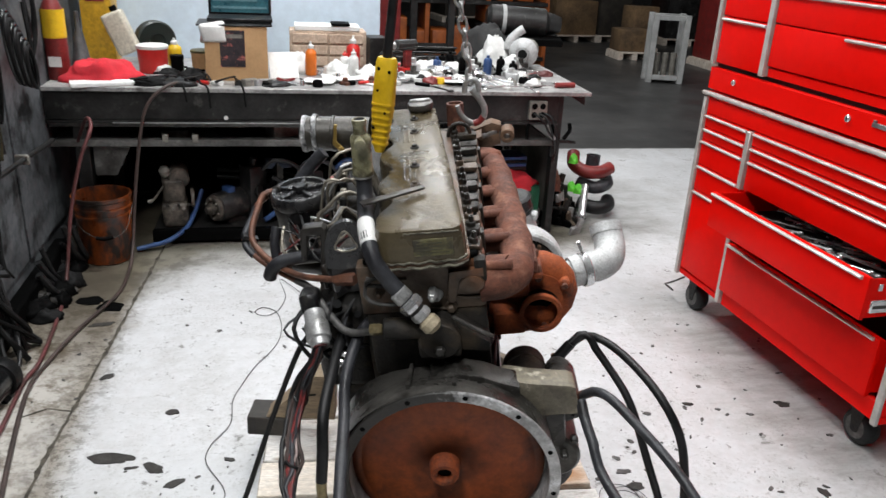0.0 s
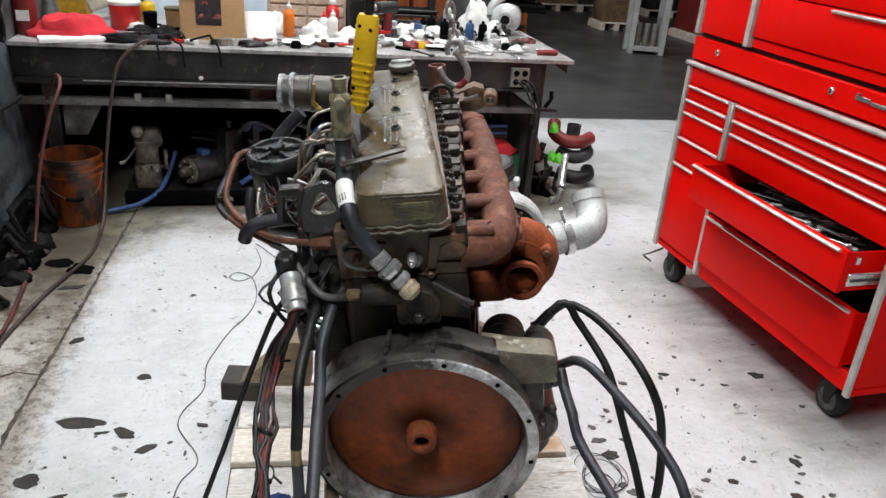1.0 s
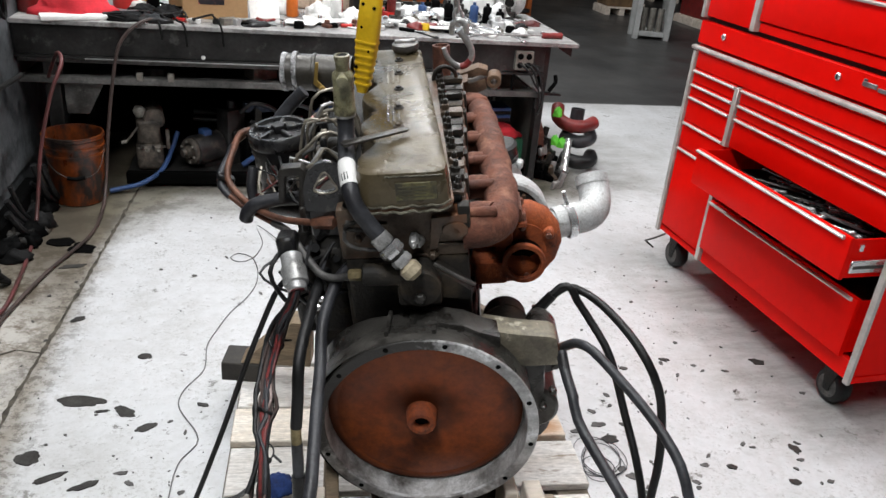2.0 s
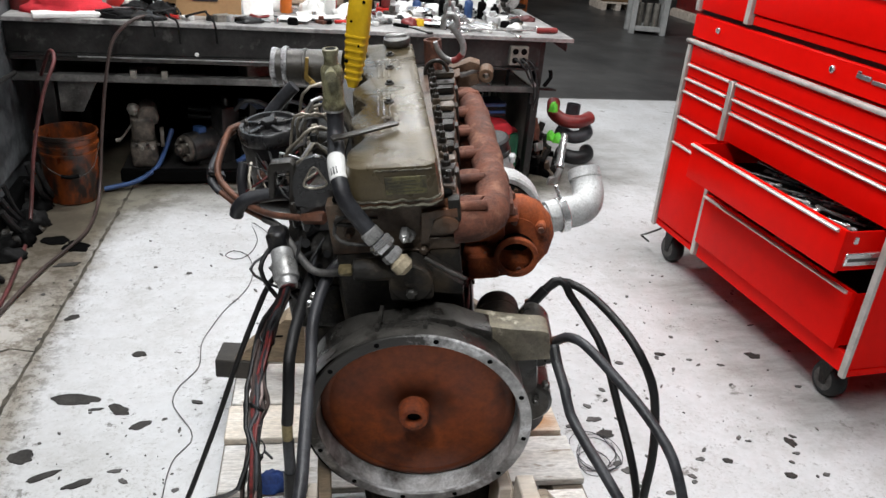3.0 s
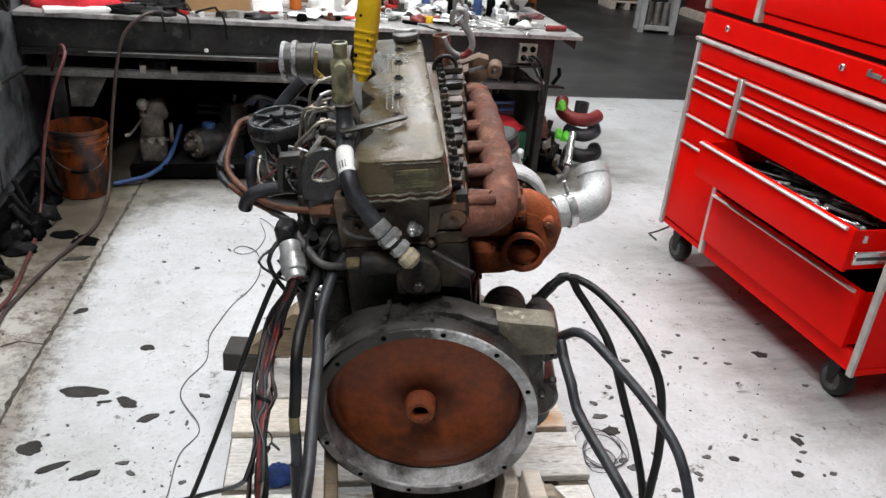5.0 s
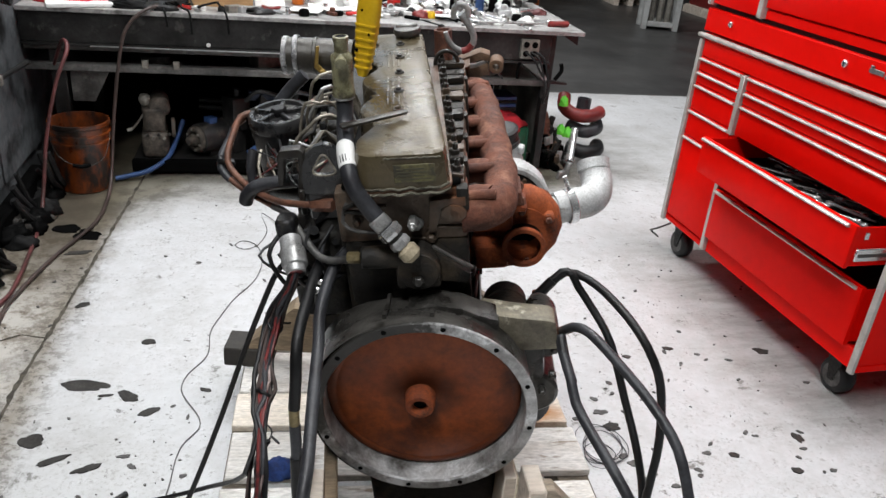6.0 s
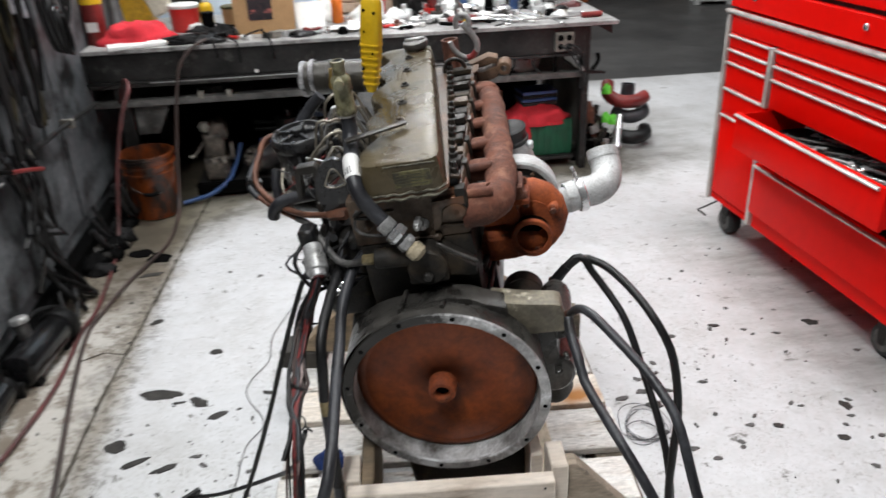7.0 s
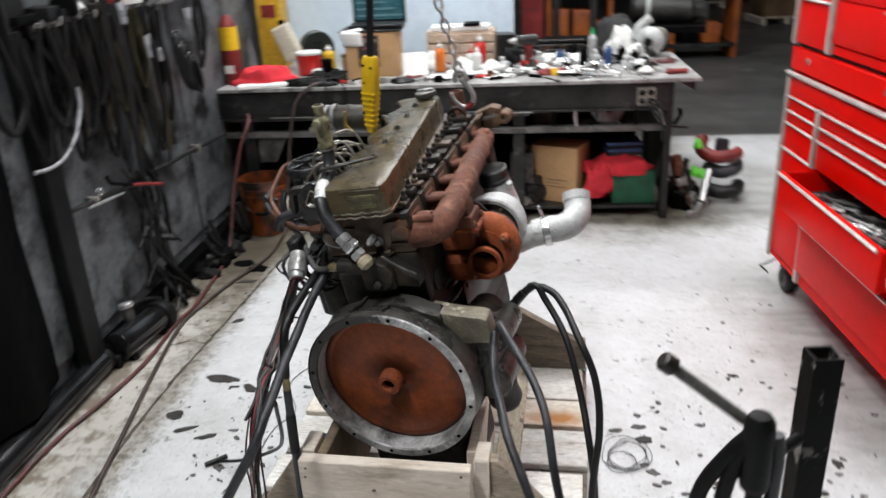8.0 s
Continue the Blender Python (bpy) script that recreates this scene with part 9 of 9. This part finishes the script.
for k in range(40):
    x, y = random.gauss(1.39, 0.07), random.gauss(3.16, 0.09)
    z = max(0.0, 0.26 - 2.4 * math.hypot(x - 1.39, y - 3.16)) * random.uniform(0.2, 1.0)
    solid("steel_bracket", roughen(add(bm_box(-0.05, 0.05, -0.012, 0.012, 0, 0.05, 0.004), bm_cyl((0.02, 0, 0), (0.03, 0, 0.10), 0.018, n=14)), 0.004, 20, k), random.choice((M_STEEL, M_BENCH, M_HEAD, M_DARK, M_DARK, M_RUST, M_BLACK)), "oily steel bracket in a parts pile", "bracket", ROOM @ pose(x, y, z, random.uniform(-20, 20), random.uniform(-20, 20), random.uniform(0, 180)), "brackets at the bench end")


# ---- hoist at the near side ----
def build_hoist():
    ho = thing("engine_hoist", "black steel engine hoist with a jack handle", "hoist")
    paint = mat("chipped_black_paint", (0.005, 0.005, 0.005), (0.003, 0.003, 0.003), 9, 0.4, 0, 0.2, ((0.25, 0.23, 0.21), 22, 0.63, 0.03), spec=0.2)
    foot = pose(1.001, -0.458, 0, 0, 0, 24)
    post = bm_lathe([(0.0240, 0.0), (0.0297, 0.0), (0.0297, 1.128), (0.0290, 1.13), (0.0245, 1.13), (0.0240, 1.128), (0.0240, 0.0)], (0, 0, 0), (0, 0, 1), 4)
    post.transform(pose(0, 0, 0, 0, 0, 45))
    post.transform(foot)
    part("post", post, paint, ho, "black square steel post with chipped paint")
    part("base_plate", bm_box(-0.08, 0.08, -0.10, 0.10, 0.0, 0.012, 0.003, 1, foot), M_OILBLACK, ho)
    part("base_leg", bm_box(-0.04, 0.04, -0.55, -0.10, 0.0, 0.06, 0.004, 1, foot), M_OILBLACK, ho)
    ram = part("jack_ram", bm_lathe([(0.0, 0.0), (0.013, 0.001), (0.0195, 0.007), (0.0215, 0.018), (0.0215, 0.105), (0.020, 0.118), (0.0145, 0.128), (0.0, 0.131)], (0.931, -0.597, 0.968), (-0.016, -0.024, 1), 32), M_OILBLACK, ho, "black hydraulic jack body")
    part("ram_rod", bm_cyl((0.955, -0.55, 0.012), (0.932, -0.596, 0.975), 0.012, n=20), M_OILBLACK, ram)
    part("ram_sleeve", bm_tube([(0.952, -0.585, 1.06), (0.957, -0.585, 1.02), (0.956, -0.580, 0.94), (0.960, -0.565, 0.60), (0.965, -0.54, 0.03)], 0.0105, 14), M_HOSE, ho)
    part("jack_yoke", bm_cyl((0.985, -0.492, 1.000), (0.934, -0.590, 1.010), 0.009, n=14), M_OILBLACK, ho)
    hd = part("jack_handle", bm_cyl((0.918, -0.568, 1.057), (0.806, -0.601, 1.148), 0.0088, n=18), mat("grey_handle_paint", (0.17, 0.165, 0.155), (0.085, 0.082, 0.078), 14, 0.5, 0.3), ho, "grey jack handle")
    part("handle_knob", bm_cyl((0.811, -0.599, 1.144), (0.793, -0.605, 1.159), 0.0145, n=20, bev=0.004), M_DARKSTEEL, hd)
    for k, dx in enumerate((0.0, -0.034)):
        part("loose_strap", bm_tube([(0.926, -0.600, 1.07), (0.905 + dx * 0.4, -0.604, 1.02), (0.890 + dx, -0.602, 0.93), (0.884 + dx, -0.59, 0.75), (0.88 + dx, -0.56, 0.35), (0.89 + dx, -0.52, 0.02)], 0.0115, 12), M_OILBLACK, ho)
    return ho


build_hoist()


# ---- far side of the shop ----
# cardboard brown darkened: the far end's dimness is put into the colour
M_FARBOX = mat("dim_brown_carton", (0.24, 0.150, 0.075), (0.11, 0.070, 0.038), 3, 0.85, 0, 0.2)
def build_far():
    ra = thing("pipe_rack", "off-white steel frame rack with upright cylinders", "rack", ROOM @ pose(4.58, 8.34, 0, 0, 0, -14))
    for x, y in ((-0.20, -0.15), (0.20, -0.15), (-0.20, 0.15), (0.20, 0.15)):
        part("rack_post", bm_box(x - 0.035, x + 0.035, y - 0.035, y + 0.035, 0, 0.86, 0.004), M_WHITEPAINT, ra)
    for z in (0.04, 0.79):
        for y in (-0.15, 0.15):
            part("rack_beam", bm_box(-0.164, 0.164, y - 0.025, y + 0.025, z, z + 0.06, 0.004), M_WHITEPAINT, ra)
    part("rack_floor", bm_box(-0.16, 0.16, -0.12, 0.12, 0.06, 0.08, 0.003), M_WHITEPAINT, ra)
    for k in range(3):
        part("cylinder", bm_cyl((-0.105 + 0.105 * k, -0.06, 0.08), (-0.105 + 0.105 * k, -0.06, 0.38), 0.040, n=20), M_GREYMETAL, ra)
    random.seed(5)
    for x, y, w, d, h, ma in ((5.0, 10.4, 0.55, 0.5, 0.45, M_FARBOX), (5.35, 10.9, 0.5, 0.5, 0.75, M_FARBOX), (4.75, 12.6, 0.9, 0.8, 0.7, M_FARBOX), (5.5, 12.7, 0.7, 0.8, 1.0, M_BEAM), (6.2, 9.6, 0.8, 0.8, 1.3, M_DKRED), (3.6, 15.5, 1.6, 0.9, 1.3, M_BEAM), (5.6, 16.5, 1.8, 0.9, 1.5, M_ORANGEMACH), (6.9, 12.5, 1.0, 1.0, 1.6, M_BENCH)):
        pa = thing("loaded_pallet", "dim pallet loaded with boxes far across the shop", "pallet", ROOM @ pose(x, y, 0, 0, 0, random.uniform(-15, 10)), "far pallets")
        for k in range(5):
            part("slat", bm_box(-w / 2, w / 2, -d / 2 + d * k / 5, -d / 2 + d * k / 5 + d * 0.14, 0.10, 0.12, 0.002), M_WOOD, pa)
        for xx in (-w / 2, -0.04, w / 2 - 0.08):
            part("bearer", bm_box(xx, xx + 0.08, -d / 2, d / 2, 0, 0.10, 0.002), M_WOOD, pa)
        part("load", roughen(bm_box(-w * 0.45, w * 0.45, -d * 0.42, d * 0.42, 0.12, h, 0.02, 2), 0.02, 4, x), ma, pa)
    # shelving and machines behind the bench
    sh = thing("storage_shelving", "dark steel shelving loaded with orange and brown parts", "shelving", ROOM @ pose(1.9, 9.2, 0))
    for x in (-1.2, -0.4, 0.4, 1.2):
        part("upright", bm_box(x - 0.03, x + 0.03, -0.3, 0.3, 0, 2.6, 0.004), M_ORANGEMACH, sh)
    for z in (0.15, 0.85, 1.55, 2.25):
        part("shelf", bm_box(-1.2, 1.2, -0.32, 0.32, z, z + 0.05, 0.004), M_BENCH, sh)
    for k in range(16):
        x = -1.05 + 0.28 * (k % 8)
        z = (0.20, 0.90)[k // 8]
        part("bin", roughen(bm_box(x - 0.11, x + 0.11, -0.28, 0.2, z, z + random.uniform(0.2, 0.5), 0.02, 2), 0.012, 6, k), random.choice((M_ORANGEMACH, M_ORANGEMACH, M_BEAM, M_DARK, M_RUST)), sh)
    ma_ = thing("grey_motor", "large grey electric motor on a dark cart behind the bench", "motor", ROOM @ pose(1.46, 4.55, 0, 0, 0, -12))
    part("motor_drum", bm_cyl((-0.27, 0, 1.09), (0.20, 0.05, 1.07), 0.11, n=32, bev=0.03), M_BENCH, ma_)
    part("motor_nose", bm_cyl((0.20, 0.05, 1.07), (0.30, 0.06, 1.065), 0.085, 0.06, n=28), M_BENCH, ma_)
    part("motor_band", bm_ring((-0.16, 0.01, 1.087), (0.47, 0.05, -0.02), 0.11, 0.115, 0.03, 32), M_WHITEPAINT, ma_)
    part("cart_top", bm_box(-0.30, 0.30, -0.2, 0.25, 0.93, 0.98, 0.006), M_DARK, ma_)
    for x in (-0.26, -0.03):
        for y in (-0.15, 0.19):
            part("cart_leg", bm_box(x - 0.02, x + 0.02, y - 0.02, y + 0.02, 0, 0.93, 0.003), M_DARK, ma_)
    rk = thing("tall_stand", "dark steel stand with red and yellow bars behind the bench", "stand", ROOM @ pose(0.62, 4.5, 0))
    for x in (-0.28, 0.0, 0.28):
        part("stand_post", bm_box(x - 0.025, x + 0.025, -0.03, 0.03, 0, 2.2, 0.003), M_BENCH, rk)
    part("yellow_bar", bm_box(-0.10, 0.28, -0.05, -0.02, 1.24, 1.262, 0.003), M_YELLOW, rk)
    part("red_panel", bm_box(-0.27, -0.10, -0.04, 0.1, 0.9, 1.30, 0.006), M_DKRED, rk)
    part("dark_shelf", bm_box(-0.3, 0.3, -0.12, 0.2, 0.86, 0.89, 0.003), M_DARK, rk)


build_far()


crumpled("blue_rag", 0, 0, 0.085, 0.07, 0.04, mat("blue_rag_cloth", (0.018, 0.05, 0.19), (0.010, 0.025, 0.10), 16, 0.9), "crumpled blue rag lying on the pallet", "rag", 7.7, m=pose(-0.385, 0.20, 0.141, 0, 0, 20))


# ---- lamp housings under the ceiling ----
for lx, ly, ll, lw, lt in LAMPS:
    fx = thing("strip_fixture", "long white strip light fixture under the ceiling", "light fixture", ROOM @ pose(lx, ly, CEILING - 0.30, 0, 0, lt), "ceiling strip lights")
    part("housing", bm_prism([(-0.19, 0.0), (0.19, 0.0), (0.12, 0.09), (-0.12, 0.09)], -ll / 2, ll / 2, "x", 0.004), M_WHITEPAINT, fx)
    for q in (-ll * 0.35, ll * 0.35):
        part("hanger", bm_cyl((q, 0, 0.085), (q, 0, 0.305), 0.006, n=8), M_STEEL, fx)
